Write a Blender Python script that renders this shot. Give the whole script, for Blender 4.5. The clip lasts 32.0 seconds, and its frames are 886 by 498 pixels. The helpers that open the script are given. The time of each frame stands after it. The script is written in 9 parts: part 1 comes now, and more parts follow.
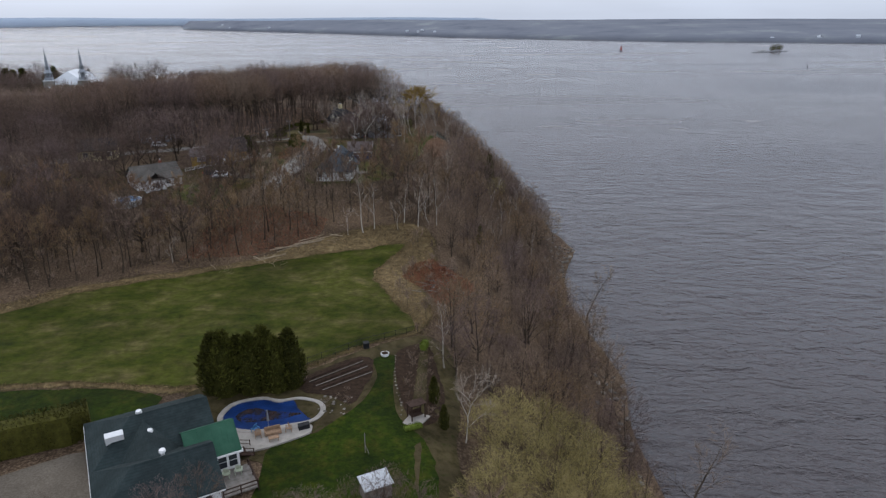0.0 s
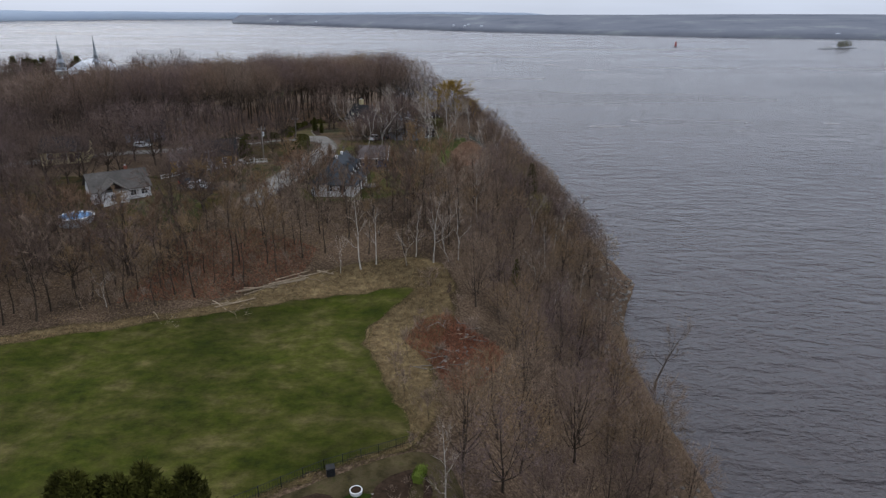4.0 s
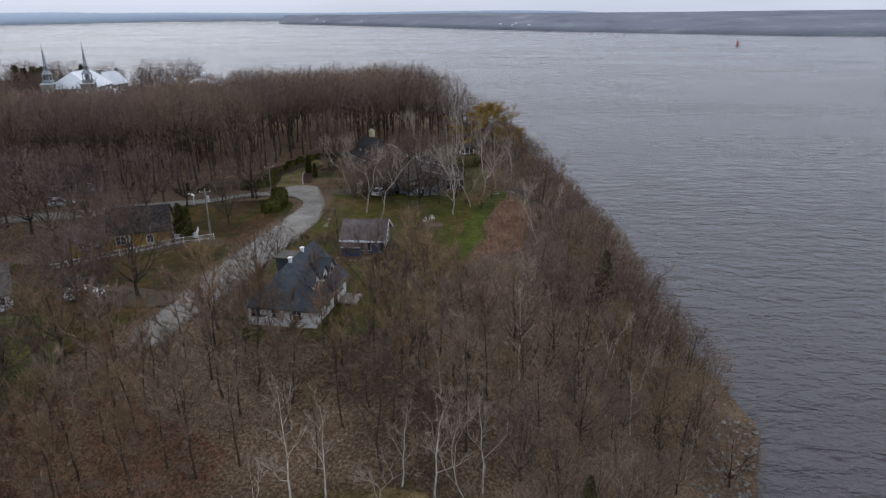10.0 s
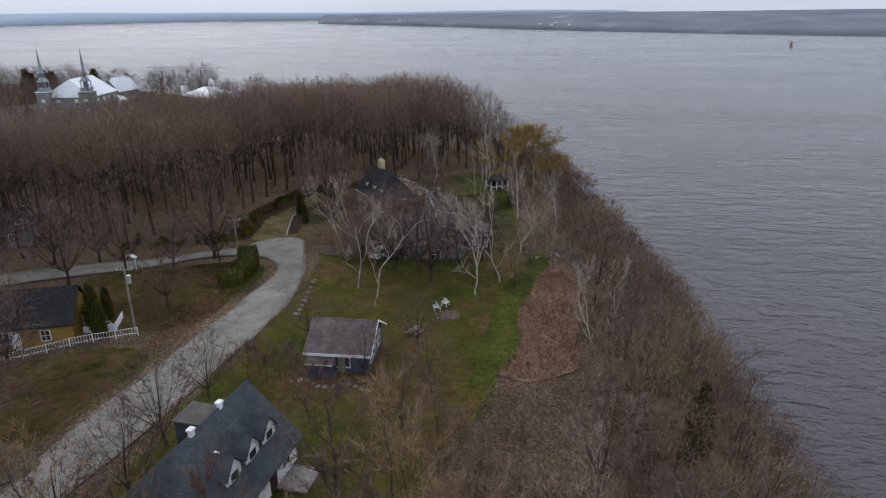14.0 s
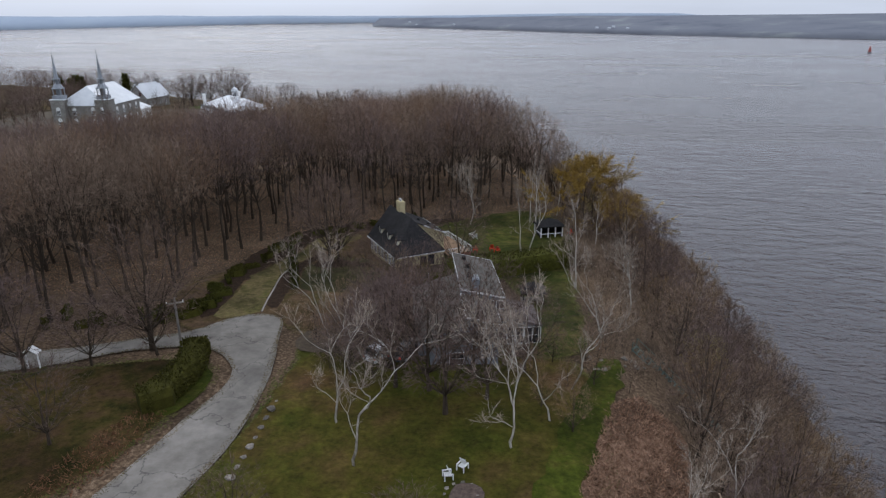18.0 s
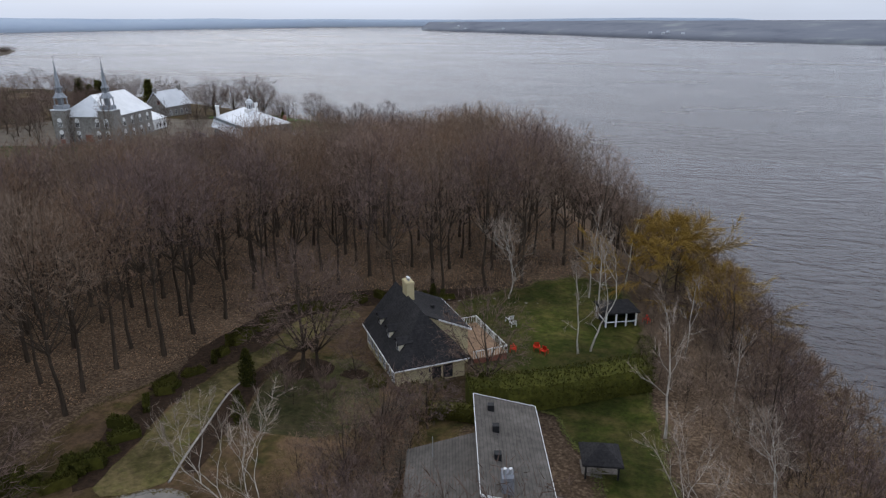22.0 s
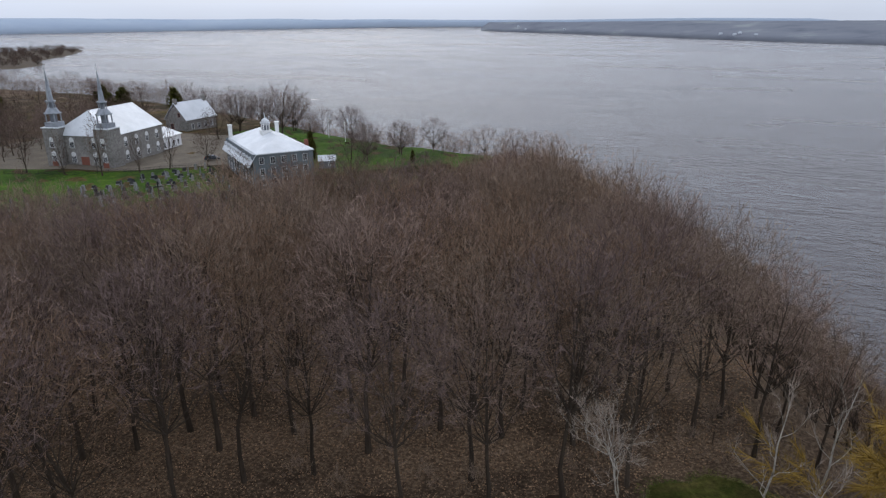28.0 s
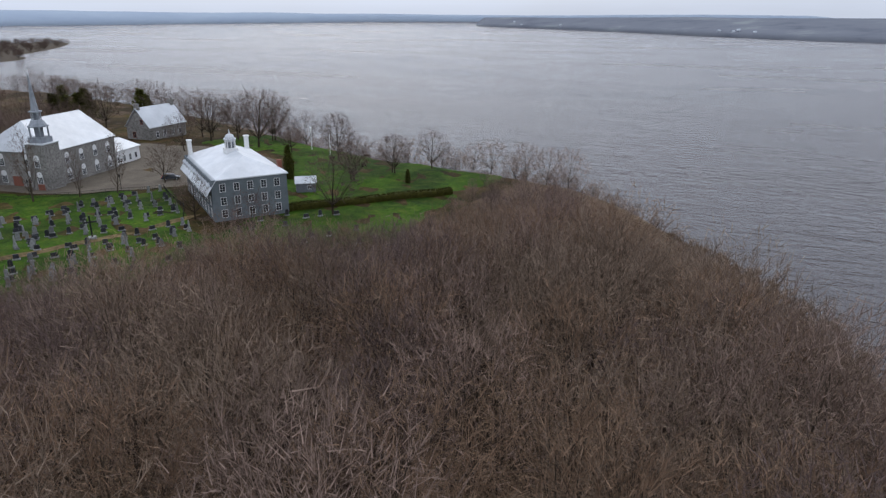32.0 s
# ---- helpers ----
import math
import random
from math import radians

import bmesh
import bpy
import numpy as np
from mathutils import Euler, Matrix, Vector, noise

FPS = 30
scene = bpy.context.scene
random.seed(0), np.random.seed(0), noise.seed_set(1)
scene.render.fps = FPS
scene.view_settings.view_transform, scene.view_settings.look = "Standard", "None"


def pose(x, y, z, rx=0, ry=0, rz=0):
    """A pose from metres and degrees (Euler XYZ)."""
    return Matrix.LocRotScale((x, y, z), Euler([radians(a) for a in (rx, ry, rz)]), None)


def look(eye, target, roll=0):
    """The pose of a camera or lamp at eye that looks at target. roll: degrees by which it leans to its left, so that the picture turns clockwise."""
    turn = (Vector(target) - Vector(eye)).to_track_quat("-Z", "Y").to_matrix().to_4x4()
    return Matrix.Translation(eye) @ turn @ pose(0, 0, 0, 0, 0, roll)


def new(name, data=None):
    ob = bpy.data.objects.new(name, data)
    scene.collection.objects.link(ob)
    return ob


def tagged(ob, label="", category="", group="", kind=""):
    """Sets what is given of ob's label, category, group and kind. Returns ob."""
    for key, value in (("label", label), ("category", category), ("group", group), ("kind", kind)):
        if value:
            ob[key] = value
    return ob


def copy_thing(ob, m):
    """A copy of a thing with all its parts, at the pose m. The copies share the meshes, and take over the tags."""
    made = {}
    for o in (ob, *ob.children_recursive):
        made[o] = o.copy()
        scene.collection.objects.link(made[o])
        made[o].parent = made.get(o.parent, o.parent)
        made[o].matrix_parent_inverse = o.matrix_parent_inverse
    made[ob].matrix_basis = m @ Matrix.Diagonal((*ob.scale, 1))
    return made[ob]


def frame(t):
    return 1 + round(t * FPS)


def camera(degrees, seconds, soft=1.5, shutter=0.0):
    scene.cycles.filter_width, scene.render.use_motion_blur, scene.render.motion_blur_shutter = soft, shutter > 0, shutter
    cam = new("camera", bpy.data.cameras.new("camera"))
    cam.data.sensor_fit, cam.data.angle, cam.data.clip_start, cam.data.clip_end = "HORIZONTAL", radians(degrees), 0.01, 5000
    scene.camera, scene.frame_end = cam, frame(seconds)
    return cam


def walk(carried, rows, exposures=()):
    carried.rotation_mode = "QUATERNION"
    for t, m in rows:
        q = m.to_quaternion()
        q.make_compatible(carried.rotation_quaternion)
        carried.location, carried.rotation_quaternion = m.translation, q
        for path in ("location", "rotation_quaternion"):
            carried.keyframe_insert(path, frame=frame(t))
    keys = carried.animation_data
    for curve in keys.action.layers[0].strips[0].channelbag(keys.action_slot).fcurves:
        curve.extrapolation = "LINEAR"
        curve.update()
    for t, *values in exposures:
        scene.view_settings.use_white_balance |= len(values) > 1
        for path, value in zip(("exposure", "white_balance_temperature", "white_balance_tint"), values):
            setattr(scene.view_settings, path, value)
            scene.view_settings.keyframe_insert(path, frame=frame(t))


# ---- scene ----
cam = camera(68.0, 32.0, soft=1.3)
# seconds, eye x y z, yaw, pitch, roll
PATH = [
    (0.0, 0.46, 1.35, 65.53, 0.02, -19.21, -0.16),
    (0.5, 0.95, 5.64, 64.88, 0.80, -19.24, -0.18),
    (1.0, 1.42, 9.98, 64.26, 1.58, -19.28, -0.19),
    (1.5, 1.87, 14.36, 63.67, 2.38, -19.33, -0.16),
    (2.0, 2.29, 18.80, 63.11, 3.08, -19.38, -0.10),
    (2.5, 2.66, 23.26, 62.62, 3.54, -19.42, -0.06),
    (3.0, 2.97, 27.74, 62.20, 3.73, -19.48, 0.02),
    (3.5, 3.23, 32.24, 61.85, 3.80, -19.57, 0.08),
    (5.5, 3.64, 50.43, 61.22, 4.41, -19.49, -0.42),
    (6.0, 3.62, 55.04, 61.24, 4.66, -19.47, -0.42),
    (6.5, 3.56, 59.67, 61.33, 4.98, -19.43, -0.40),
    (7.0, 3.46, 64.33, 61.48, 5.37, -19.38, -0.35),
    (7.5, 3.32, 69.02, 61.69, 5.82, -19.36, -0.32),
    (8.0, 3.15, 73.71, 61.92, 6.33, -19.40, -0.35),
    (8.5, 2.96, 78.39, 62.18, 6.89, -19.45, -0.41),
    (9.0, 2.74, 83.06, 62.46, 7.42, -19.51, -0.46),
    (9.5, 2.50, 87.72, 62.75, 7.77, -19.58, -0.47),
    (10.0, 2.24, 92.34, 63.03, 7.92, -19.66, -0.44),
    (10.5, 1.96, 96.92, 63.29, 8.07, -19.73, -0.42),
    (11.0, 1.67, 101.46, 63.51, 8.37, -19.78, -0.41),
    (11.5, 1.35, 105.95, 63.69, 8.77, -19.82, -0.39),
    (12.0, 1.02, 110.40, 63.81, 9.19, -19.83, -0.34),
    (12.5, 0.67, 114.78, 63.87, 9.65, -19.82, -0.30),
    (13.0, 0.30, 119.07, 63.86, 10.14, -19.78, -0.33),
    (13.5, -0.08, 123.27, 63.78, 10.66, -19.71, -0.50),
    (15.5, -1.69, 139.09, 63.00, 12.69, -19.64, -0.31),
    (16.0, -2.15, 143.03, 62.97, 13.30, -19.61, -0.36),
    (16.5, -2.66, 147.02, 62.99, 13.93, -19.56, -0.40),
    (17.0, -3.19, 151.02, 63.07, 14.55, -19.50, -0.43),
    (17.5, -3.77, 155.06, 63.18, 15.14, -19.44, -0.44),
    (18.0, -4.41, 159.17, 63.22, 15.66, -19.38, -0.47),
    (18.5, -5.11, 163.31, 63.25, 16.16, -19.33, -0.41),
    (19.0, -5.87, 167.47, 63.24, 16.65, -19.27, -0.24),
    (19.5, -6.69, 171.65, 63.22, 17.15, -19.22, -0.10),
    (20.0, -7.56, 175.81, 63.18, 17.66, -19.21, -0.15),
    (20.5, -8.49, 179.94, 63.14, 18.16, -19.18, -0.23),
    (21.0, -9.46, 184.03, 63.13, 18.65, -19.14, -0.24),
    (21.5, -10.47, 188.06, 63.13, 19.16, -19.10, -0.23),
    (22.0, -11.51, 192.03, 63.17, 19.66, -19.05, -0.22),
    (22.5, -12.58, 195.92, 63.22, 20.17, -18.99, -0.20),
    (23.0, -13.67, 199.75, 63.29, 20.67, -18.93, -0.18),
    (23.5, -14.79, 203.49, 63.37, 21.17, -18.90, -0.16),
    (24.0, -15.92, 207.17, 63.46, 21.67, -18.89, -0.15),
    (24.5, -17.07, 210.74, 63.55, 22.17, -18.88, -0.14),
    (25.0, -18.25, 214.20, 63.63, 22.66, -18.87, -0.11),
    (25.5, -19.45, 217.56, 63.70, 23.14, -18.87, -0.06),
    (27.5, -24.60, 229.99, 63.98, 24.59, -19.03, -0.23),
    (28.0, -26.12, 233.28, 64.02, 24.58, -19.02, -0.21),
    (28.5, -27.73, 236.65, 64.05, 24.55, -19.03, -0.19),
    (29.0, -29.43, 240.09, 64.08, 24.50, -19.06, -0.14),
    (29.5, -31.22, 243.60, 64.09, 24.44, -19.08, -0.07),
    (30.0, -33.04, 247.13, 64.12, 24.37, -19.12, 0.00),
    (30.5, -34.91, 250.70, 64.16, 24.31, -19.19, 0.02),
    (31.0, -36.83, 254.29, 64.21, 24.22, -19.26, 0.05),
    (31.5, -38.78, 257.90, 64.28, 24.13, -19.33, 0.13),
    (32.0, -40.74, 261.51, 64.37, 24.03, -19.42, 0.20),
]

walk(cam, [(t, pose(x, y, z, 90 + pitch, 0, yaw) @ pose(0, 0, 0, 0, 0, roll)) for t, x, y, z, yaw, pitch, roll in PATH])

# ---- light: a bright overcast sky, the sun hidden behind it ----
scene.view_settings.exposure = 0.0
world = bpy.data.worlds.new("overcast_sky")
scene.world = world
world.use_nodes = True
wn, wl = world.node_tree.nodes, world.node_tree.links
wn.clear()
sky = wn.new("ShaderNodeTexSky")
sky.sky_type = "NISHITA"
sky.sun_disc = False
SUN_EL, SUN_ROT = radians(38), radians(-35)
sky.sun_elevation, sky.sun_rotation = SUN_EL, SUN_ROT
sky.air_density, sky.dust_density, sky.ozone_density = 1.0, 4.0, 1.0
grey = wn.new("ShaderNodeHueSaturation")
grey.inputs["Saturation"].default_value = 0.33
wl.new(sky.outputs[0], grey.inputs["Color"])
# cloud sheet: soft, wide streaks that even out the blue
wtc = wn.new("ShaderNodeTexCoord")
wmap = wn.new("ShaderNodeMapping")
wmap.inputs["Scale"].default_value = (1.0, 1.0, 6.0)
wl.new(wtc.outputs["Generated"], wmap.inputs["Vector"])
wno = wn.new("ShaderNodeTexNoise")
wno.inputs["Scale"].default_value = 2.2
wno.inputs["Detail"].default_value = 5
wl.new(wmap.outputs[0], wno.inputs["Vector"])
wra = wn.new("ShaderNodeMapRange")
wra.inputs["From Min"].default_value, wra.inputs["From Max"].default_value = 0.3, 0.7
wra.inputs["To Min"].default_value, wra.inputs["To Max"].default_value = 0.72, 0.95
wl.new(wno.outputs["Fac"], wra.inputs["Value"])
wmix = wn.new("ShaderNodeMix")
wmix.data_type = "RGBA"
wmix.inputs["B"].default_value = (9.9, 11.0, 13.3, 1)
wl.new(wra.outputs[0], wmix.inputs["Factor"])
wl.new(grey.outputs[0], wmix.inputs["A"])
# an overcast sky is dimmest at the horizon
wsep = wn.new("ShaderNodeSeparateXYZ")
wl.new(wtc.outputs["Generated"], wsep.inputs[0])
wlow = wn.new("ShaderNodeMapRange")
wlow.interpolation_type = "SMOOTHSTEP"
wlow.inputs["From Min"].default_value, wlow.inputs["From Max"].default_value = 0.0, 0.11
wlow.inputs["To Min"].default_value, wlow.inputs["To Max"].default_value = 0.071, 0.112
wl.new(wsep.outputs["Z"], wlow.inputs["Value"])
wbg = wn.new("ShaderNodeBackground")
wl.new(wlow.outputs[0], wbg.inputs["Strength"])
wl.new(wmix.outputs["Result"], wbg.inputs["Color"])
wout = wn.new("ShaderNodeOutputWorld")
wl.new(wbg.outputs[0], wout.inputs[0])

sun_data = bpy.data.lights.new("sun", "SUN")
sun_data.energy, sun_data.angle, sun_data.color = 0.5, radians(25), (1.0, 0.97, 0.93)
sun = new("sun", sun_data)
sun.matrix_world = look((math.sin(SUN_ROT) * 60, math.cos(SUN_ROT) * 60, 200), (0, 0, 200 - 60 * math.tan(SUN_EL)))


# ---- materials ----
def material(name, stops, scale=1.0, detail=6.0, rough=0.85, bump=0.0, bump_scale=None, big=None, metal=0.0, spec=0.1, vary=0.0,
             stretch=(1, 1, 1)):
    """Noise between the colour stops at one scale, a second slow noise (big = (scale, amount)), a bump, and a shift from object to object."""
    m = bpy.data.materials.new(name)
    m.use_nodes = True
    n, l = m.node_tree.nodes, m.node_tree.links
    bsdf = n["Principled BSDF"]
    bsdf.inputs["Roughness"].default_value = rough
    bsdf.inputs["Metallic"].default_value = metal
    bsdf.inputs["Specular IOR Level"].default_value = spec
    tc = n.new("ShaderNodeTexCoord")
    mp = n.new("ShaderNodeMapping")
    mp.inputs["Scale"].default_value = stretch
    l.new(tc.outputs["Object"], mp.inputs["Vector"])
    no = n.new("ShaderNodeTexNoise")
    no.inputs["Scale"].default_value, no.inputs["Detail"].default_value = scale, detail
    no.inputs["Roughness"].default_value = 0.65
    l.new(mp.outputs[0], no.inputs["Vector"])
    ramp = n.new("ShaderNodeValToRGB")
    lo, hi = 0.32, 0.68
    while len(ramp.color_ramp.elements) < len(stops):
        ramp.color_ramp.elements.new(0.5)
    for k, c in enumerate(stops):
        e = ramp.color_ramp.elements[k]
        e.position = lo + (hi - lo) * k / max(1, len(stops) - 1)
        e.color = (*c, 1)
    l.new(no.outputs["Fac"], ramp.inputs["Fac"])
    out = ramp.outputs["Color"]
    if big:
        nb = n.new("ShaderNodeTexNoise")
        nb.inputs["Scale"].default_value, nb.inputs["Detail"].default_value = big[0], 3
        l.new(tc.outputs["Object"], nb.inputs["Vector"])
        mr = n.new("ShaderNodeMapRange")
        mr.inputs["From Min"].default_value, mr.inputs["From Max"].default_value = 0.35, 0.65
        mr.inputs["To Min"].default_value, mr.inputs["To Max"].default_value = 1 - big[1], 1 + big[1]
        l.new(nb.outputs["Fac"], mr.inputs["Value"])
        hs = n.new("ShaderNodeHueSaturation")
        l.new(out, hs.inputs["Color"])
        l.new(mr.outputs[0], hs.inputs["Value"])
        out = hs.outputs["Color"]
    if vary:
        oi = n.new("ShaderNodeObjectInfo")
        mr = n.new("ShaderNodeMapRange")
        mr.inputs["To Min"].default_value, mr.inputs["To Max"].default_value = 1 - vary, 1 + vary
        l.new(oi.outputs["Random"], mr.inputs["Value"])
        hs = n.new("ShaderNodeHueSaturation")
        l.new(out, hs.inputs["Color"])
        l.new(mr.outputs[0], hs.inputs["Value"])
        out = hs.outputs["Color"]
    l.new(out, bsdf.inputs["Base Color"])
    if bump:
        bn = n.new("ShaderNodeTexNoise")
        bn.inputs["Scale"].default_value, bn.inputs["Detail"].default_value = bump_scale or scale * 3, 4
        l.new(mp.outputs[0], bn.inputs["Vector"])
        bp = n.new("ShaderNodeBump")
        bp.inputs["Strength"].default_value, bp.inputs["Distance"].default_value = min(1, bump), 0.1
        l.new(bn.outputs["Fac"], bp.inputs["Height"])
        l.new(bp.outputs[0], bsdf.inputs["Normal"])
    return m


def island_vary(m, amount):
    """Let each loose piece of a joined mesh differ in brightness."""
    n, l = m.node_tree.nodes, m.node_tree.links
    link = n["Principled BSDF"].inputs["Base Color"].links[0]
    src = link.from_socket
    ge = n.new("ShaderNodeNewGeometry")
    mr = n.new("ShaderNodeMapRange")
    mr.inputs["To Min"].default_value, mr.inputs["To Max"].default_value = 1 - amount, 1 + amount
    l.new(ge.outputs["Random Per Island"], mr.inputs["Value"])
    hs = n.new("ShaderNodeHueSaturation")
    l.new(src, hs.inputs["Color"])
    l.new(mr.outputs[0], hs.inputs["Value"])
    l.new(hs.outputs["Color"], n["Principled BSDF"].inputs["Base Color"])
    return m


def overlay(m, fac, colour):
    """Lay a colour over a material's base colour where fac is high."""
    n, l = m.node_tree.nodes, m.node_tree.links
    src = n["Principled BSDF"].inputs["Base Color"].links[0].from_socket
    mx = n.new("ShaderNodeMix")
    mx.data_type = "RGBA"
    l.new(fac, mx.inputs["Factor"])
    l.new(src, mx.inputs["A"])
    mx.inputs["B"].default_value = (*colour, 1)
    l.new(mx.outputs["Result"], n["Principled BSDF"].inputs["Base Color"])


def ramped(m, socket, lo, hi, a=0.0, b=1.0):
    n, l = m.node_tree.nodes, m.node_tree.links
    mr = n.new("ShaderNodeMapRange")
    for key, v in (("From Min", lo), ("From Max", hi), ("To Min", a), ("To Max", b)):
        mr.inputs[key].default_value = v
    l.new(socket, mr.inputs["Value"])
    return mr.outputs[0]


def grain(m, scale, amount, stretch=(1, 1, 1)):
    """Fine light and dark flecks over a ground cover."""
    n, l = m.node_tree.nodes, m.node_tree.links
    src = n["Principled BSDF"].inputs["Base Color"].links[0].from_socket
    tc = n.new("ShaderNodeTexCoord")
    mp = n.new("ShaderNodeMapping")
    mp.inputs["Scale"].default_value = stretch
    mp.inputs["Rotation"].default_value = (0, 0, radians(-14))
    l.new(tc.outputs["Object"], mp.inputs["Vector"])
    no = n.new("ShaderNodeTexNoise")
    no.inputs["Scale"].default_value, no.inputs["Detail"].default_value, no.inputs["Roughness"].default_value = scale, 9, 0.75
    l.new(mp.outputs[0], no.inputs["Vector"])
    hs = n.new("ShaderNodeHueSaturation")
    l.new(src, hs.inputs["Color"])
    l.new(ramped(m, no.outputs["Fac"], 0.3, 0.7, 1 - amount, 1 + amount), hs.inputs["Value"])
    l.new(hs.outputs["Color"], n["Principled BSDF"].inputs["Base Color"])


def courses(m, rise, colour, amount=0.38):
    """Thin dark lines where the shingle rows of a pitched roof overlap, one every rise metres of height."""
    n, l = m.node_tree.nodes, m.node_tree.links
    tc = n.new("ShaderNodeTexCoord")
    sp = n.new("ShaderNodeSeparateXYZ")
    l.new(tc.outputs["Object"], sp.inputs[0])
    no = n.new("ShaderNodeTexNoise")
    no.inputs["Scale"].default_value = 5.0
    l.new(tc.outputs["Object"], no.inputs["Vector"])
    ad = n.new("ShaderNodeMath")
    ad.operation = "MULTIPLY_ADD"
    l.new(no.outputs["Fac"], ad.inputs[0])
    ad.inputs[1].default_value = rise * 0.5
    l.new(sp.outputs["Z"], ad.inputs[2])
    md = n.new("ShaderNodeMath")
    md.operation = "PINGPONG"
    l.new(ad.outputs[0], md.inputs[0])
    md.inputs[1].default_value = rise / 2
    overlay(m, ramped(m, md.outputs[0], rise * 0.14, rise * 0.02, 0, amount), colour)


def cracked(m, scale, width, colour, amount):
    """Wandering crack lines, and soft dark smudges."""
    n, l = m.node_tree.nodes, m.node_tree.links
    tc = n.new("ShaderNodeTexCoord")
    no = n.new("ShaderNodeTexNoise")
    no.inputs["Scale"].default_value, no.inputs["Detail"].default_value = 0.5, 6
    l.new(tc.outputs["Object"], no.inputs["Vector"])
    va = n.new("ShaderNodeVectorMath")
    va.operation = "MULTIPLY_ADD"
    l.new(no.outputs["Color"], va.inputs[0])
    va.inputs[1].default_value = (5, 5, 0)
    l.new(tc.outputs["Object"], va.inputs[2])
    vo = n.new("ShaderNodeTexVoronoi")
    vo.feature = "DISTANCE_TO_EDGE"
    vo.inputs["Scale"].default_value = scale
    l.new(va.outputs[0], vo.inputs["Vector"])
    overlay(m, ramped(m, vo.outputs["Distance"], width, width * 0.3, 0, amount), colour)
    n2 = n.new("ShaderNodeTexNoise")
    n2.inputs["Scale"].default_value, n2.inputs["Detail"].default_value = 0.22, 8
    l.new(tc.outputs["Object"], n2.inputs["Vector"])
    overlay(m, ramped(m, n2.outputs["Fac"], 0.56, 0.72, 0, amount * 0.6), colour)


M = {}
M["litter"] = material("leaf_litter", [(0.0325, 0.0211, 0.01314), (0.08449, 0.05475, 0.03313), (0.2004, 0.1426, 0.09366)], 3.2, 12, 0.95, 0.5, 12, big=(0.09, 0.4))
M["field"] = material("mown_field", [(0.01892, 0.02604, 0.00224), (0.03096, 0.03696, 0.0032), (0.04816, 0.04788, 0.0088), (0.086, 0.0714, 0.024)], 0.22, 12, 0.95, 0.6, 5, big=(0.035, 0.3), stretch=(0.7, 1, 1))
M["lawn"] = material("green_lawn", [(0.0083, 0.0159, 0.0009), (0.0165, 0.0272, 0.0015), (0.0342, 0.0351, 0.0039)], 0.5, 10, 0.95, 0.6, 6, big=(0.07, 0.4))
M["rough_lawn"] = material("rough_lawn", [(0.01428, 0.01496, 0.00279), (0.03213, 0.02703, 0.00558), (0.05355, 0.03595, 0.01116), (0.06698, 0.03902, 0.01809), (0.04462, 0.02474, 0.01323)], 0.28, 13, 0.95, 0.6, 7, big=(0.06, 0.45))
M["dry"] = material("dry_grass", [(0.0643, 0.041, 0.0186), (0.1172, 0.0811, 0.0384), (0.1739, 0.127, 0.0619)], 0.9, 9, 0.95, 0.8, 6, big=(0.1, 0.3))
M["brush"] = material("russet_brush", [(0.0675, 0.0269, 0.0149), (0.1275, 0.051, 0.0273), (0.18, 0.084, 0.0447)], 1.5, 8, 0.95, 0.8, 5, big=(0.15, 0.3))
M["asphalt"] = material("worn_asphalt", [(0.1427, 0.1279, 0.1099), (0.1911, 0.1738, 0.1521), (0.2421, 0.2195, 0.1909)], 0.5, 9, 0.9, 0.3, 14, big=(0.12, 0.14))
M["drive_brown"] = material("brown_grit_drive", [(0.0551, 0.0412, 0.0291), (0.0945, 0.0735, 0.0516)], 2, 8, 0.95, 0.5, 12, big=(0.2, 0.2))
M["gravel"] = material("gravel_drive", [(0.0971, 0.08, 0.0609), (0.16, 0.1333, 0.1029)], 4, 9, 0.95, 0.7, 15, big=(0.2, 0.15))
M["soil"] = material("garden_soil", [(0.01701, 0.01003, 0.00616), (0.04536, 0.02746, 0.01648)], 2, 8, 0.95, 0.8, 6)
M["bark"] = material("grey_brown_bark", [(0.03517, 0.02593, 0.01903), (0.07807, 0.05838, 0.04164)], 3, 5, 0.95, 0.5, 10, vary=0.25, stretch=(1, 1, 0.2))
M["twig"] = island_vary(material("brown_twigs", [(0.1408, 0.1008, 0.0731), (0.2263, 0.1634, 0.1188)], 0.6, 3, 0.9, vary=0.22), 0.27)
M["twig_grey"] = island_vary(material("grey_twigs", [(0.1456, 0.1008, 0.06876), (0.2185, 0.1528, 0.106)], 0.6, 3, 0.9, vary=0.22), 0.27)
M["dark_twig"] = island_vary(material("dark_brown_twigs", [(0.083, 0.056, 0.044), (0.145, 0.1, 0.078)], 0.6, 3, 0.9, vary=0.2), 0.27)
M["bud"] = island_vary(material("olive_buds", [(0.21, 0.1676, 0.066), (0.324, 0.262, 0.108)], 0.6, 3, 0.9, vary=0.22), 0.27)
M["olive_twig"] = island_vary(material("olive_brown_twigs", [(0.153, 0.09975, 0.05627), (0.2385, 0.1606, 0.09208)], 0.6, 3, 0.9, vary=0.2), 0.27)
M["russet_twig"] = island_vary(material("russet_brown_twigs", [(0.1471, 0.09324, 0.05975), (0.2266, 0.1468, 0.09666)], 0.6, 3, 0.9, vary=0.2), 0.27)
M["dusk_twig"] = island_vary(material("dusky_brown_twigs", [(0.1059, 0.0735, 0.06444), (0.1714, 0.1208, 0.1055)], 0.6, 3, 0.9, vary=0.22), 0.27)
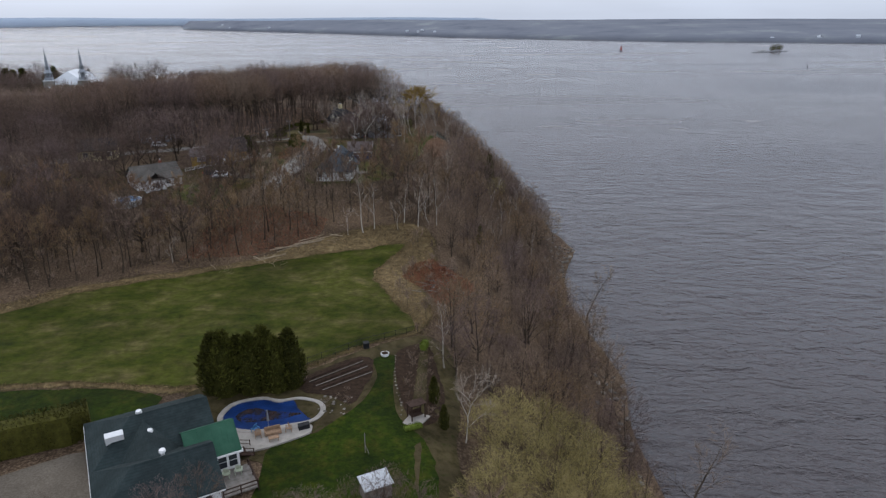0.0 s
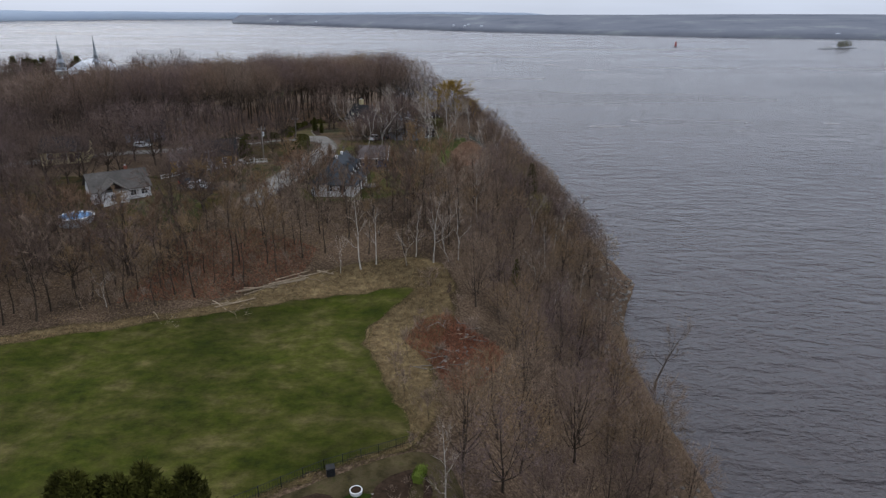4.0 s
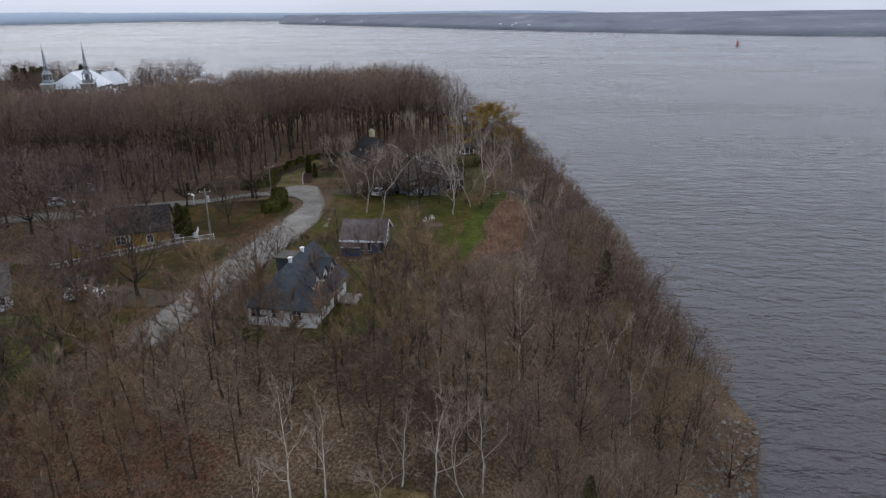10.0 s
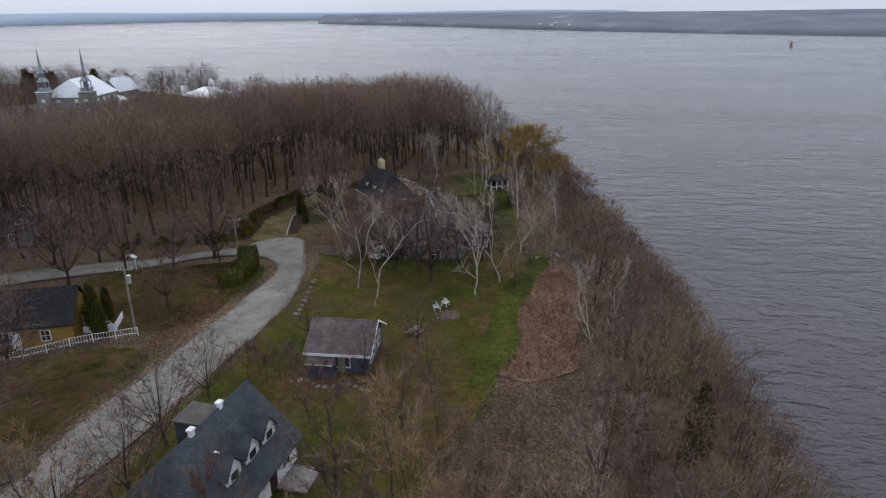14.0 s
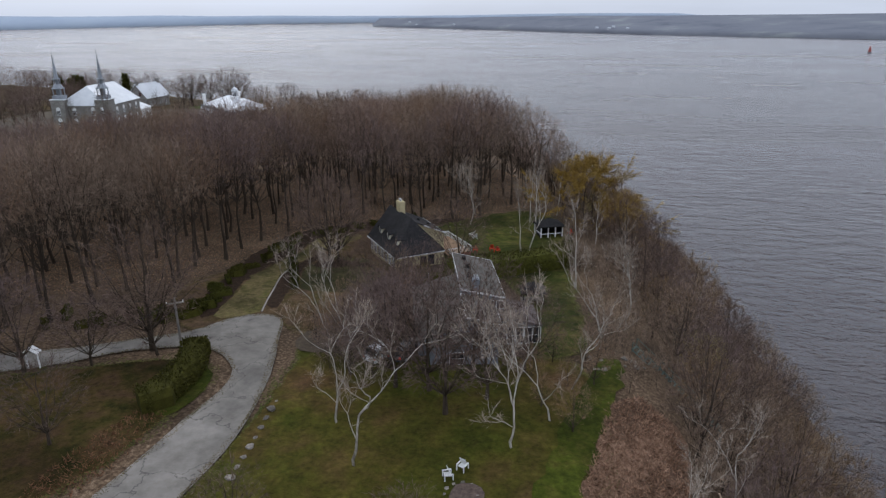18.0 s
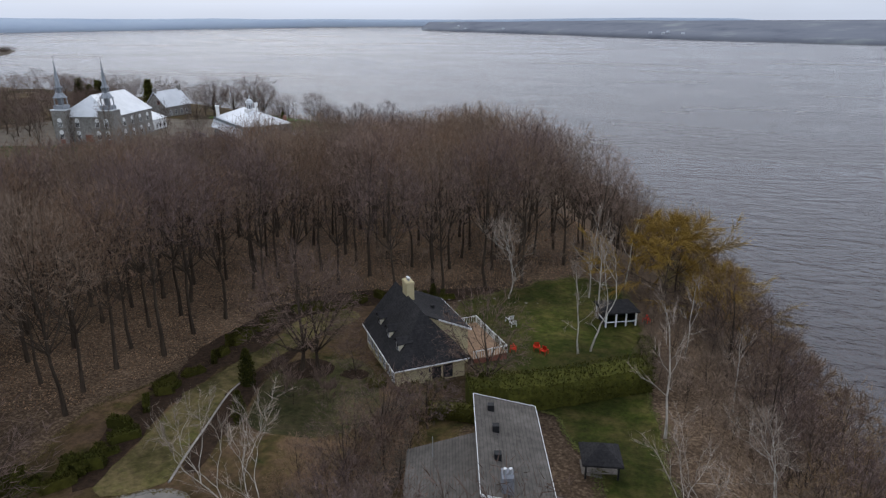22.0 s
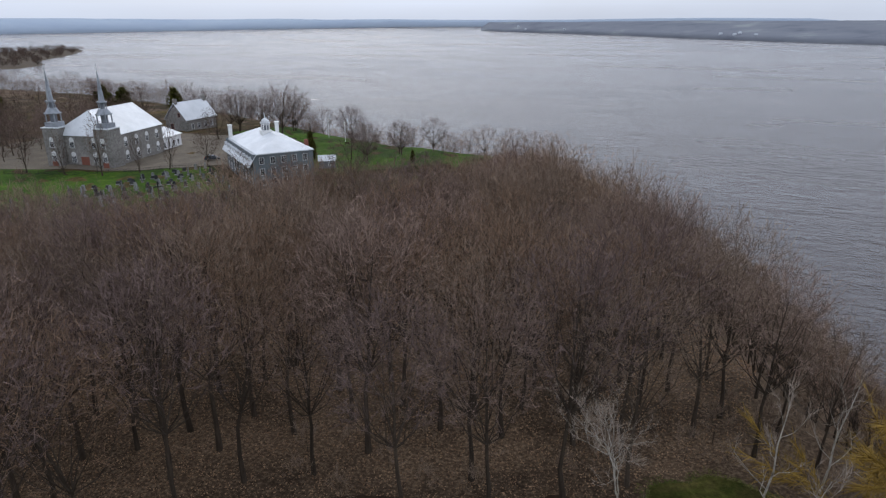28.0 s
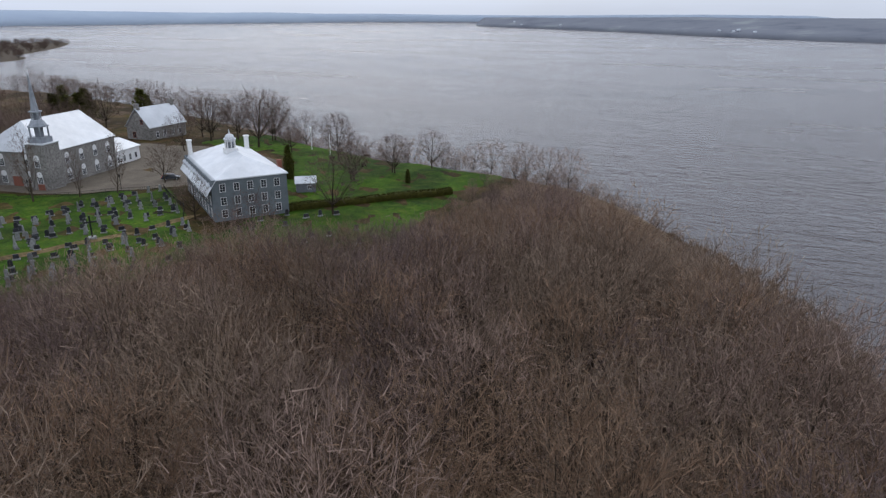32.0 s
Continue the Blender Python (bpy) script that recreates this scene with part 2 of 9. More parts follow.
M["mauve"] = island_vary(material("mauve_brown_twigs", [(0.1629, 0.1118, 0.08797), (0.2443, 0.1716, 0.1355)], 0.6, 3, 0.9, vary=0.18), 0.27)
M["pale_twig"] = island_vary(material("pale_birch_twigs", [(0.2268, 0.1764, 0.1393), (0.3402, 0.2734, 0.2167)], 0.6, 3, 0.9, vary=0.18), 0.4)
M["lime"] = island_vary(material("lime_foliage", [(0.075, 0.105, 0.014), (0.12, 0.15, 0.026)], 1.5, 4, 0.9), 0.3)
M["dry_blade"] = island_vary(material("dead_grass_blades", [(0.1512, 0.0988, 0.0433), (0.2722, 0.1976, 0.0991)], 0.5, 5, 0.9), 0.35)
M["brush_blade"] = island_vary(material("russet_blades", [(0.1134, 0.0529, 0.0279), (0.2041, 0.1058, 0.0588)], 0.5, 5, 0.9), 0.4)
M["grass_blade"] = island_vary(material("spring_grass_blades", [(0.0473, 0.0588, 0.0129), (0.1103, 0.0955, 0.0323)], 0.3, 5, 0.9), 0.35)
M["leaf"] = island_vary(material("fallen_leaf", [(0.1768, 0.1044, 0.05985), (0.3534, 0.2308, 0.1396)], 0.5, 5, 0.9), 0.4)
M["willow"] = island_vary(material("yellow_willow_twigs", [(0.195, 0.12, 0.02), (0.3, 0.19, 0.048)], 0.6, 3, 0.8, vary=0.1), 0.35)
M["birch"] = material("birch_bark", [(0.1398, 0.1215, 0.1003), (0.3997, 0.3593, 0.3052), (0.5196, 0.4761, 0.4101)], 3, 5, 0.8, vary=0.1, stretch=(1, 1, 0.35))
M["needle"] = island_vary(material("evergreen_foliage", [(0.03305, 0.03611, 0.006375), (0.0661, 0.06314, 0.01139)], 1.5, 4, 0.9, vary=0.25), 0.45)
M["hedge"] = island_vary(material("hedge_foliage", [(0.0329, 0.0319, 0.0062), (0.066, 0.0606, 0.0112)], 1.5, 4, 0.9, vary=0.2), 0.45)
M["rock"] = material("shore_rock", [(0.1045, 0.092, 0.07744), (0.2755, 0.2438, 0.2068)], 1.5, 6, 0.9, 0.6, vary=0.35)
M["pale_chair"] = material("pale_green_plastic", [(0.42, 0.45, 0.33), (0.5, 0.53, 0.4)], 1, 3, 0.5)
M["log"] = material("bleached_logs", [(0.21, 0.1568, 0.1032), (0.42, 0.3293, 0.227)], 3, 5, 0.9, vary=0.2)
M["white"] = material("white_paint", [(0.644, 0.6348, 0.6164), (0.736, 0.7268, 0.7084)], 0.8, 4, 0.6, vary=0.04)
M["tin"] = material("pale_tin_roof", [(0.5168, 0.5324, 0.5481), (0.6107, 0.6186, 0.6264)], 0.5, 5, 0.4, big=(0.1, 0.1), spec=0.5)
M["stone"] = material("grey_rubble_stone", [(0.117, 0.108, 0.099), (0.216, 0.2025, 0.1845), (0.306, 0.288, 0.261)], 2.2, 5, 0.9, 0.6, 3, big=(0.2, 0.15))
M["blue_clap"] = material("blue_grey_cladding", [(0.1235, 0.1419, 0.1517), (0.1615, 0.1763, 0.1845)], 1, 5, 0.8, big=(0.3, 0.1))
M["yellow"] = material("pale_yellow_stucco", [(0.425, 0.357, 0.204), (0.51, 0.4335, 0.2635)], 1.2, 5, 0.85, big=(0.2, 0.1))
M["ochre"] = material("ochre_cladding", [(0.22, 0.135, 0.03), (0.29, 0.185, 0.05)], 1.2, 5, 0.8, big=(0.2, 0.1))
M["dark_roof"] = material("charcoal_shingles", [(0.0187, 0.0179, 0.0187), (0.0382, 0.0357, 0.0357)], 3, 6, 0.9, 0.4, 12, big=(0.3, 0.2))
M["slate_roof"] = material("blue_grey_shingles", [(0.0404, 0.047, 0.0551), (0.0727, 0.0795, 0.0857)], 1.5, 6, 0.8, 0.4, 10, big=(0.3, 0.25))
M["green_roof"] = material("green_grey_shingles", [(0.0171, 0.0268, 0.0268), (0.0292, 0.039, 0.039)], 2, 6, 0.85, 0.4, 10, big=(0.3, 0.2))
M["green_metal"] = material("green_steel_roof", [(0.0225, 0.075, 0.045), (0.0338, 0.0938, 0.0585)], 1, 4, 0.6, big=(0.3, 0.12))
M["grey_roof"] = material("grey_shingles", [(0.07519, 0.0672, 0.0585), (0.1238, 0.1105, 0.09644)], 1.6, 6, 0.9, 0.4, 10, big=(0.25, 0.15))
M["brown_roof"] = material("weathered_brown_shingles", [(0.0765, 0.0595, 0.0553), (0.1445, 0.119, 0.1105)], 1.6, 6, 0.9, 0.4, 10, big=(0.4, 0.2))
M["blue"] = material("deep_blue_paint", [(0.0425, 0.0553, 0.1105), (0.068, 0.085, 0.153)], 1.2, 5, 0.8)
M["grey_clad"] = material("grey_cladding", [(0.1445, 0.153, 0.17), (0.204, 0.2125, 0.2295)], 1.2, 5, 0.8)
M["glass"] = material("dark_window_glass", [(0.02, 0.023, 0.028), (0.03, 0.034, 0.04)], 1, 2, 0.08, spec=0.6)
M["brick"] = material("red_brick", [(0.16, 0.06, 0.04), (0.26, 0.11, 0.08)], 4, 5, 0.9, 0.4)
M["wood"] = material("weathered_deck_wood", [(0.2, 0.13, 0.08), (0.34, 0.22, 0.14)], 2, 5, 0.85)
M["grey_wood"] = material("grey_weathered_wood", [(0.12, 0.105, 0.09), (0.24, 0.215, 0.19)], 2, 5, 0.9, stretch=(1, 1, 0.2), vary=0.2)
M["dark_wood"] = material("dark_stained_wood", [(0.03, 0.018, 0.013), (0.065, 0.04, 0.03)], 2, 5, 0.85)
M["red"] = material("red_plastic", [(0.5, 0.03, 0.015), (0.6, 0.045, 0.02)], 1, 3, 0.5)
M["black"] = material("black_metal", [(0.012, 0.012, 0.013), (0.025, 0.025, 0.026)], 2, 3, 0.5)
M["rubber"] = material("tyre_rubber", [(0.012, 0.012, 0.012), (0.02, 0.02, 0.02)], 3, 3, 0.8)
M["steel"] = material("galvanised_steel", [(0.4, 0.41, 0.42), (0.55, 0.56, 0.57)], 2, 3, 0.45, metal=0.6)
M["cover"] = material("blue_pool_cover", [(0.0051, 0.0204, 0.08092), (0.008175, 0.0306, 0.119)], 0.9, 5, 0.5, 0.4, 4, big=(0.3, 0.25))
M["paving"] = material("pale_concrete_paving", [(0.2632, 0.2384, 0.2071), (0.3509, 0.3179, 0.2785)], 1.5, 6, 0.9, big=(0.3, 0.15))
M["granite_dark"] = material("dark_polished_granite", [(0.025, 0.025, 0.028), (0.06, 0.06, 0.065)], 4, 4, 0.35, vary=0.3)
M["granite_pale"] = material("pale_granite", [(0.14, 0.14, 0.14), (0.28, 0.273, 0.266)], 4, 4, 0.7, vary=0.35)
M["spire_grey"] = material("weathered_lead", [(0.2, 0.215, 0.235), (0.3, 0.315, 0.335)], 0.8, 4, 0.5, big=(0.2, 0.12))
M["car_white"] = material("white_car_paint", [(0.72, 0.73, 0.74), (0.78, 0.79, 0.8)], 0.5, 2, 0.25, spec=0.6)
M["car_dark"] = material("dark_car_paint", [(0.03, 0.035, 0.045), (0.05, 0.055, 0.065)], 0.5, 2, 0.25, spec=0.6)

for key, rise in (("dark_roof", 0.2), ("slate_roof", 0.2), ("green_roof", 0.15), ("grey_roof", 0.07), ("brown_roof", 0.13)):
    courses(M[key], rise, (0.012, 0.011, 0.011))
grain(M["field"], 0.7, 0.5, (0.85, 1, 1))
for key in ("lawn", "rough_lawn", "dry"):
    grain(M[key], 1.6, 0.55)
cracked(M["asphalt"], 0.16, 0.012, (0.055, 0.05, 0.045), 0.6)


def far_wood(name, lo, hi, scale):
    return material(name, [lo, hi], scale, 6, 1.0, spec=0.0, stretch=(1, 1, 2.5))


# woods and fields of the far bank, greyed in their colours for distance haze
M["haze_bank"] = material("far_bank_haze_tint", [(0.1254, 0.1344, 0.1568), (0.1624, 0.1714, 0.1949), (0.1736, 0.1826, 0.205), (0.2296, 0.2442, 0.2486)], 0.006, 8, 1.0, spec=0.0, stretch=(1, 1, 4))
# remote hills: the pale blue is air haze put into the base colour
M["haze_blue"] = far_wood("remote_shore_haze_tint", (0.3, 0.35, 0.42), (0.34, 0.39, 0.45), 0.004)

# water: short wind waves, crests across the fetch, with slow dark and bright lanes
wm = bpy.data.materials.new("river_water")
wm.use_nodes = True
n_, l_ = wm.node_tree.nodes, wm.node_tree.links
b_ = n_["Principled BSDF"]
b_.inputs["Base Color"].default_value = (0.046, 0.035, 0.034, 1)
b_.inputs["IOR"].default_value = 1.33
b_.inputs["Specular IOR Level"].default_value = 0.8
tc_ = n_.new("ShaderNodeTexCoord")
heights = []
for sc_, st_, dist_ in ((0.11, (0.45, 1.0, 1), 0.5), (0.3, (0.5, 1.0, 1), 0.5), (1.1, (0.6, 1, 1), 0.3)):
    mp_ = n_.new("ShaderNodeMapping")
    mp_.inputs["Scale"].default_value = st_
    mp_.inputs["Rotation"].default_value = (0, 0, radians(-22))
    l_.new(tc_.outputs["Object"], mp_.inputs["Vector"])
    no_ = n_.new("ShaderNodeTexNoise")
    no_.inputs["Scale"].default_value, no_.inputs["Detail"].default_value = sc_, 4
    no_.inputs["Distortion"].default_value = dist_
    l_.new(mp_.outputs[0], no_.inputs["Vector"])
    heights.append(no_.outputs["Fac"])
normal = None
for h_, d_ in zip(heights, (2.4, 2.3, 0.9)):
    bp_ = n_.new("ShaderNodeBump")
    bp_.inputs["Strength"].default_value, bp_.inputs["Distance"].default_value = 1.0, d_
    l_.new(h_, bp_.inputs["Height"])
    if normal:
        l_.new(normal, bp_.inputs["Normal"])
    normal = bp_.outputs[0]
l_.new(normal, b_.inputs["Normal"])
lane = n_.new("ShaderNodeTexNoise")
lane.inputs["Scale"].default_value, lane.inputs["Detail"].default_value = 0.006, 5
lm_ = n_.new("ShaderNodeMapping")
lm_.inputs["Rotation"].default_value = (0, 0, radians(-22))
lm_.inputs["Scale"].default_value = (0.35, 1, 1)
l_.new(tc_.outputs["Object"], lm_.inputs["Vector"])
l_.new(lm_.outputs[0], lane.inputs["Vector"])
lr_ = n_.new("ShaderNodeMapRange")
lr_.inputs["From Min"].default_value, lr_.inputs["From Max"].default_value = 0.35, 0.65
lr_.inputs["To Min"].default_value, lr_.inputs["To Max"].default_value = 0.13, 0.3
l_.new(lane.outputs["Fac"], lr_.inputs["Value"])
l_.new(lr_.outputs[0], b_.inputs["Roughness"])
M["water"] = wm


# ---- helpers of this scene ----
rng = np.random.default_rng(7)


def part(name, bm, mat, parent=None, label="", kind=""):
    """Link a bmesh, or a (verts, faces) pair, as one mesh object under a thing or a part."""
    me = bpy.data.meshes.new(name)
    if isinstance(bm, tuple):
        me.from_pydata(bm[0], [], bm[1])
    else:
        bmesh.ops.recalc_face_normals(bm, faces=bm.faces)
        bm.to_mesh(me)
        bm.free()
    me.materials.append(M[mat] if isinstance(mat, str) else mat)
    ob = new(name, me)
    if parent is not None:
        ob.parent = parent
    return tagged(ob, label, kind=kind)


def thing(name, m, label, category, group=""):
    ob = new(name)
    ob.matrix_basis = m
    ob.empty_display_size = 0.3
    return tagged(ob, label, category, group)


def box(bm, x0, x1, y0, y1, z0, z1, bevel=0.0):
    ret = bmesh.ops.create_cube(bm, size=1)
    vs = ret["verts"]
    for v in vs:
        v.co = Vector((x0 + (x1 - x0) * (v.co.x + 0.5), y0 + (y1 - y0) * (v.co.y + 0.5), z0 + (z1 - z0) * (v.co.z + 0.5)))
    if bevel:
        es = list({e for v in vs for e in v.link_edges})
        bmesh.ops.bevel(bm, geom=es, offset=bevel, segments=1, affect="EDGES")
    return bm


def boxes(*specs, bevel=0.0):
    bm = bmesh.new()
    for s in specs:
        box(bm, *s, bevel=bevel)
    return bm


def beam(bm, a, b, r, sides=6, r2=None):
    """A round bar from a to b."""
    a, b = Vector(a), Vector(b)
    d = b - a
    ret = bmesh.ops.create_cone(bm, cap_ends=True, segments=sides, radius1=r, radius2=r if r2 is None else r2, depth=d.length)
    q = d.to_track_quat("Z", "Y").to_matrix().to_4x4()
    bmesh.ops.transform(bm, matrix=Matrix.Translation((a + b) / 2) @ q, verts=ret["verts"])
    return bm


def poly(bm, pts, h=0.0):
    """A face, or with h a slab down from it."""
    vs = [bm.verts.new(p) for p in pts]
    f = bm.faces.new(vs)
    if h:
        ext = bmesh.ops.extrude_face_region(bm, geom=[f])
        for v in ext["geom"]:
            if isinstance(v, bmesh.types.BMVert):
                v.co.z -= h
    return bm


# ---- the lie of the land ----
SHORE = np.array([(30, -4600), (32, -300), (33, 40), (31, 95), (34, 112), (30, 152), (33, 170), (39, 188), (34, 212), (30, 245), (27, 268),
                  (21, 295), (11, 325), (-1, 362), (-14, 402), (-34, 432), (-60, 452), (-95, 463), (-130, 467), (-165, 480), (-205, 500), (-290, 535),
                  (-400, 562), (-620, 575), (-1000, 575), (-2000, 600), (-4600, 760)], float)
HEIGHT_Y = (-300, 60, 95, 122, 132, 145, 157, 185, 215, 230, 245, 258, 280, 310, 345, 420, 600, 800)
HEIGHT_Z = (18.5, 19.3, 19.6, 20.2, 21.7, 25.0, 28.1, 28.6, 28.8, 28.2, 26.9, 26.2, 25.8, 25.3, 24.5, 24.3, 20.0, 14.0)


def shore_distance(x, y):
    """Metres inland from the water's edge; negative over the water."""
    p = np.stack(np.broadcast_arrays(np.asarray(x, float), np.asarray(y, float)), -1)
    best = np.full(p.shape[:-1], 1e18)
    side = np.zeros(p.shape[:-1])
    for a, b in zip(SHORE[:-1], SHORE[1:]):
        d = b - a
        k = np.clip(((p - a) @ d) / (d @ d), 0, 1)
        off = p - (a + k[..., None] * d)
        q = (off ** 2).sum(-1)
        s = d[0] * (p[..., 1] - a[1]) - d[1] * (p[..., 0] - a[0])
        near = q < best - 1e-9
        side = np.where(near, s, side)
        best = np.where(near, q, best)
    return np.sqrt(best) * np.where(side >= 0, 1, -1)


def height(x, y):
    d = shore_distance(x, y)
    top = np.interp(y, HEIGHT_Y, HEIGHT_Z) - 1.6 * np.clip((-52 - x) / 14, 0, 1) * np.interp(y, (140, 155, 172, 190), (0, 1, 1, 0))
    s = np.clip((d - 2) / np.interp(y, (300, 340, 380, 415), (32, 46, 52, 34)), 0, 1)
    f = 0.55 * s * s * (3 - 2 * s) + 0.45 * s
    wob = 0.18 * np.sin(x * 0.31 + 1.3 * np.sin(y * 0.17)) * np.cos(y * 0.27 + 0.6 * np.sin(x * 0.13)) * np.clip(d / 30, 0, 1)
    z = 0.15 + f * (top - 0.15) + wob
    return np.where(d < 0, np.maximum(-5, 0.15 + d * 0.12), z)


def ground_z(x, y):
    return float(height(np.array(x), np.array(y)))


def spread_out(lo, hi, step, far, grow=1.35):
    mid = list(np.arange(lo, hi + 0.1, step))
    s, up = step, []
    while (up[-1] if up else hi) < far:
        s *= grow
        up.append((up[-1] if up else hi) + s)
    s, dn = step, []
    while (dn[-1] if dn else lo) > -far:
        s *= grow
        dn.append((dn[-1] if dn else lo) - s)
    return np.array(dn[::-1] + mid + up)


gx, gy = spread_out(-230, 54, 3, 4400), spread_out(-20, 470, 3, 4400)
# the sheet ends under the river, whose surface runs on to the horizon
gx, gy = gx[gx < 400], gy[gy < 1200]
GX, GY = np.meshgrid(gx, gy)
GZ = height(GX, GY)
nx, ny = len(gx), len(gy)
idx = np.arange(nx * ny).reshape(ny, nx)
quads = np.stack([idx[:-1, :-1], idx[:-1, 1:], idx[1:, 1:], idx[1:, :-1]], -1).reshape(-1, 4)
ground = part("ground", (np.stack([GX, GY, GZ], -1).reshape(-1, 3).tolist(), quads.tolist()), "litter")
ground.data.polygons.foreach_set("use_smooth", [True] * len(ground.data.polygons))
tagged(ground, "brown leaf-littered ground falling as a bluff to the river", "ground", kind="structure")

# beyond 2.6 km everything is drawn in along its line of sight, so that the open horizon stays within reach of the lens
MID = np.array((-5.0, 130.0))
EYE_Z = 63.5


def drawn_in(x, y, z):
    dx, dy = x - MID[0], y - MID[1]
    far = math.hypot(dx, dy)
    if far <= 2600:
        return (x, y, z)
    k = (2600 + 2000 * (1 - math.exp(-(far - 2600) / 2600))) / far
    return (MID[0] + dx * k, MID[1] + dy * k, EYE_Z + (z - EYE_Z) * k)


radii = [0.1, 60, 120, 200, 320, 500, 800, 1200, 1800, 2600] + [2600 * 1.12 ** k for k in range(1, 27)]
vs, fs, seg = [], [], 120
for r in radii:
    for k in range(seg):
        a = 2 * math.pi * k / seg
        vs.append(drawn_in(MID[0] + r * math.cos(a), MID[1] + r * math.sin(a), 0.0))
for i in range(len(radii) - 1):
    for k in range(seg):
        fs.append((i * seg + k, i * seg + (k + 1) % seg, (i + 1) * seg + (k + 1) % seg, (i + 1) * seg + k))
water = part("water", (vs, fs), "water")
tagged(water, "wide grey-brown river with small wind waves", "river", kind="structure")


def far_shore(name, line, rows, mat, label, seed, rag=0.25, step=40):
    """A remote bank: a strip along the waterline, rising in rows of (depth, height), with an uneven top."""
    r = np.random.default_rng(seed)
    pts = []
    for a, b in zip(line[:-1], line[1:]):
        cnt = max(1, int(math.dist(a, b) / step))
        pts += [(a[0] + (b[0] - a[0]) * k / cnt, a[1] + (b[1] - a[1]) * k / cnt) for k in range(cnt)]
    pts.append(line[-1])
    nn = len(pts)
    slow = np.convolve(r.normal(size=nn + 60), np.hanning(31) / np.hanning(31).sum() * 3.2, "same")[30:nn + 30]
    vs = []
    for d, h in rows:
        for k, (x, y) in enumerate(pts):
            away = math.hypot(x - MID[0], y - MID[1])
            ends = min(1, k / 10 + 0.25, (nn - 1 - k) / 10 + 0.25)
            rough = 1 + rag * (0.7 * slow[k] + 0.08 * r.normal())
            kk = (away + d) / away
            z = h * ends * max(0.2, rough) if h > 0 else h
            vs.append(drawn_in(MID[0] + (x - MID[0]) * kk, MID[1] + (y - MID[1]) * kk, z))
    fs = [(i * nn + k, i * nn + k + 1, (i + 1) * nn + k + 1, (i + 1) * nn + k) for i in range(len(rows) - 1) for k in range(nn - 1)]
    ob = part(name, (vs, fs), mat)
    ob.data.polygons.foreach_set("use_smooth", [True] * len(fs))
    return tagged(ob, label, "far shore", kind="structure")


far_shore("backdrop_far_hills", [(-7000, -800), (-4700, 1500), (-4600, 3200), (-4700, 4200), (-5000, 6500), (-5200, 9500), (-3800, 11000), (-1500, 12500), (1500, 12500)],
          [(0, -1), (5, 25), (500, 70), (1500, 112), (1900, 100)], "haze_blue", "wooded shore on the horizon in a haze-blue colour", 3, 0.12, 110)
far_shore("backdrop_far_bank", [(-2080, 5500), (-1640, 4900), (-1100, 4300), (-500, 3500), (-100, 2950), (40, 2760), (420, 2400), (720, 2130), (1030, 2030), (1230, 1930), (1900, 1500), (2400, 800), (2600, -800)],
          [(0, -1), (3, 12), (120, 22), (320, 36), (650, 52), (1000, 64), (1500, 67)], "haze_bank", "wooded bank across the river in haze-greyed colours", 4, 0.05, 30)


# ---- draped surfaces ----
from mathutils.geometry import delaunay_2d_cdt


def smooth_line(pts, step=1.5, wobble=0.0, closed=True, seed=1):
    """A rounded outline through the points, with a small irregular wobble."""
    r = np.random.default_rng(seed)
    p = np.array(pts, float)
    n = len(p)
    out = []
    for k in range(n if closed else n - 1):
        p0, p1, p2, p3 = (p[(k + j) % n] if closed else p[min(max(k + j, 0), n - 1)] for j in (-1, 0, 1, 2))
        cnt = max(2, int(np.linalg.norm(p2 - p1) / step))
        for u in np.arange(cnt) / cnt:
            q = 0.5 * (2 * p1 + (p2 - p0) * u + (2 * p0 - 5 * p1 + 4 * p2 - p3) * u * u + (3 * p1 - p0 - 3 * p2 + p3) * u ** 3)
            out.append(q + r.normal(size=2) * wobble)
    if not closed:
        out.append(p[-1])
    return np.array(out)


def inside(poly_, x, y):
    x, y = np.asarray(x, float), np.asarray(y, float)
    c = np.zeros(x.shape, bool)
    q = np.roll(poly_, 1, 0)
    for (x1, y1), (x2, y2) in zip(poly_, q):
        hit = ((y1 > y) != (y2 > y)) & (x < (x2 - x1) * (y - y1) / (y2 - y1 + 1e-12) + x1)
        c ^= hit
    return c


CLEAR = []
EDGES = []


def drape(name, outline, dz, mat, label, category, keep_clear=True, step=2.0):
    """A sheet of ground cover that follows the land inside an outline."""
    o = np.array(outline, float)
    lo, hi = o.min(0), o.max(0)
    X, Y = np.meshgrid(np.arange(lo[0] + step / 2, hi[0], step), np.arange(lo[1] + step / 2, hi[1], step))
    ok = inside(o, X, Y)
    pts = [Vector(p) for p in o] + [Vector(p) for p in np.stack([X[ok], Y[ok]], -1)]
    n = len(o)
    v, _, f, *_ = delaunay_2d_cdt(pts, [(k, (k + 1) % n) for k in range(n)], [], 1, 1e-5)
    arr = np.array([tuple(q) for q in v])
    z = height(arr[:, 0], arr[:, 1]) + dz
    ob = part(name, (np.column_stack([arr, z]).tolist(), [tuple(q) for q in f]), mat)
    EDGES.append((name, o, dz))
    if keep_clear:
        CLEAR.append(o)
    return tagged(ob, label, category, kind="structure")


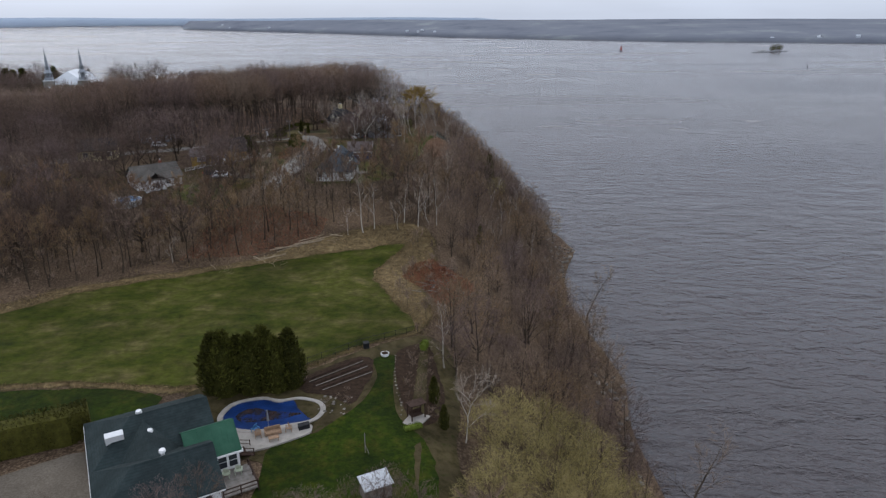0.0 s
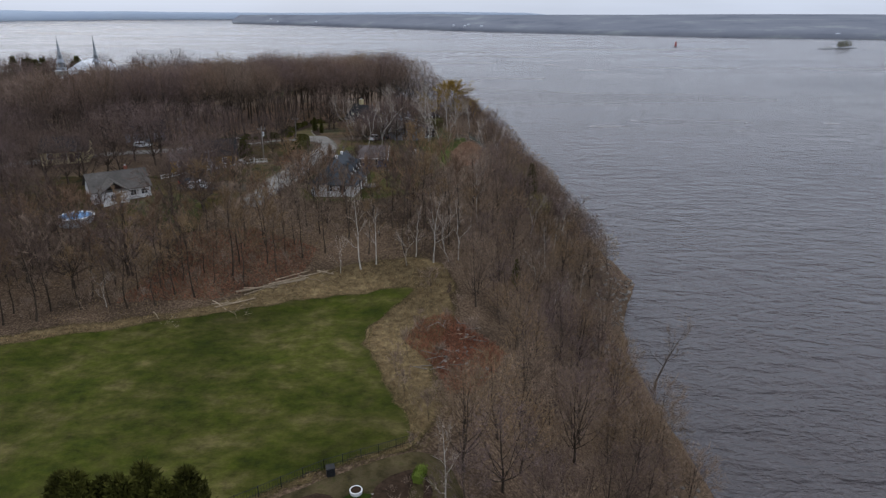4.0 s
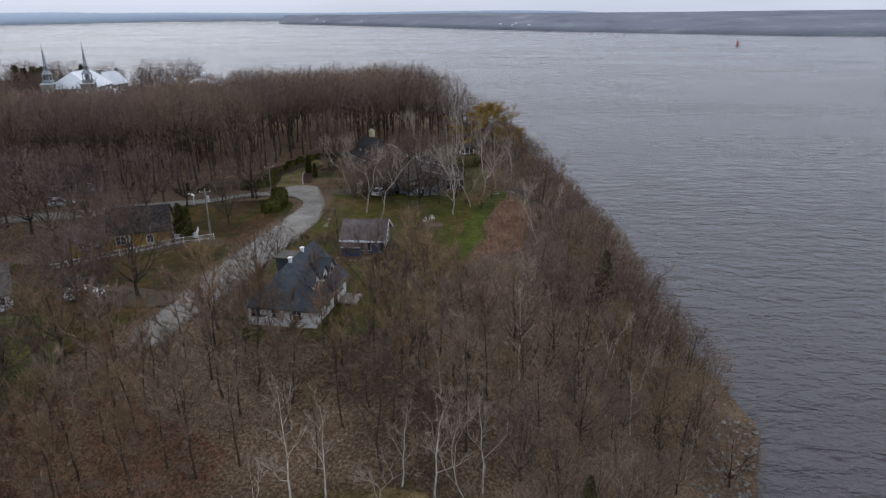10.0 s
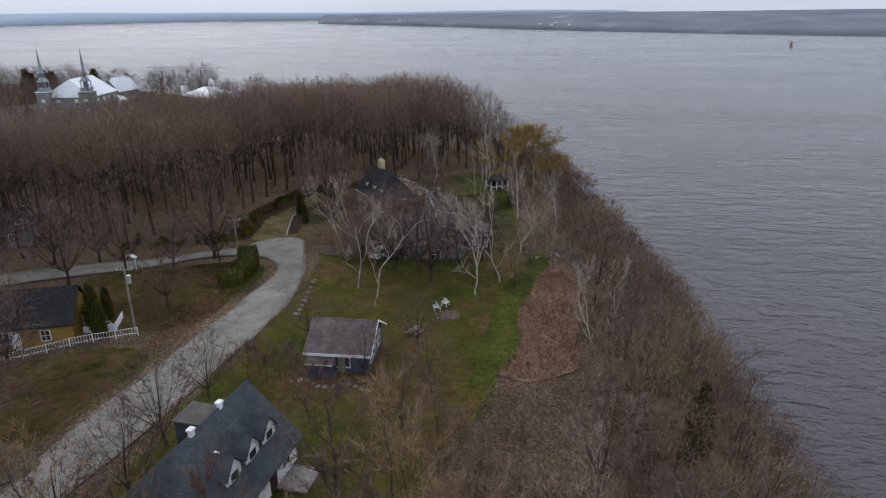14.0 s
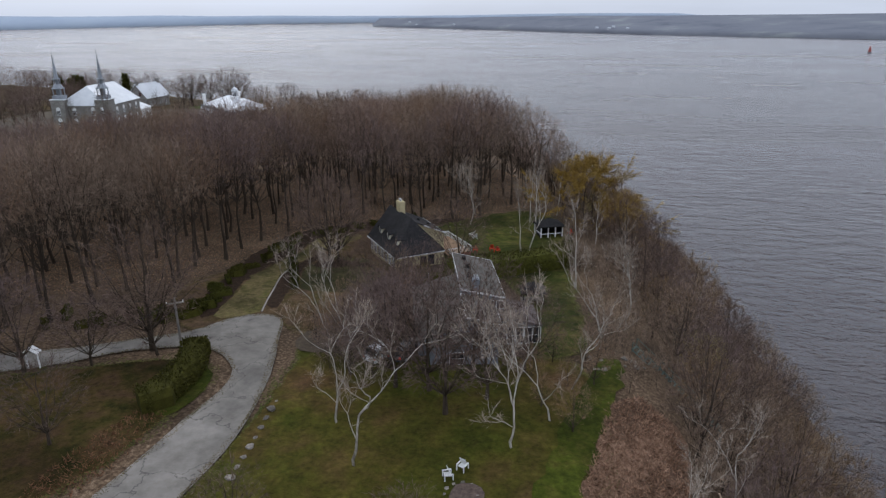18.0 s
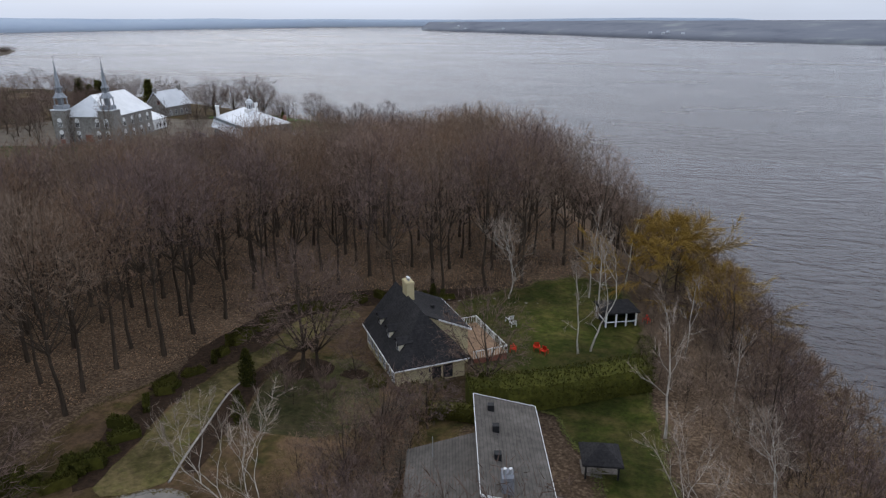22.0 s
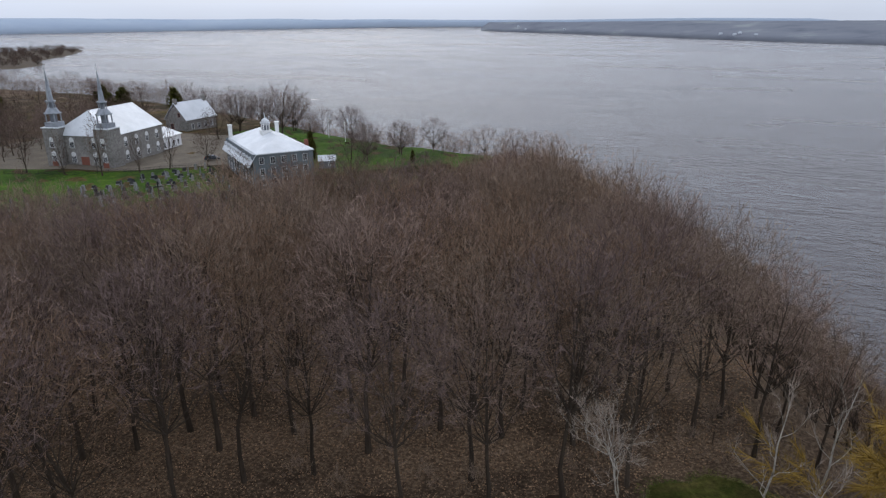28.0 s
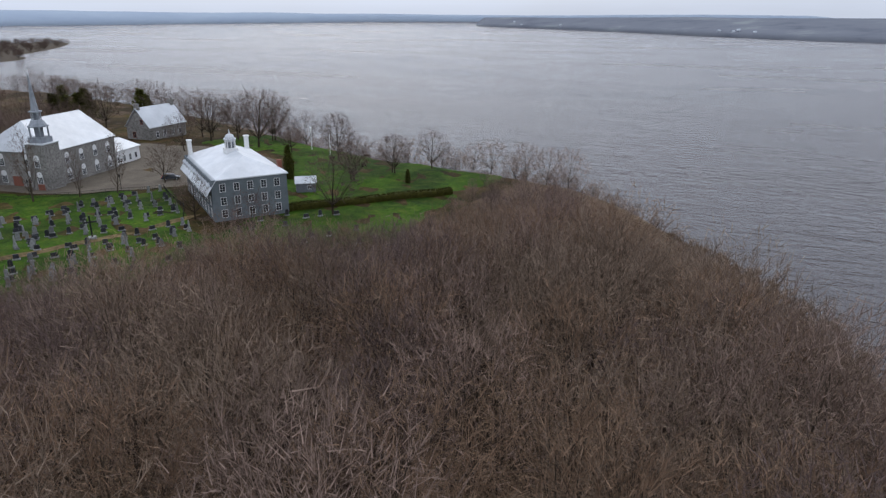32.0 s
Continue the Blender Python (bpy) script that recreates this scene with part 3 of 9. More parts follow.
M["dull_lawn"] = material("dull_lawn", [(0.0219, 0.02816, 0.00399), (0.03606, 0.0428, 0.00665), (0.06054, 0.05632, 0.0133), (0.09016, 0.07209, 0.02261)], 0.4, 10, 0.95, 0.6, 6, big=(0.09, 0.4))
M["tan_grass"] = material("tan_grass", [(0.02331, 0.02517, 0.005804), (0.05841, 0.04066, 0.01556), (0.09022, 0.05616, 0.03125), (0.06365, 0.04066, 0.02544)], 0.25, 12, 0.95, 0.5, 7, big=(0.07, 0.4))
M["yard_grass"] = material("yard_grass", [(0.08469, 0.04489, 0.0234), (0.07448, 0.04788, 0.01521), (0.05191, 0.04489, 0.007605), (0.03837, 0.0419, 0.005265), (0.06997, 0.05785, 0.01287)], 0.075, 13, 0.95, 0.6, 7, big=(0.5, 0.2))
M["fern_ground"] = material("dead_fern_bank", [(0.06875, 0.0372, 0.023), (0.1313, 0.0756, 0.0483), (0.2125, 0.1344, 0.092)], 1.8, 10, 0.95, 0.8, 5, big=(0.15, 0.3))
M["moss_lawn"] = material("mossy_lawn", [(0.026, 0.028, 0.01), (0.042, 0.04, 0.015), (0.06, 0.052, 0.022), (0.075, 0.058, 0.03)], 0.4, 11, 0.95, 0.6, 6, big=(0.12, 0.3))
M["walk_grass"] = material("worn_walk_grass", [(0.045, 0.045, 0.013), (0.075, 0.064, 0.022), (0.105, 0.08, 0.036), (0.065, 0.06, 0.018)], 0.3, 12, 0.95, 0.6, 6, big=(0.15, 0.35))
M["bright_lawn"] = material("bright_spring_grass", [(0.02294, 0.02935, 0.00342), (0.03605, 0.04352, 0.00456), (0.06009, 0.05465, 0.01026)], 0.5, 9, 0.95, 0.6, 6, big=(0.12, 0.3))
M["cem_lawn"] = material("cemetery_grass", [(0.016, 0.04, 0.002), (0.03, 0.066, 0.003), (0.062, 0.084, 0.009)], 0.4, 10, 0.95, 0.6, 6, big=(0.07, 0.4))
for key in ("yard_grass", "tan_grass", "dull_lawn", "cem_lawn", "bright_lawn", "moss_lawn", "walk_grass"):
    grain(M[key], 1.6, 0.55)
FIELD = [(-110, 84), (-80, 97.5), (-73, 100.5), (-63.5, 109), (-51, 115.5), (-37, 121.5), (-22.7, 126.6), (-8.2, 130.8), (-9.5, 126), (-13.0, 118), (-10.7, 111),
         (-7.7, 104), (-4, 95.2), (-11.8, 89.7), (-19.8, 83.2), (-32, 78.5), (-60, 78.5), (-110, 70)]
drape("dry_verge", smooth_line([(-112, 92), (-80, 102), (-66, 111.5), (-53, 118), (-36, 125), (-26, 133), (-16, 137.5), (-5, 138.5), (-1.5, 133), (-1.5, 122), (-3, 112),
                                (-1.5, 100), (-3, 94.5), (-12, 89), (-20, 82.5), (-32, 77), (-60, 77.2), (-112, 69)], 1.5, 0.35, seed=3),
      0.06, "dry", "straw-coloured dead grass round the mown field", "verge", False)
drape("field", smooth_line(FIELD, 1.5, 0.2, seed=4), 0.12, "field", "mown green field with brown worn patches", "field")
drape("garden_lawn", smooth_line([(-9.6, 84.7), (-8.6, 80), (-10.3, 73.5), (-14.6, 67.7), (-19.3, 64.8), (-19.2, 58), (-20, 45), (-12, 42), (-2, 46), (0, 56), (-1.2, 65), (-5, 71), (-6.3, 78), (-6.6, 86)], 1.2, 0.08),
      0.12, "lawn", "bright green garden lawn", "lawn")
drape("side_lawn", smooth_line([(-110, 66), (-60, 76.4), (-38, 76.6), (-36.5, 72), (-41, 67.5), (-60, 60), (-110, 48)], 1.5, 0.15), 0.1, "lawn", "green lawn beside the tall hedge", "lawn")
drape("driveway", smooth_line([(-60, 52), (-47.3, 59.8), (-40.2, 64.2), (-37.3, 60.5), (-36, 56), (-45, 52), (-58, 46)], 1.2, 0.05), 0.14, "gravel", "pale gravel drive beside the house", "driveway")
ROAD = [(-43.6, 155.6), (-43.6, 158.5), (-43.2, 162), (-43.3, 170), (-41.9, 189), (-41.2, 202), (-41, 208), (-42, 211.5), (-45.9, 214.4), (-49.5, 214.3), (-57, 210.7), (-64, 205.3), (-90, 191), (-140, 165),
        (-142, 169), (-92, 195.5), (-66.5, 209), (-57, 214.3), (-52, 218.2), (-49.5, 222.5), (-46.2, 225), (-43.2, 224.2), (-41.0, 219.6), (-37.6, 211.6), (-35.2, 202), (-35.0, 191.5), (-36.0, 178), (-37.6, 163), (-38.6, 156.5), (-39.6, 154.2), (-42.5, 153.6)]
drape("road", smooth_line(ROAD, 1.5, 0.03), 0.16, "asphalt", "worn grey asphalt lane with cracks", "road", step=2.5)
drape("yard_east", smooth_line([(-35, 179), (-34.8, 200), (-36, 213), (-38, 222), (-30, 224), (-18, 222), (-8, 222), (-4, 212), (-4, 200), (-6.5, 190), (-7, 182), (-10, 172), (-12, 163), (-21, 158), (-30, 157), (-34.5, 164)], 1.5, 0.15, seed=8),
      0.08, "yard_grass", "patchy spring grass round the houses", "lawn")
FERN = [(-6.9, 186.4), (-6.3, 188.5), (-5.0, 192.3), (-5.7, 200.2), (-4.8, 207), (-3.8, 214.8), (-1.2, 216.6), (2.6, 213.2), (3.0, 205.6), (1.2, 197), (1.4, 189.5), (-2, 186.2)]
drape("fern_bank", smooth_line(FERN, 1.2, 0.3, seed=12), 0.1, "fern_ground", "bank of dead russet ferns above the river", "bank", step=1.5)
drape("edge_lawn", smooth_line([(-9.2, 184), (-9.4, 193), (-8.8, 201.6), (-7.8, 208.6), (-6.5, 217.3), (-4.6, 224), (-2.6, 222), (-3.4, 215.4), (-4.7, 207), (-5.5, 200.2), (-4.9, 192.3), (-6.6, 186.6)], 1.2, 0.25, seed=13), 0.13, "bright_lawn", "strip of bright green grass along the ferns", "lawn", False)
drape("west_green", smooth_line([(-57.7, 147.7), (-63, 154), (-64.5, 161), (-57, 160), (-51.2, 154.4), (-48.3, 146), (-52, 145)], 1.2, 0.3, seed=14), 0.13, "dull_lawn", "green lawn below the white house", "lawn", False)
drape("river_lawn", smooth_line([(-28.6, 254.6), (-31, 262), (-37.5, 270), (-32, 279), (-24.1, 288), (-17, 283), (-13.5, 272), (-12, 260), (-9, 240), (-7, 226), (-12, 224), (-14, 238), (-20, 247)], 1.5, 0.4, seed=5),
      0.12, "dull_lawn", "green lawn behind the yellow house", "lawn")
drape("front_yard", smooth_line([(-58.5, 222.5), (-61.5, 230), (-60, 240), (-57.6, 250), (-54.2, 259), (-50, 267), (-40, 268), (-37.5, 262), (-28, 248), (-28, 226), (-37, 222), (-46, 223.5), (-52, 219.5)], 1.5, 0.25, seed=6),
      0.08, "tan_grass", "brown and mossy front garden grass", "lawn")
drape("inner_lawn", smooth_line([(-46.5, 212), (-43.2, 208), (-43.2, 200), (-45, 191), (-51, 189), (-61, 196), (-66, 202), (-57, 208)], 1.5, 0.15), 0.1, "rough_lawn", "grass inside the bend of the lane", "lawn")
drape("west_lawn", smooth_line([(-47, 155), (-45.4, 165), (-45.5, 185), (-66, 178), (-110, 172), (-110, 148), (-75, 147), (-55, 149)], 1.5, 0.15), 0.1, "rough_lawn", "patchy lawn round the western houses", "lawn", False)
CEM = [(-240, 345), (-199.7, 357), (-185, 361.5), (-168, 376), (-160, 373), (-147, 363), (-131, 353), (-129, 376), (-101.5, 402), (-98.5, 381), (-97, 356), (-110, 350), (-124, 343), (-125, 327), (-134, 315), (-170, 300), (-240, 310)]
drape("parkland", smooth_line([(-420, 300), (-240, 308), (-172, 299), (-134, 313), (-124, 340), (-96, 352), (-94, 400), (-88, 436), (-120, 446), (-160, 458), (-205, 482), (-290, 520), (-420, 548)], 4.0, 0.3), 0.06, "rough_lawn", "rough spring grass of the village", "grass", False, step=6)
drape("cemetery_lawn", smooth_line(CEM, 2.0, 0.1), 0.1, "cem_lawn", "bright green grass between the gravestones", "lawn", step=4)
drape("church_yard", smooth_line([(-240, 346), (-200, 358.5), (-184, 363), (-168, 378), (-160, 385), (-150, 400), (-170, 420), (-200, 425), (-260, 400)], 2.0, 0.05), 0.13, "gravel", "pale gravel forecourt of the church", "yard", step=4)
drape("shore_lawn", smooth_line([(-158, 385), (-128, 377), (-102, 404), (-96, 424), (-110, 436), (-150, 444), (-190, 462), (-205, 430), (-168, 424), (-150, 402)], 2.0, 0.1), 0.1, "cem_lawn", "green lawn behind the old presbytery", "lawn", step=4)


drape("round_lawn", smooth_line([(-45.8, 235.0), (-49.4, 241.8), (-50.2, 247), (-45.6, 251.4), (-41.6, 251.2), (-38.2, 246.6), (-36.4, 241.1), (-38.6, 236)], 1.2, 0.15), 0.115, "moss_lawn", "mossy green lawn before the yellow house", "lawn", False)
drape("grass_walk", smooth_line([(-51.6, 222.6), (-53.4, 230), (-55.6, 238.1), (-55.9, 245.3), (-55.1, 252.3), (-55.6, 259.5), (-52, 264.4), (-48.6, 263), (-50.6, 257), (-51.4, 253), (-52.5, 248.5), (-52.5, 243.8), (-52.2, 240.4), (-49.4, 232), (-47, 225.4)], 1.2, 0.15),
      0.125, "walk_grass", "broad mown grass walk beside the woodland border", "lawn", False)
drape("kerb_bed", smooth_line([(-47.2, 227.6), (-49.2, 232), (-52.0, 240.6), (-52.3, 248.5), (-51.2, 253), (-50.6, 249.6), (-50.9, 245), (-48.6, 238.7), (-47.2, 232.6), (-45.8, 227.8)], 1.0, 0.12), 0.135, "soil", "dark bed along the stone kerb", "garden bed", False)
for q in ((-47.3, 247.8, 2.9, 2.5), (-41.9, 248.5, 1.5, 1.3)):
    drape("mulch_ring", smooth_line([(q[0] + q[2] * math.cos(a * 0.628), q[1] + q[3] * math.sin(a * 0.628)) for a in range(10)], 0.8, 0.12), 0.14, "soil", "dark mulch ring under the garden trees", "garden bed", False)
drape("shrub_border", smooth_line([(-54.6, 223), (-57.0, 228.7), (-58.8, 236.7), (-60.7, 244), (-62.0, 253), (-61, 262), (-55, 270.1), (-44, 275), (-36, 279), (-33, 277), (-41, 271), (-50, 266.4), (-55.8, 259.8), (-55.3, 252.3), (-56.1, 245.3), (-55.8, 238.1), (-53.6, 230), (-52, 223)], 1.2, 0.3), 0.11, "soil", "dark planting bed along the edge of the wood", "garden bed", False)
drape("hedge_grass", smooth_line([(-46.4, 204.5), (-45.0, 202.6), (-43.2, 202.4), (-42.4, 205), (-43.0, 209), (-45.0, 211.6), (-45.6, 208)], 1.0, 0.1), 0.14, "bright_lawn", "bright green wedge of grass beside the hedge", "lawn", False)


# ---- trees ----
def tubes(segs, sides):
    """Tapered bars: segs is a list of (points, radii)."""
    V, F = [], []
    for pts, rad in segs:
        base = len(V)
        pts = np.asarray(pts, float)
        for k in range(len(pts)):
            d = pts[min(k + 1, len(pts) - 1)] - pts[max(k - 1, 0)]
            d = d / (np.linalg.norm(d) + 1e-9)
            a = np.cross(d, (0.31, 0.87, 0.39) if abs(d[2]) > 0.9 else (0, 0, 1))
            a /= np.linalg.norm(a) + 1e-9
            b = np.cross(d, a)
            for s in range(sides):
                w = 2 * math.pi * s / sides
                V.append(pts[k] + rad[k] * (math.cos(w) * a + math.sin(w) * b))
        for k in range(len(pts) - 1):
            for s in range(sides):
                i, j = base + k * sides + s, base + k * sides + (s + 1) % sides
                F.append((i, j, j + sides, i + sides))
    return V, F


def join(*geos):
    V, F = [], []
    for v, f in geos:
        o = len(V)
        V += list(v)
        F += [tuple(i + o for i in q) for q in f]
    return V, F


def slivers(r, start, way, length, width):
    """One thin triangle a twig."""
    n = len(start)
    side = np.cross(way, r.normal(size=(n, 3)))
    side /= np.linalg.norm(side, axis=1, keepdims=True) + 1e-9
    a, b = start - side * width[:, None] / 2, start + side * width[:, None] / 2
    c = start + way * length[:, None]
    V = np.stack([a, b, c], 1).reshape(-1, 3)
    return V, np.arange(3 * n).reshape(-1, 3)


def unit(v):
    return v / (np.linalg.norm(v, axis=-1, keepdims=True) + 1e-9)


def bare_tree(seed, H, spread, clear=0.35, limbs=12, subs=5, twigs=14, twig=(0.9, 1.9), width=0.05, rise=0.55, r0=None, lean=0.03, stems=1, droop=0.0, thin=False, dome=0.0, limb=0.5, wild=0.035, up=0.35):
    """Wood (trunk and limbs) and twigs of a leafless tree that stands at the origin."""
    r = np.random.default_rng(seed)
    r0 = r0 or H * 0.011
    big, mid, small, tips = [], [], [], []
    for st in range(stems):
        az0 = r.uniform(0, 6.28)
        off = np.array((math.cos(az0), math.sin(az0), 0)) * (0.12 * H if stems > 1 else lean * H)
        ks = np.linspace(0, 1, 7)
        wob = np.cumsum(r.normal(size=(7, 3)) * (0.012 * H, 0.012 * H, 0), 0)
        wob -= wob[0]
        tr = np.outer(ks, (0, 0, H * (0.8 if dome else 0.93))) + np.outer(ks ** 1.5, off) + wob
        rad = r0 * (1 - 0.88 * ks) * np.where(ks == 0, 1.35, 1) / (1.0 if stems == 1 else 1.35)
        big.append((tr, rad))
        for k in range(limbs):
            u = clear + (0.96 - clear) * ((k + r.uniform(0, 0.8)) / limbs)
            base = np.array([np.interp(u, ks, tr[:, j]) for j in range(3)])
            az = az0 + k * 2.399 + r.uniform(-0.5, 0.5)
            rel = (u - clear) / (1 - clear)
            el = radians(28 + 40 * rel + r.uniform(-10, 12)) * (0.6 + rise * 0.7)
            L = spread * (1.2 - 0.65 * rel) * r.uniform(0.75, 1.2)
            d = np.array((math.cos(az) * math.cos(el), math.sin(az) * math.cos(el), math.sin(el)))
            t4 = np.linspace(0, 1, 4)
            if dome:
                # reach out until the limb meets the rounded top of the crown
                for L in np.linspace(1.5, 0.3, 25) * spread:
                    e = base + d * L + (0, 0, rise * 0.35 * L)
                    if e[2] < H * (0.95 - dome * (e[0] ** 2 + e[1] ** 2) / spread ** 2):
                        break
                L *= r.uniform(0.8, 1.0)
            line = base + np.outer(t4, d * L) + np.outer(t4 ** 2, (0, 0, (rise - droop) * 0.35 * L)) + np.cumsum(r.normal(size=(4, 3)) * wild * L, 0) * (t4 > 0)[:, None]
            rl = np.interp(u, ks, rad) * limb
            mid.append((line, rl * (1 - 0.8 * t4)))
            for s in range(subs):
                v = 0.3 + 0.7 * (s + r.uniform(0, 1)) / subs
                p = np.array([np.interp(v, t4, line[:, j]) for j in range(3)])
                dd = unit(d + r.normal(size=3) * 0.55 + np.array((0, 0, 0.45 * rise - droop)))
                l2 = L * r.uniform(0.3, 0.55)
                e = p + dd * l2
                small.append((p, e - p, rl * 0.5))
                tips.append((p, e, dd))
        top = tr[-1]
        for s in range(3):
            dd = unit(np.array((0, 0, 1.0)) + r.normal(size=3) * 0.4)
            tips.append((top - (0, 0, 0.1 * H), top + dd * (0.12 if dome else 0.1) * H, dd))
    P, E, D = (np.array(q) for q in zip(*tips))
    n = len(P) * twigs
    pick = np.repeat(np.arange(len(P)), twigs)
    f = r.uniform(0.15, 1.0, n)[:, None]
    start = P[pick] + (E - P)[pick] * f
    way = unit(D[pick] + r.normal(size=(n, 3)) * 0.45 + np.array((0, 0, up * rise - 1.6 * droop)))
    wood = join(tubes(big, 5 if thin else 6), tubes(mid, 3))
    if not thin:
        sp, sd, sw = (np.array(q) for q in zip(*small))
        sv, sf = slivers(r, sp, unit(sd), np.linalg.norm(sd, axis=1) * 1.15, sw + 0.012)
        wood = join(wood, (list(sv), sf.tolist()))
    return wood, slivers(r, start, way, r.uniform(*twig, n), r.uniform(0.6, 1.3, n) * width)


def round_tree(seed, H, spread, clear=0.25, limbs=20, subs=6, twigs=28, twig=(0.4, 1.1), width=0.033, r0=0.19, lean=0.04, thin=False, low=-0.4, up=0.3):
    """Wood and twigs of a leafless tree whose limbs reach out to a rounded crown."""
    r = np.random.default_rng(seed)
    az0 = r.uniform(0, 6.28)
    ks = np.linspace(0, 1, 7)
    wob = np.cumsum(r.normal(size=(7, 3)) * (0.01 * H, 0.01 * H, 0), 0)
    tr = np.outer(ks, (0, 0, 0.8 * H)) + np.outer(ks ** 1.5, np.array((math.cos(az0), math.sin(az0), 0)) * lean * H) + wob - wob[0]
    rad = r0 * (1 - 0.85 * ks) * np.where(ks == 0, 1.35, 1)
    mid, small, tips = [], [], []
    rz = H * (1 - clear) / 2
    centre = np.array((tr[4, 0], tr[4, 1], H - rz))
    t5 = np.linspace(0, 1, 5)
    for k in range(limbs):
        ct = 1 - (1 - low) * (k + 0.5) / limbs
        st = math.sqrt(1 - ct * ct)
        az = az0 + k * 2.399 + r.uniform(-0.3, 0.3)
        end = centre + np.array((spread * st * math.cos(az), spread * st * math.sin(az), rz * ct)) * r.uniform(0.66, 0.9)
        zb = min(0.76 * H, max(0.8 * clear * H, end[2] - 0.95 * spread * st - 0.16 * H))
        u = zb / (0.8 * H)
        base = np.array([np.interp(u, ks, tr[:, j]) for j in range(3)])
        d = end - base
        line = base + np.column_stack([np.outer(t5 ** 0.85, d[:2]), t5 ** 1.15 * d[2]]) + np.cumsum(r.normal(size=(5, 3)) * 0.025 * np.linalg.norm(d), 0) * (t5 > 0)[:, None]
        rl = np.interp(u, ks, rad) * 0.5
        mid.append((line, rl * (1 - 0.82 * t5)))
        for j in range(subs):
            v = 0.4 + 0.6 * (j + r.uniform(0, 1)) / subs
            q = np.array([np.interp(v, t5, line[:, i]) for i in range(3)])
            dd = unit(unit(q - centre) * 0.7 + unit(d) * 0.5 + r.normal(size=3) * 0.42 + np.array((0, 0, up)))
            e = q + dd * spread * r.uniform(0.16, 0.3)
            small.append((q, e - q, rl * 0.45))
            tips.append((q, e, dd))
    P, E, D = (np.array(q) for q in zip(*tips))
    n = len(P) * twigs
    own = int(0.42 * n)
    pick = r.integers(0, len(P), own)
    start = P[pick] + (E - P)[pick] * r.uniform(0.1, 1.0, own)[:, None]
    way = unit(D[pick] + r.normal(size=(own, 3)) * 0.5 + np.array((0, 0, up)))
    # the finest spray fills the rounded, slightly lumpy outer crown
    az, ct = r.uniform(0, 6.283, n - own), r.uniform(low, 1.0, n - own)
    st = np.sqrt(1 - ct * ct)
    out = np.stack([st * np.cos(az), st * np.sin(az), ct], -1)
    lump = 1 + 0.1 * np.sin(3 * az + seed) * np.sin(4 * ct + seed) + 0.07 * np.sin(7 * az + 5 * ct)
    fill = centre + out * (spread, spread, rz) * (lump * r.uniform(0.25, 0.95, n - own) ** 0.5)[:, None]
    start = np.concatenate([start, fill])
    way = np.concatenate([way, unit(out * 0.6 + r.normal(size=out.shape) * 0.55 + np.array((0, 0, up)))])
    wood = join(tubes([(tr, rad)], 5 if thin else 6), tubes(mid, 3))
    if not thin:
        sp, sd, sw = (np.array(q) for q in zip(*small))
        sv, sf = slivers(r, sp, unit(sd), np.linalg.norm(sd, axis=1) * 1.15, sw + 0.012)
        wood = join(wood, (list(sv), sf.tolist()))
    return wood, slivers(r, start, way, r.uniform(*twig, n), r.uniform(0.6, 1.3, n) * width)


def forked_tree(seed, H, clear=0.34, levels=4, twigs=8, twig=(0.4, 1.1), width=0.026, r0=0.15, lean=0.12):
    """Wood and twigs of a crooked tree whose trunk forks again and again."""
    r = np.random.default_rng(seed)
    segs, tips = [], []

    def turned(d, tilt):
        side = unit(np.cross(d, r.normal(size=3)))
        return unit(d * math.cos(tilt) + side * math.sin(tilt) + np.array((0, 0, 0.18)))

    def grow(p, d, L, rad, lev):
        pts = [p]
        for k in range(5):
            d = unit(d + r.normal(size=3) * 0.17 + np.array((0, 0, 0.06)))
            pts.append(pts[-1] + d * L / 5)
        segs.append((pts, [rad * (1 - 0.08 * j) for j in range(6)]))
        if lev <= 1:
            tips.append((pts[0], pts[-1], d))
        if lev == 0:
            return
        for k in range(2 + (r.random() < 0.3)):
            grow(pts[-1], turned(d, radians(r.uniform(10, 28) if lev == levels else r.uniform(16, 46))), L * r.uniform(0.58, 0.85), rad * 0.5, lev - 1)
        if r.random() < 0.75:
            grow(pts[3], turned(d, radians(r.uniform(40, 68))), L * r.uniform(0.4, 0.65), rad * 0.36, max(0, lev - 2))

    a = r.uniform(0, 6.28)
    grow(np.array((0, 0, -0.2)), unit(np.array((lean * math.cos(a), lean * math.sin(a), 1.0))), H * clear, r0, levels)
    P, E, D = (np.array(q) for q in zip(*tips))
    pick = np.repeat(np.arange(len(P)), twigs)
    n = len(pick)
    start = P[pick] + (E - P)[pick] * r.uniform(0.1, 1.0, n)[:, None]
    way = unit(D[pick] + r.normal(size=(n, 3)) * 0.55 + np.array((0, 0, 0.1)))
    return tubes(segs, 3), slivers(r, start, way, r.uniform(*twig, n), r.uniform(0.6, 1.3, n) * width)


def mesh_of(name, geo, mat):
    me = bpy.data.meshes.new(name)
    me.from_pydata([tuple(map(float, v)) for v in geo[0]], [], [tuple(map(int, f)) for f in geo[1]])
    me.materials.append(M[mat])
    return me


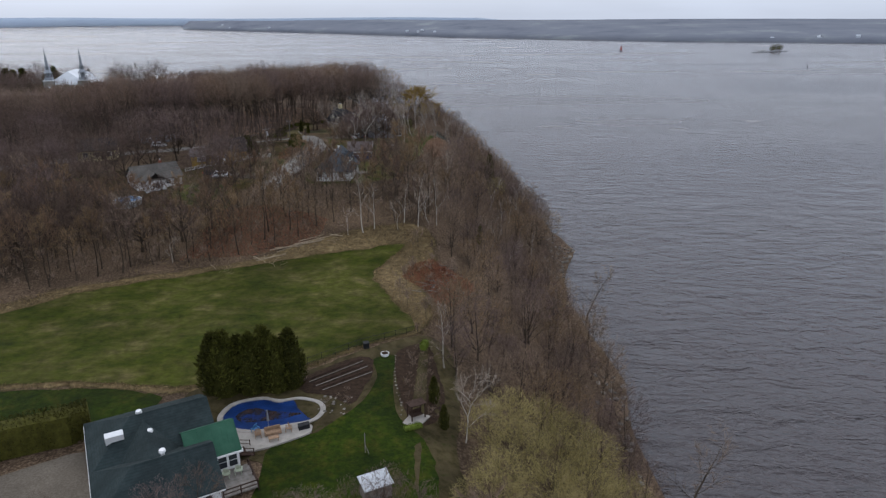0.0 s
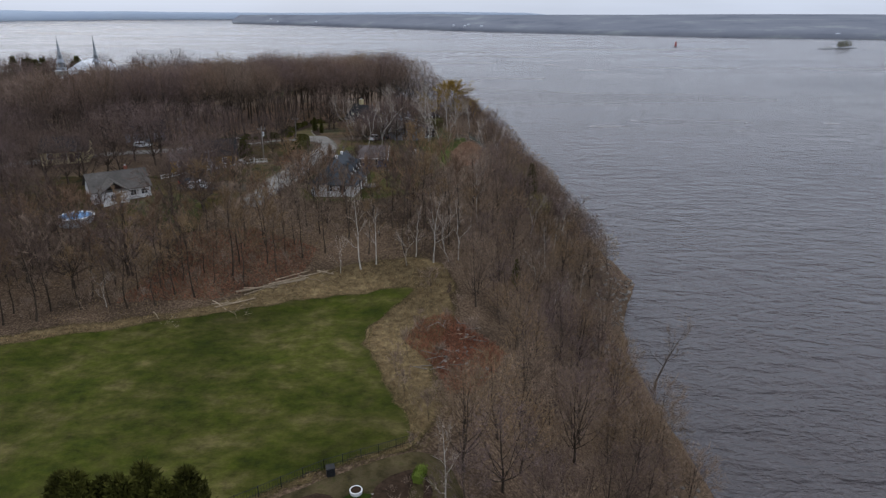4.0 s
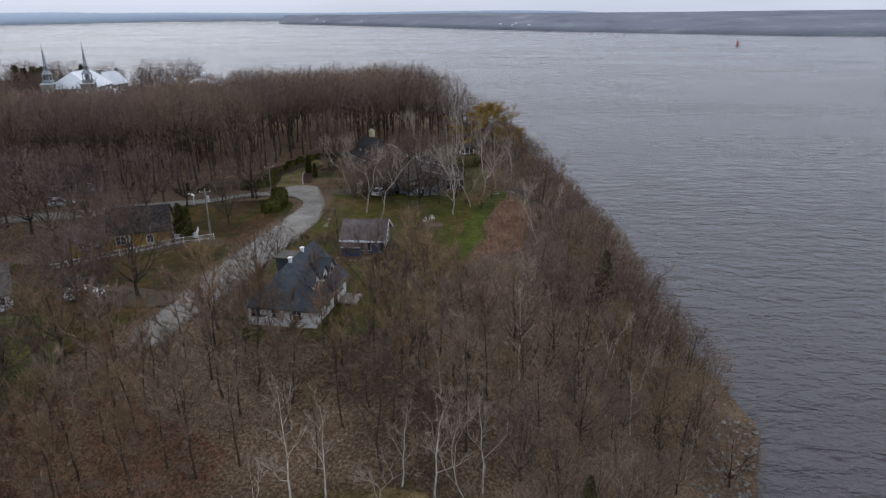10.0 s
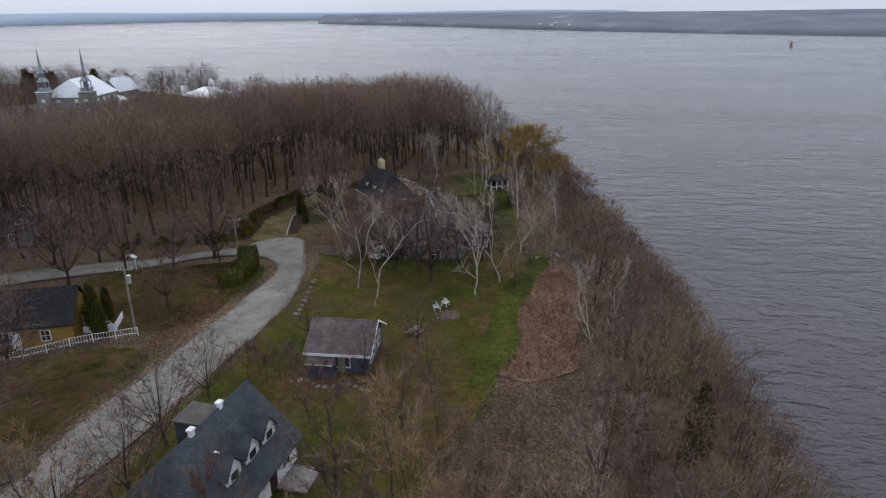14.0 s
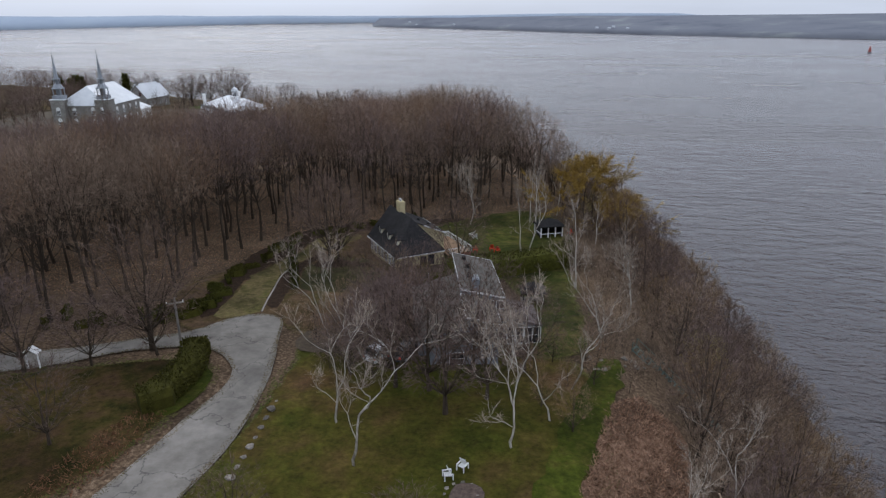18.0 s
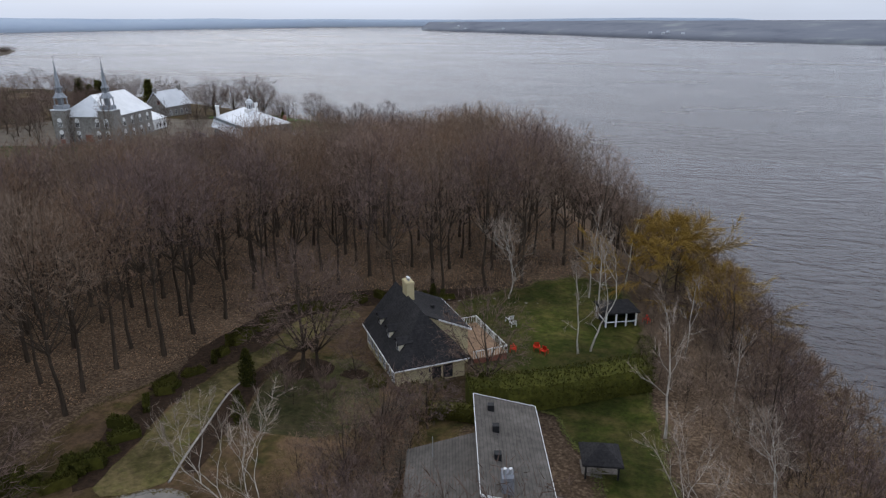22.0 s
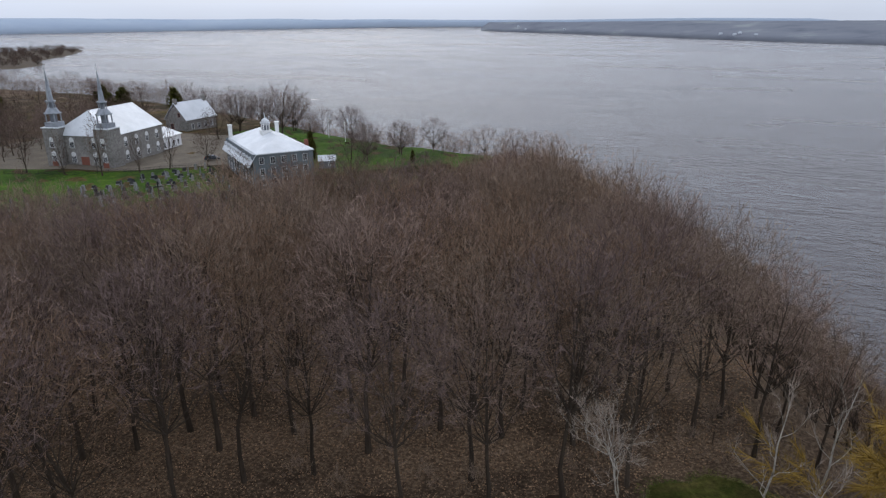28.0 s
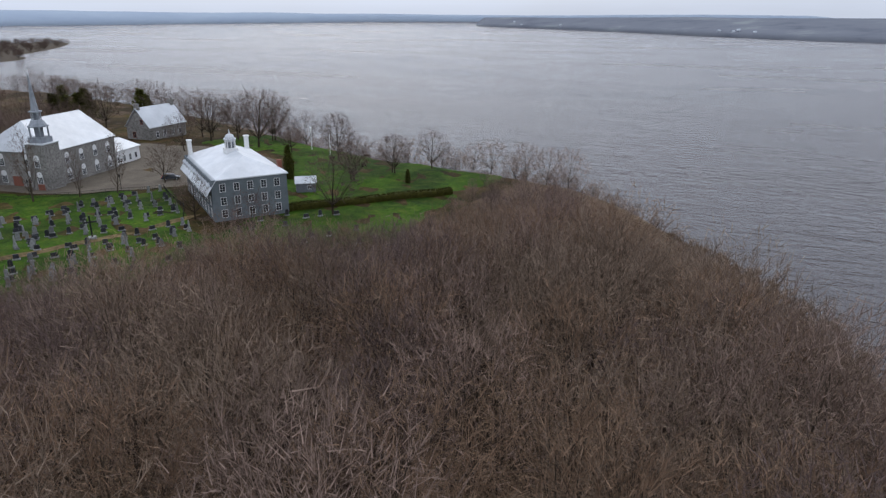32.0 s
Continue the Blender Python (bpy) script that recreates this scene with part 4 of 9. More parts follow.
class Kind:
    """A tree model: meshes for single trees, raw arrays for joined woods."""

    def __init__(self, geo, bark, twig):
        self.geo = [(np.array(g[0], float), g[1]) for g in geo]
        self.wood, self.crown = mesh_of("trunk", geo[0], bark), mesh_of("crown", geo[1], twig)

    def plant(self, name, x, y, scale, turn, label, category, group, sink=0.15):
        ob = thing(name, pose(x, y, ground_z(x, y) - sink, 0, 0, turn) @ Matrix.Scale(scale, 4), label, category, group)
        for nm, me in (("trunk", self.wood), ("crown", self.crown)):
            new(nm, me).parent = ob
        return ob


def woods(name, kinds, places, bark, twig, label, category):
    """One joined wood of many trees: a trunks part and a crowns part."""
    ob = thing(name, Matrix.Identity(4), label, category)
    ob["kind"] = "stuff"
    for g, mat, nm in ((0, bark, "trunks"), (1, twig, "crowns")):
        VV, FF, o = [], [], 0
        for x, y, z, sc, turn, k in places:
            v, f = kinds[k].geo[g]
            c, s = math.cos(turn), math.sin(turn)
            w = v * sc
            VV.append(np.column_stack([w[:, 0] * c - w[:, 1] * s + x, w[:, 0] * s + w[:, 1] * c + y, w[:, 2] + z]))
            FF += [tuple(int(i) + o for i in q) for q in f] if g == 0 else (np.asarray(f) + o).tolist()
            o += len(v)
        p = part(nm, (np.concatenate(VV).tolist(), FF), mat, ob)
        p["kind"] = "stuff"
    return ob


def scatter(poly_, gap, seed, tries=30, dmin=-1e9, dmax=1e9, clear=True, keep=0.0):
    """Random places in an outline, at least gap apart, off the cleared ground."""
    r = np.random.default_rng(seed)
    o = np.array(poly_, float)
    lo, hi = o.min(0), o.max(0)
    n = int((hi - lo).prod() / gap ** 2 * tries / 8)
    c = lo + r.random((n, 2)) * (hi - lo)
    ok = inside(o, c[:, 0], c[:, 1])
    d = shore_distance(c[:, 0], c[:, 1])
    ok &= (d > dmin) & (d < dmax)
    if clear:
        for q in CLEAR:
            ok &= ~inside(q, c[:, 0], c[:, 1])
    out, grid = [], {}
    for x, y in c[ok]:
        g = (int(x // gap), int(y // gap))
        if all((x - a) ** 2 + (y - b) ** 2 > gap * gap for i in (-1, 0, 1) for j in (-1, 0, 1) for a, b in grid.get((g[0] + i, g[1] + j), ())):
            grid.setdefault(g, []).append((x, y))
            out.append((x, y))
    return out


# ---- houses ----
def window(parent, m, w, h, cols=2, rows=2, frame_mat="white", arch=False, label=""):
    """A framed window on a wall: local x along the wall, y outwards, z up from the sill's middle."""
    t = 0.09
    bm = bmesh.new()
    ring = [[bm.verts.new((sx * (w / 2 + o), y, -o if sz < 0 else h + o)) for sx, sz in ((-1, -1), (1, -1), (1, 1), (-1, 1))] for o, y in ((t, 0.0), (t, 0.07), (0, 0.07), (0, 0.0))]
    for p in range(4):
        for k in range(4):
            bm.faces.new((ring[p][k], ring[p][(k + 1) % 4], ring[(p + 1) % 4][(k + 1) % 4], ring[(p + 1) % 4][k]))
    bmesh.ops.recalc_face_normals(bm, faces=bm.faces)
    if arch:
        bmesh.ops.create_cone(bm, cap_ends=True, segments=14, radius1=w / 2 + t, radius2=w / 2 + t, depth=0.07,
                              matrix=pose(0, 0.033, h + t, 90, 0, 0) @ Matrix.Diagonal((1, 1, 1, 1)))
    fr = part("window", bm, frame_mat, parent, label)
    fr.matrix_basis = m
    part("pane", boxes((-w / 2, w / 2, -0.02, 0.022, 0, h)), "glass", fr)
    for k in range(1, cols):
        x = -w / 2 + w * k / cols
        part("glazing_bar", boxes((x - 0.025, x + 0.025, 0.023, 0.05, 0, h)), frame_mat, fr)
    for k in range(1, rows):
        z = h * k / rows
        part("glazing_bar", boxes((-w / 2, w / 2, 0.0235, 0.048, z - 0.02, z + 0.02)), frame_mat, fr)
    return fr


def side_pose(L, W, side, u, z):
    """The pose on a wall of a house L x W: side is one of 'x', '-x', 'y', '-y', u metres along it from its middle."""
    return {"y": pose(-u, W / 2, z), "-y": pose(u, -W / 2, z, 0, 0, 180), "x": pose(L / 2, u, z, 0, 0, -90), "-x": pose(-L / 2, -u, z, 0, 0, 90)}[side]


def walls(parent, L, W, H, mat, gable=None, t=0.22, label=""):
    """Four walls; gable = rise of the ridge along x at each end (left, right), 0 where the roof is hipped."""
    gl, gr = gable or (0, 0)
    part("wall", boxes((-L / 2, L / 2, -W / 2, -W / 2 + t, -0.6, H)), mat, parent, label)
    part("wall", boxes((-L / 2, L / 2, W / 2 - t, W / 2, -0.6, H)), mat, parent, label)
    for x0, g in ((-L / 2, gl), (L / 2 - t, gr)):
        bm = bmesh.new()
        prof = [(-W / 2 + t, -0.6), (W / 2 - t, -0.6), (W / 2 - t, H)] + ([(0, H + g * (1 - 2 * t / W))] if g else []) + [(-W / 2 + t, H)]
        a = [bm.verts.new((x0, y, z)) for y, z in prof]
        b = [bm.verts.new((x0 + t, y, z)) for y, z in prof]
        bm.faces.new(a)
        bm.faces.new(b[::-1])
        for k in range(len(prof)):
            bm.faces.new((a[k], b[k], b[(k + 1) % len(prof)], a[(k + 1) % len(prof)]))
        part("wall", bm, mat, parent, label)


def roof(parent, L, W, H, rise, hip=(0, 0), over=0.4, mat="dark_roof", thick=0.16, name="roof", label="", cap=True):
    """A ridged roof along x; hip: how far the ridge stops short of each end."""
    bm = bmesh.new()
    l, w = L / 2 + over, W / 2 + over
    drop = rise * over / (W / 2)
    e = H - drop + 0.12
    top = H + rise + 0.12
    xl, xr = -l + (hip[0] + over if hip[0] else 0), l - (hip[1] + over if hip[1] else 0)
    pts = {"a": (-l, -w, e), "b": (l, -w, e), "c": (l, w, e), "d": (-l, w, e), "p": (xl, 0, top), "q": (xr, 0, top)}
    V = {k: bm.verts.new(v) for k, v in pts.items()}
    U = {k: bm.verts.new((v[0], v[1], v[2] - thick)) for k, v in pts.items()}
    loops = [("a", "b", "q", "p"), ("c", "d", "p", "q")] + [("d", "a", "p")] * bool(hip[0]) + [("b", "c", "q")] * bool(hip[1])
    for lp in loops:
        bm.faces.new([V[k] for k in lp])
        bm.faces.new([U[k] for k in reversed(lp)])
    rim = [("a", "b"), ("c", "d")] + ([("d", "a")] if hip[0] else [("d", "p"), ("p", "a")]) + ([("b", "c")] if hip[1] else [("b", "q"), ("q", "c")])
    for i, j in rim:
        bm.faces.new((V[i], V[j], U[j], U[i]))
    ob = part(name, bm, mat, parent, label)
    if cap and xr - xl > 0.5:
        bm = bmesh.new()
        poly(bm, [(xl + 0.02, -0.16, top - rise * 0.16 / (W / 2) + 0.035), (xr - 0.02, -0.16, top - rise * 0.16 / (W / 2) + 0.035), (xr - 0.02, 0, top + 0.05), (xl + 0.02, 0, top + 0.05)], 0.03)
        poly(bm, [(xl + 0.02, 0.16, top - rise * 0.16 / (W / 2) + 0.035), (xr - 0.02, 0.16, top - rise * 0.16 / (W / 2) + 0.035), (xr - 0.02, 0, top + 0.05), (xl + 0.02, 0, top + 0.05)], 0.03)
        part("ridge_cap", bm, mat, ob)
    return ob


def chimney(parent, x, y, z0, z1, w=0.7, d=0.7, mat="brick", pots=1):
    bm = boxes((x - w / 2, x + w / 2, y - d / 2, y + d / 2, z0, z1))
    box(bm, x - w / 2 - 0.06, x + w / 2 + 0.06, y - d / 2 - 0.06, y + d / 2 + 0.06, z1 - 0.25, z1 - 0.1)
    c = part("chimney", bm, mat, parent)
    for k in range(pots):
        px = x + (k - (pots - 1) / 2) * 0.42
        p = bmesh.new()
        beam(p, (px, y, z1), (px, y, z1 + 0.3), 0.13, 8)
        beam(p, (px, y, z1 + 0.3), (px, y, z1 + 0.36), 0.2, 8)
        part("flue", p, "steel", c)


def dormer(parent, m, w, h, depth, rise, wall_mat, roof_mat):
    """A small gabled dormer: local y points out of the roof, origin at the middle of its front foot."""
    bm = bmesh.new()
    prof = [(-w / 2, 0), (w / 2, 0), (w / 2, h), (0, h + rise), (-w / 2, h)]
    a = [bm.verts.new((x, 0, z)) for x, z in prof]
    b = [bm.verts.new((x, -depth, z)) for x, z in prof]
    bm.faces.new(a)
    bm.faces.new(b[::-1])
    for k in range(5):
        bm.faces.new((a[k], b[k], b[(k + 1) % 5], a[(k + 1) % 5]))
    d = part("dormer", bm, wall_mat, parent)
    d.matrix_basis = m
    bm = bmesh.new()
    o = 0.22
    zz = h + rise + 0.08
    for s in (-1, 1):
        e = (s * (w / 2 + o), h - rise * o / (w / 2) + 0.08)
        poly(bm, [(e[0], o, e[1]), (0, o, zz), (0, -depth, zz), (e[0], -depth, e[1])], 0.09)
    part("dormer_roof", bm, roof_mat, d)
    fr = boxes((-w * 0.3, w * 0.3, 0.0, 0.05, 0.12, h * 0.95))
    part("pane", boxes((-w * 0.24, w * 0.24, 0.02, 0.06, 0.2, h * 0.88)), "glass", d)
    part("window_frame", fr, "white", d)
    return d


def place(x, y, yaw, dz=0.0):
    return pose(x, y, ground_z(x, y) + dz, 0, 0, yaw)


# white cottage with the blue-grey roof, three joined river dormers and a flat-topped west dormer
hA = thing("white_cottage", pose(-26.2, 165.1, 28.35, 0, 0, 86.5), "white cottage with a blue-grey shingle roof, dormers and flues", "house")
LA, WA = 10.9, 8.5
walls(hA, LA, WA, 2.6, "white", (0, 4.1))
roof(hA, LA, WA, 2.6, 4.1, (3.7, 0), 0.5, "slate_roof")
for x in (-2.0, 0.55, 3.1):
    dormer(hA, pose(x, -3.3, 3.5, 0, 0, 180), 1.9, 0.95, 2.6, 1.15, "white", "slate_roof")
box_ = part("roof_box", boxes((-0.2, 2.3, 0.3, 2.6, 4.0, 6.4)), "slate_roof", hA, "flat-topped shingled dormer")
part("flat_roof", boxes((-0.35, 2.45, 0.15, 2.75, 6.4, 6.53), bevel=0.02), "grey_roof", box_)
for x in (-1.75, 1.9):
    bm = boxes((x - 0.2, x + 0.2, -0.2, 0.12, 6.0, 7.1))
    box(bm, x - 0.28, x + 0.28, -0.28, 0.2, 7.1, 7.25)
    part("flue", bm, "white", hA, "white capped flue")
for u in (-3.2, -0.6, 2.0):
    window(hA, side_pose(LA, WA, "-x", u, 0.85), 1.1, 1.15)
for u in (-4.0, -1.4, 3.6):
    window(hA, side_pose(LA, WA, "-y", u, 0.85), 1.1, 1.15)
window(hA, side_pose(LA, WA, "x", 0, 3.4), 1.0, 1.2)
part("door", boxes((1.0, 1.95, -WA / 2 - 0.09, -WA / 2 - 0.005, 0.1, 2.1)), "dark_wood", hA, "dark door to the terrace")
part("vent", boxes((-2.0, -1.4, -1.9, -1.5, 4.7, 5.35)), "steel", hA)
dk = thing("low_deck", hA.matrix_basis.copy(), "low grey wooden deck beside the cottage", "deck")
part("floor", boxes((1.6, 4.6, -6.9, -4.4, 0.05, 0.25)), "grey_wood", dk)
for x in (1.7, 4.4):
    part("post", boxes((x, x + 0.12, -6.8, -6.68, -0.6, 0.05)), "grey_wood", dk)

# dark blue garden house
sh = thing("garden_house", pose(-23.1, 187.7, 28.55, 0, 0, 4), "small dark blue cabin with a weathered brown shingle roof", "cabin")
walls(sh, 6.2, 6.6, 2.5, "blue", (1.9, 1.9))
roof(sh, 6.2, 6.6, 2.5, 1.9, (0, 0), 0.5, "brown_roof")
part("fascia", boxes((-3.6, 3.6, -3.86, -3.815, 2.0, 2.3)), "white", sh)
for s in (-1, 1):
    bm = bmesh.new()
    poly(bm, [(3.615, s * 3.85, 2.3), (3.665, s * 3.85, 2.3), (3.665, 0, 4.6), (3.615, 0, 4.6)], 0.25)
    part("rake_board", bm, "white", sh)
for u in (-2.0, -0.7, 0.7, 2.0):
    window(sh, side_pose(6.2, 6.6, "x", u, 0.7), 0.8, 1.5 + 0.6 * (1 - abs(u) / 2), 1, 2)
window(sh, side_pose(6.2, 6.6, "-y", 0.4, 0.6), 1.5, 1.5, 1, 1)
part("door", boxes((-0.1, 0.7, -3.37, -3.305, 0.0, 2.05)), "grey_wood", sh)
lean = part("lean_to", boxes((-3.1, -0.3, -4.5, -3.31, -0.3, 1.45)), "blue", sh)
bm = bmesh.new()
poly(bm, [(-3.2, -4.7, 1.5), (-0.2, -4.7, 1.5), (-0.2, -3.32, 2.0), (-3.2, -3.32, 2.0)], 0.08)
part("lean_to_roof", bm, "brown_roof", lean)
part("fascia", boxes((-3.2, -0.2, -4.76, -4.72, 1.38, 1.52)), "white", lean)

# grey house: a high single-pitch roof along its spine, a lower roof to the west, a glazed wing to the river
gh = thing("grey_house", pose(-21.7, 228.6, 28.0, 0, 0, 109.3), "grey clad house with split single-pitch grey shingle roofs", "house")


def slope_block(parent, x0, x1, y0, y1, h0, h1, wall_mat, roof_mat, fascia=True, over=0.3):
    """A block between x0 and x1 whose roof runs from height h0 at y0 to h1 at y1."""
    bm = bmesh.new()
    pr_ = [(y0, -0.6), (y1, -0.6), (y1, h1), (y0, h0)]
    a = [bm.verts.new((x0, y, z)) for y, z in pr_]
    b = [bm.verts.new((x1, y, z)) for y, z in pr_]
    bm.faces.new(a)
    bm.faces.new(b[::-1])
    for k in range(4):
        bm.faces.new((a[k], b[k], b[(k + 1) % 4], a[(k + 1) % 4]))
    part("wall", bm, wall_mat, parent)
    g = (h1 - h0) / (y1 - y0)
    yy0, yy1 = (y0 - over, y1 + over)
    bm = bmesh.new()
    poly(bm, [(x0 - over, yy0, h0 - g * over + 0.15), (x1 + over, yy0, h0 - g * over + 0.15), (x1 + over, yy1, h1 + g * over + 0.15), (x0 - over, yy1, h1 + g * over + 0.15)], 0.14)
    rf = part("roof", bm, roof_mat, parent)
    if fascia:
        bm = bmesh.new()
        for y, h in ((yy0 - 0.045, h0 - g * over), (yy1 + 0.005, h1 + g * over)):
            box(bm, x0 - over, x1 + over, y, y + 0.04, h - 0.06, h + 0.17)
        for x in (x0 - over - 0.045, x1 + over + 0.005):
            poly(bm, [(x, yy0, h0 - g * over + 0.17), (x + 0.04, yy0, h0 - g * over + 0.17), (x + 0.04, yy1, h1 + g * over + 0.17), (x, yy1, h1 + g * over + 0.17)], 0.22)
        part("fascia", bm, "white", rf)
    return rf


rf = slope_block(gh, -2.6, 9.0, -4.5, 0.0, 5.0, 6.1, "grey_clad", "grey_roof")
for x, y in ((7.4, -1.0), (4.6, -1.2), (1.2, -1.1)):
    part("roof_vent", boxes((x - 0.25, x + 0.25, y - 0.25, y + 0.25, 5.8, 6.5)), "black", gh)
slope_block(gh, -8.6, -2.95, -3.2, 0.0, 4.5, 5.4, "grey_clad", "grey_roof")
slope_block(gh, -8.2, 6.4, 0.32, 5.4, 4.2, 2.7, "grey_clad", "grey_roof", False)
slope_block(gh, -10.2, -8.65, -3.0, 4.2, 3.6, 2.9, "grey_clad", "grey_roof", False)
bm = boxes((-2.4, -1.3, -1.9, -1.1, 4.6, 7.1))
part("chimney", bm, "grey_clad", gh)
for y in (-1.7, -1.3):
    part("flue", beam(bmesh.new(), (-1.85, y, 7.1), (-1.85, y, 7.5), 0.13, 8), "steel", gh)
slope_block(gh, -5.4, -0.2, -8.4, -4.83, 2.6, 3.7, "grey_clad", "brown_roof", False, 0.25)
for u in (-1.45, -0.5, 0.5, 1.45):
    w_ = window(gh, pose(-5.4, -6.6 + u, 0.5, 0, 0, 90), 0.8, 1.9, 1, 2)
for x in (-4.3, -3.2, -2.1, -1.0):
    window(gh, pose(x, -8.4, 0.5, 0, 0, 180), 0.8, 1.8, 1, 2)
window(gh, pose(-4.4, 5.4, 0.9), 1.0, 1.2)
window(gh, pose(-0.6, 5.4, 0.9), 0.9, 1.2)
window(gh, pose(-8.6, -1.7, 3.0, 0, 0, 90), 1.2, 1.0)
window(gh, pose(-2.6, -4.3, 3.6, 0, 0, 90), 0.8, 0.9, 1, 1)
window(gh, pose(-10.2, 1.4, 0.8, 0, 0, 90), 1.4, 1.3)
part("antenna", beam(bmesh.new(), (4.9, 3.6, 3.0), (4.9, 3.6, 5.2), 0.03, 5), "steel", gh)

# open pavilion on the river side of the grey house
pv = thing("pavilion", place(-14.7, 239.8, 14), "small open pavilion with a dark hipped roof", "pavilion")
for x in (-1.5, 1.5):
    for y in (-1.4, 1.4):
        part("post", boxes((x - 0.08, x + 0.08, y - 0.08, y + 0.08, -0.2, 2.2)), "black", pv)
roof(pv, 3.0, 2.8, 2.1, 1.0, (1.4, 1.4), 0.4, "dark_roof")
part("floor", boxes((-1.7, 1.7, -1.6, 1.6, -0.25, 0.12)), "grey_wood", pv)
for y in (-1.4, 1.4):
    part("rail", boxes((-1.5, 1.5, y - 0.04, y + 0.04, 0.85, 0.95)), "grey_wood", pv)
pv.scale = (0.88, 0.88, 0.9)

M["cream"] = material("cream_paint", [(0.6, 0.56, 0.42), (0.68, 0.63, 0.48)], 1, 4, 0.7)
# pale yellow house: steep roof along the north-west, hipped to the lane, a wide wing over the terrace
yh = thing("yellow_house", pose(-37.4, 254.3, 26.3, 0, 0, 131), "pale yellow house with a steep charcoal roof and dormers", "house")
LY, WY = 11.7, 7.7
walls(yh, LY, WY, 3.1, "yellow", (0, 4.3))
roof(yh, LY, WY, 3.1, 4.3, (3.0, 0), 0.4, "dark_roof")
chimney(yh, 2.3, -0.3, 6.0, 9.1, 1.5, 0.9, "yellow", 2)
for x in (-4.1, -0.7, 2.9):
    dormer(yh, pose(x, 3.1, 3.98), 1.0, 1.05, 1.5, 0.4, "cream", "dark_roof")
rf = slope_block(yh, -2.9, 5.8, -5.5, -0.8, 4.5, 6.68, "yellow", "dark_roof", False, 0.3)
bm = bmesh.new()
poly(bm, [(-3.25, -5.8, 4.53), (-3.21, -5.8, 4.53), (-3.21, -1.9, 6.34), (-3.25, -1.9, 6.34)], 0.2)
box(bm, -3.2, 6.1, -5.85, -5.81, 4.28, 4.5)
part("fascia", bm, "white", rf)
for x, y in ((0.6, -2.6), (-0.6, -3.8)):
    part("roof_vent", boxes((x - 0.18, x + 0.18, y - 0.18, y + 0.18, 5.2, 6.68 + 0.464 * (y + 0.8) + 0.5)), "black", yh)
part("gutter", boxes((-6.2, 6.2, 4.26, 4.34, 2.6, 2.72)), "white", yh)
part("gutter", boxes((-6.36, -6.28, -4.2, 4.2, 2.6, 2.72)), "white", yh)
for x in (-4.6, -3.0, -1.4, 0.2, 1.8, 3.4, 5.0):
    window(yh, pose(x, WY / 2, 0.75), 0.85, 1.6, 2, 3)
part("door", boxes((-5.92, -5.855, -1.1, -0.1, 0.05, 2.15)), "black", yh, "black glazed front door")
window(yh, pose(-5.85, -1.9, 0.75, 0, 0, 90), 0.9, 1.4, 2, 2, "black")
part("lantern", boxes((-6.05, -5.86, 0.15, 0.3, 1.8, 2.1)), "black", yh)
deck = thing("terrace_deck", yh.matrix_basis.copy(), "raised wooden deck with white railings behind the yellow house", "deck")
for k in range(16):
    part("board", boxes((-3.5 + k * 0.55, -2.98 + k * 0.55, -10.2, -5.95, 0.72, 0.8)), "wood", deck)
part("skirt", boxes((-3.5, 5.2, -10.18, -10.1, -0.5, 0.7), (-3.48, -3.4, -10.1, -6.0, -0.5, 0.7), (5.1, 5.18, -10.1, -6.0, -0.5, 0.7)), "brick", deck)
for x0, x1, y0, y1 in ((-3.5, 5.2, -10.2, -10.2), (-3.5, -3.5, -10.2, -6.0), (5.2, 5.2, -10.2, -6.0)):
    bm = bmesh.new()
    nn = int(max(abs(x1 - x0), abs(y1 - y0)) / 0.3)
    for k in range(nn + 1):
        x, y = x0 + (x1 - x0) * k / nn, y0 + (y1 - y0) * k / nn
        r_ = 0.06 if k % 6 == 0 else 0.02
        box(bm, x - r_, x + r_, y - r_, y + r_, 0.8, 1.75 if k % 6 == 0 else 1.65)
    box(bm, x0 - 0.05, x1 + 0.05, y0 - 0.05, y1 + 0.05, 1.65, 1.72)
    part("railing", bm, "white", deck)

# screened summer house on the lawn
gz = thing("summer_house", place(-16.6, 273.6, 27), "white-framed screened summer house with a dark roof", "gazebo")
for x in (-2, -0.67, 0.67, 2):
    for y in (-1.7, 1.7):
        part("post", boxes((x - 0.09, x + 0.09, y - 0.09, y + 0.09, -0.3, 2.3)), "white", gz)
for y in (-1.7, 1.7):
    part("rail", boxes((-2, 2, y - 0.05, y + 0.05, 0.75, 0.87), (-2, 2, y - 0.06, y + 0.06, 2.15, 2.3)), "white", gz)
for x in (-2, 2):
    part("rail", boxes((x - 0.05, x + 0.05, -1.6, 1.6, 0.75, 0.87), (x - 0.06, x + 0.06, -1.6, 1.6, 2.15, 2.3)), "white", gz)
part("screen", boxes((-1.95, 1.95, 1.5, 1.54, 0, 2.2), (-1.95, -1.91, -1.5, 1.5, 0, 2.2), (1.91, 1.95, -1.5, 1.5, 0, 2.2)), "black", gz)
part("floor", boxes((-2.1, 2.1, -1.8, 1.8, -0.35, 0.08)), "grey_wood", gz)
roof(gz, 4.2, 3.6, 2.25, 0.8, (1.8, 1.8), 0.3, "dark_roof")

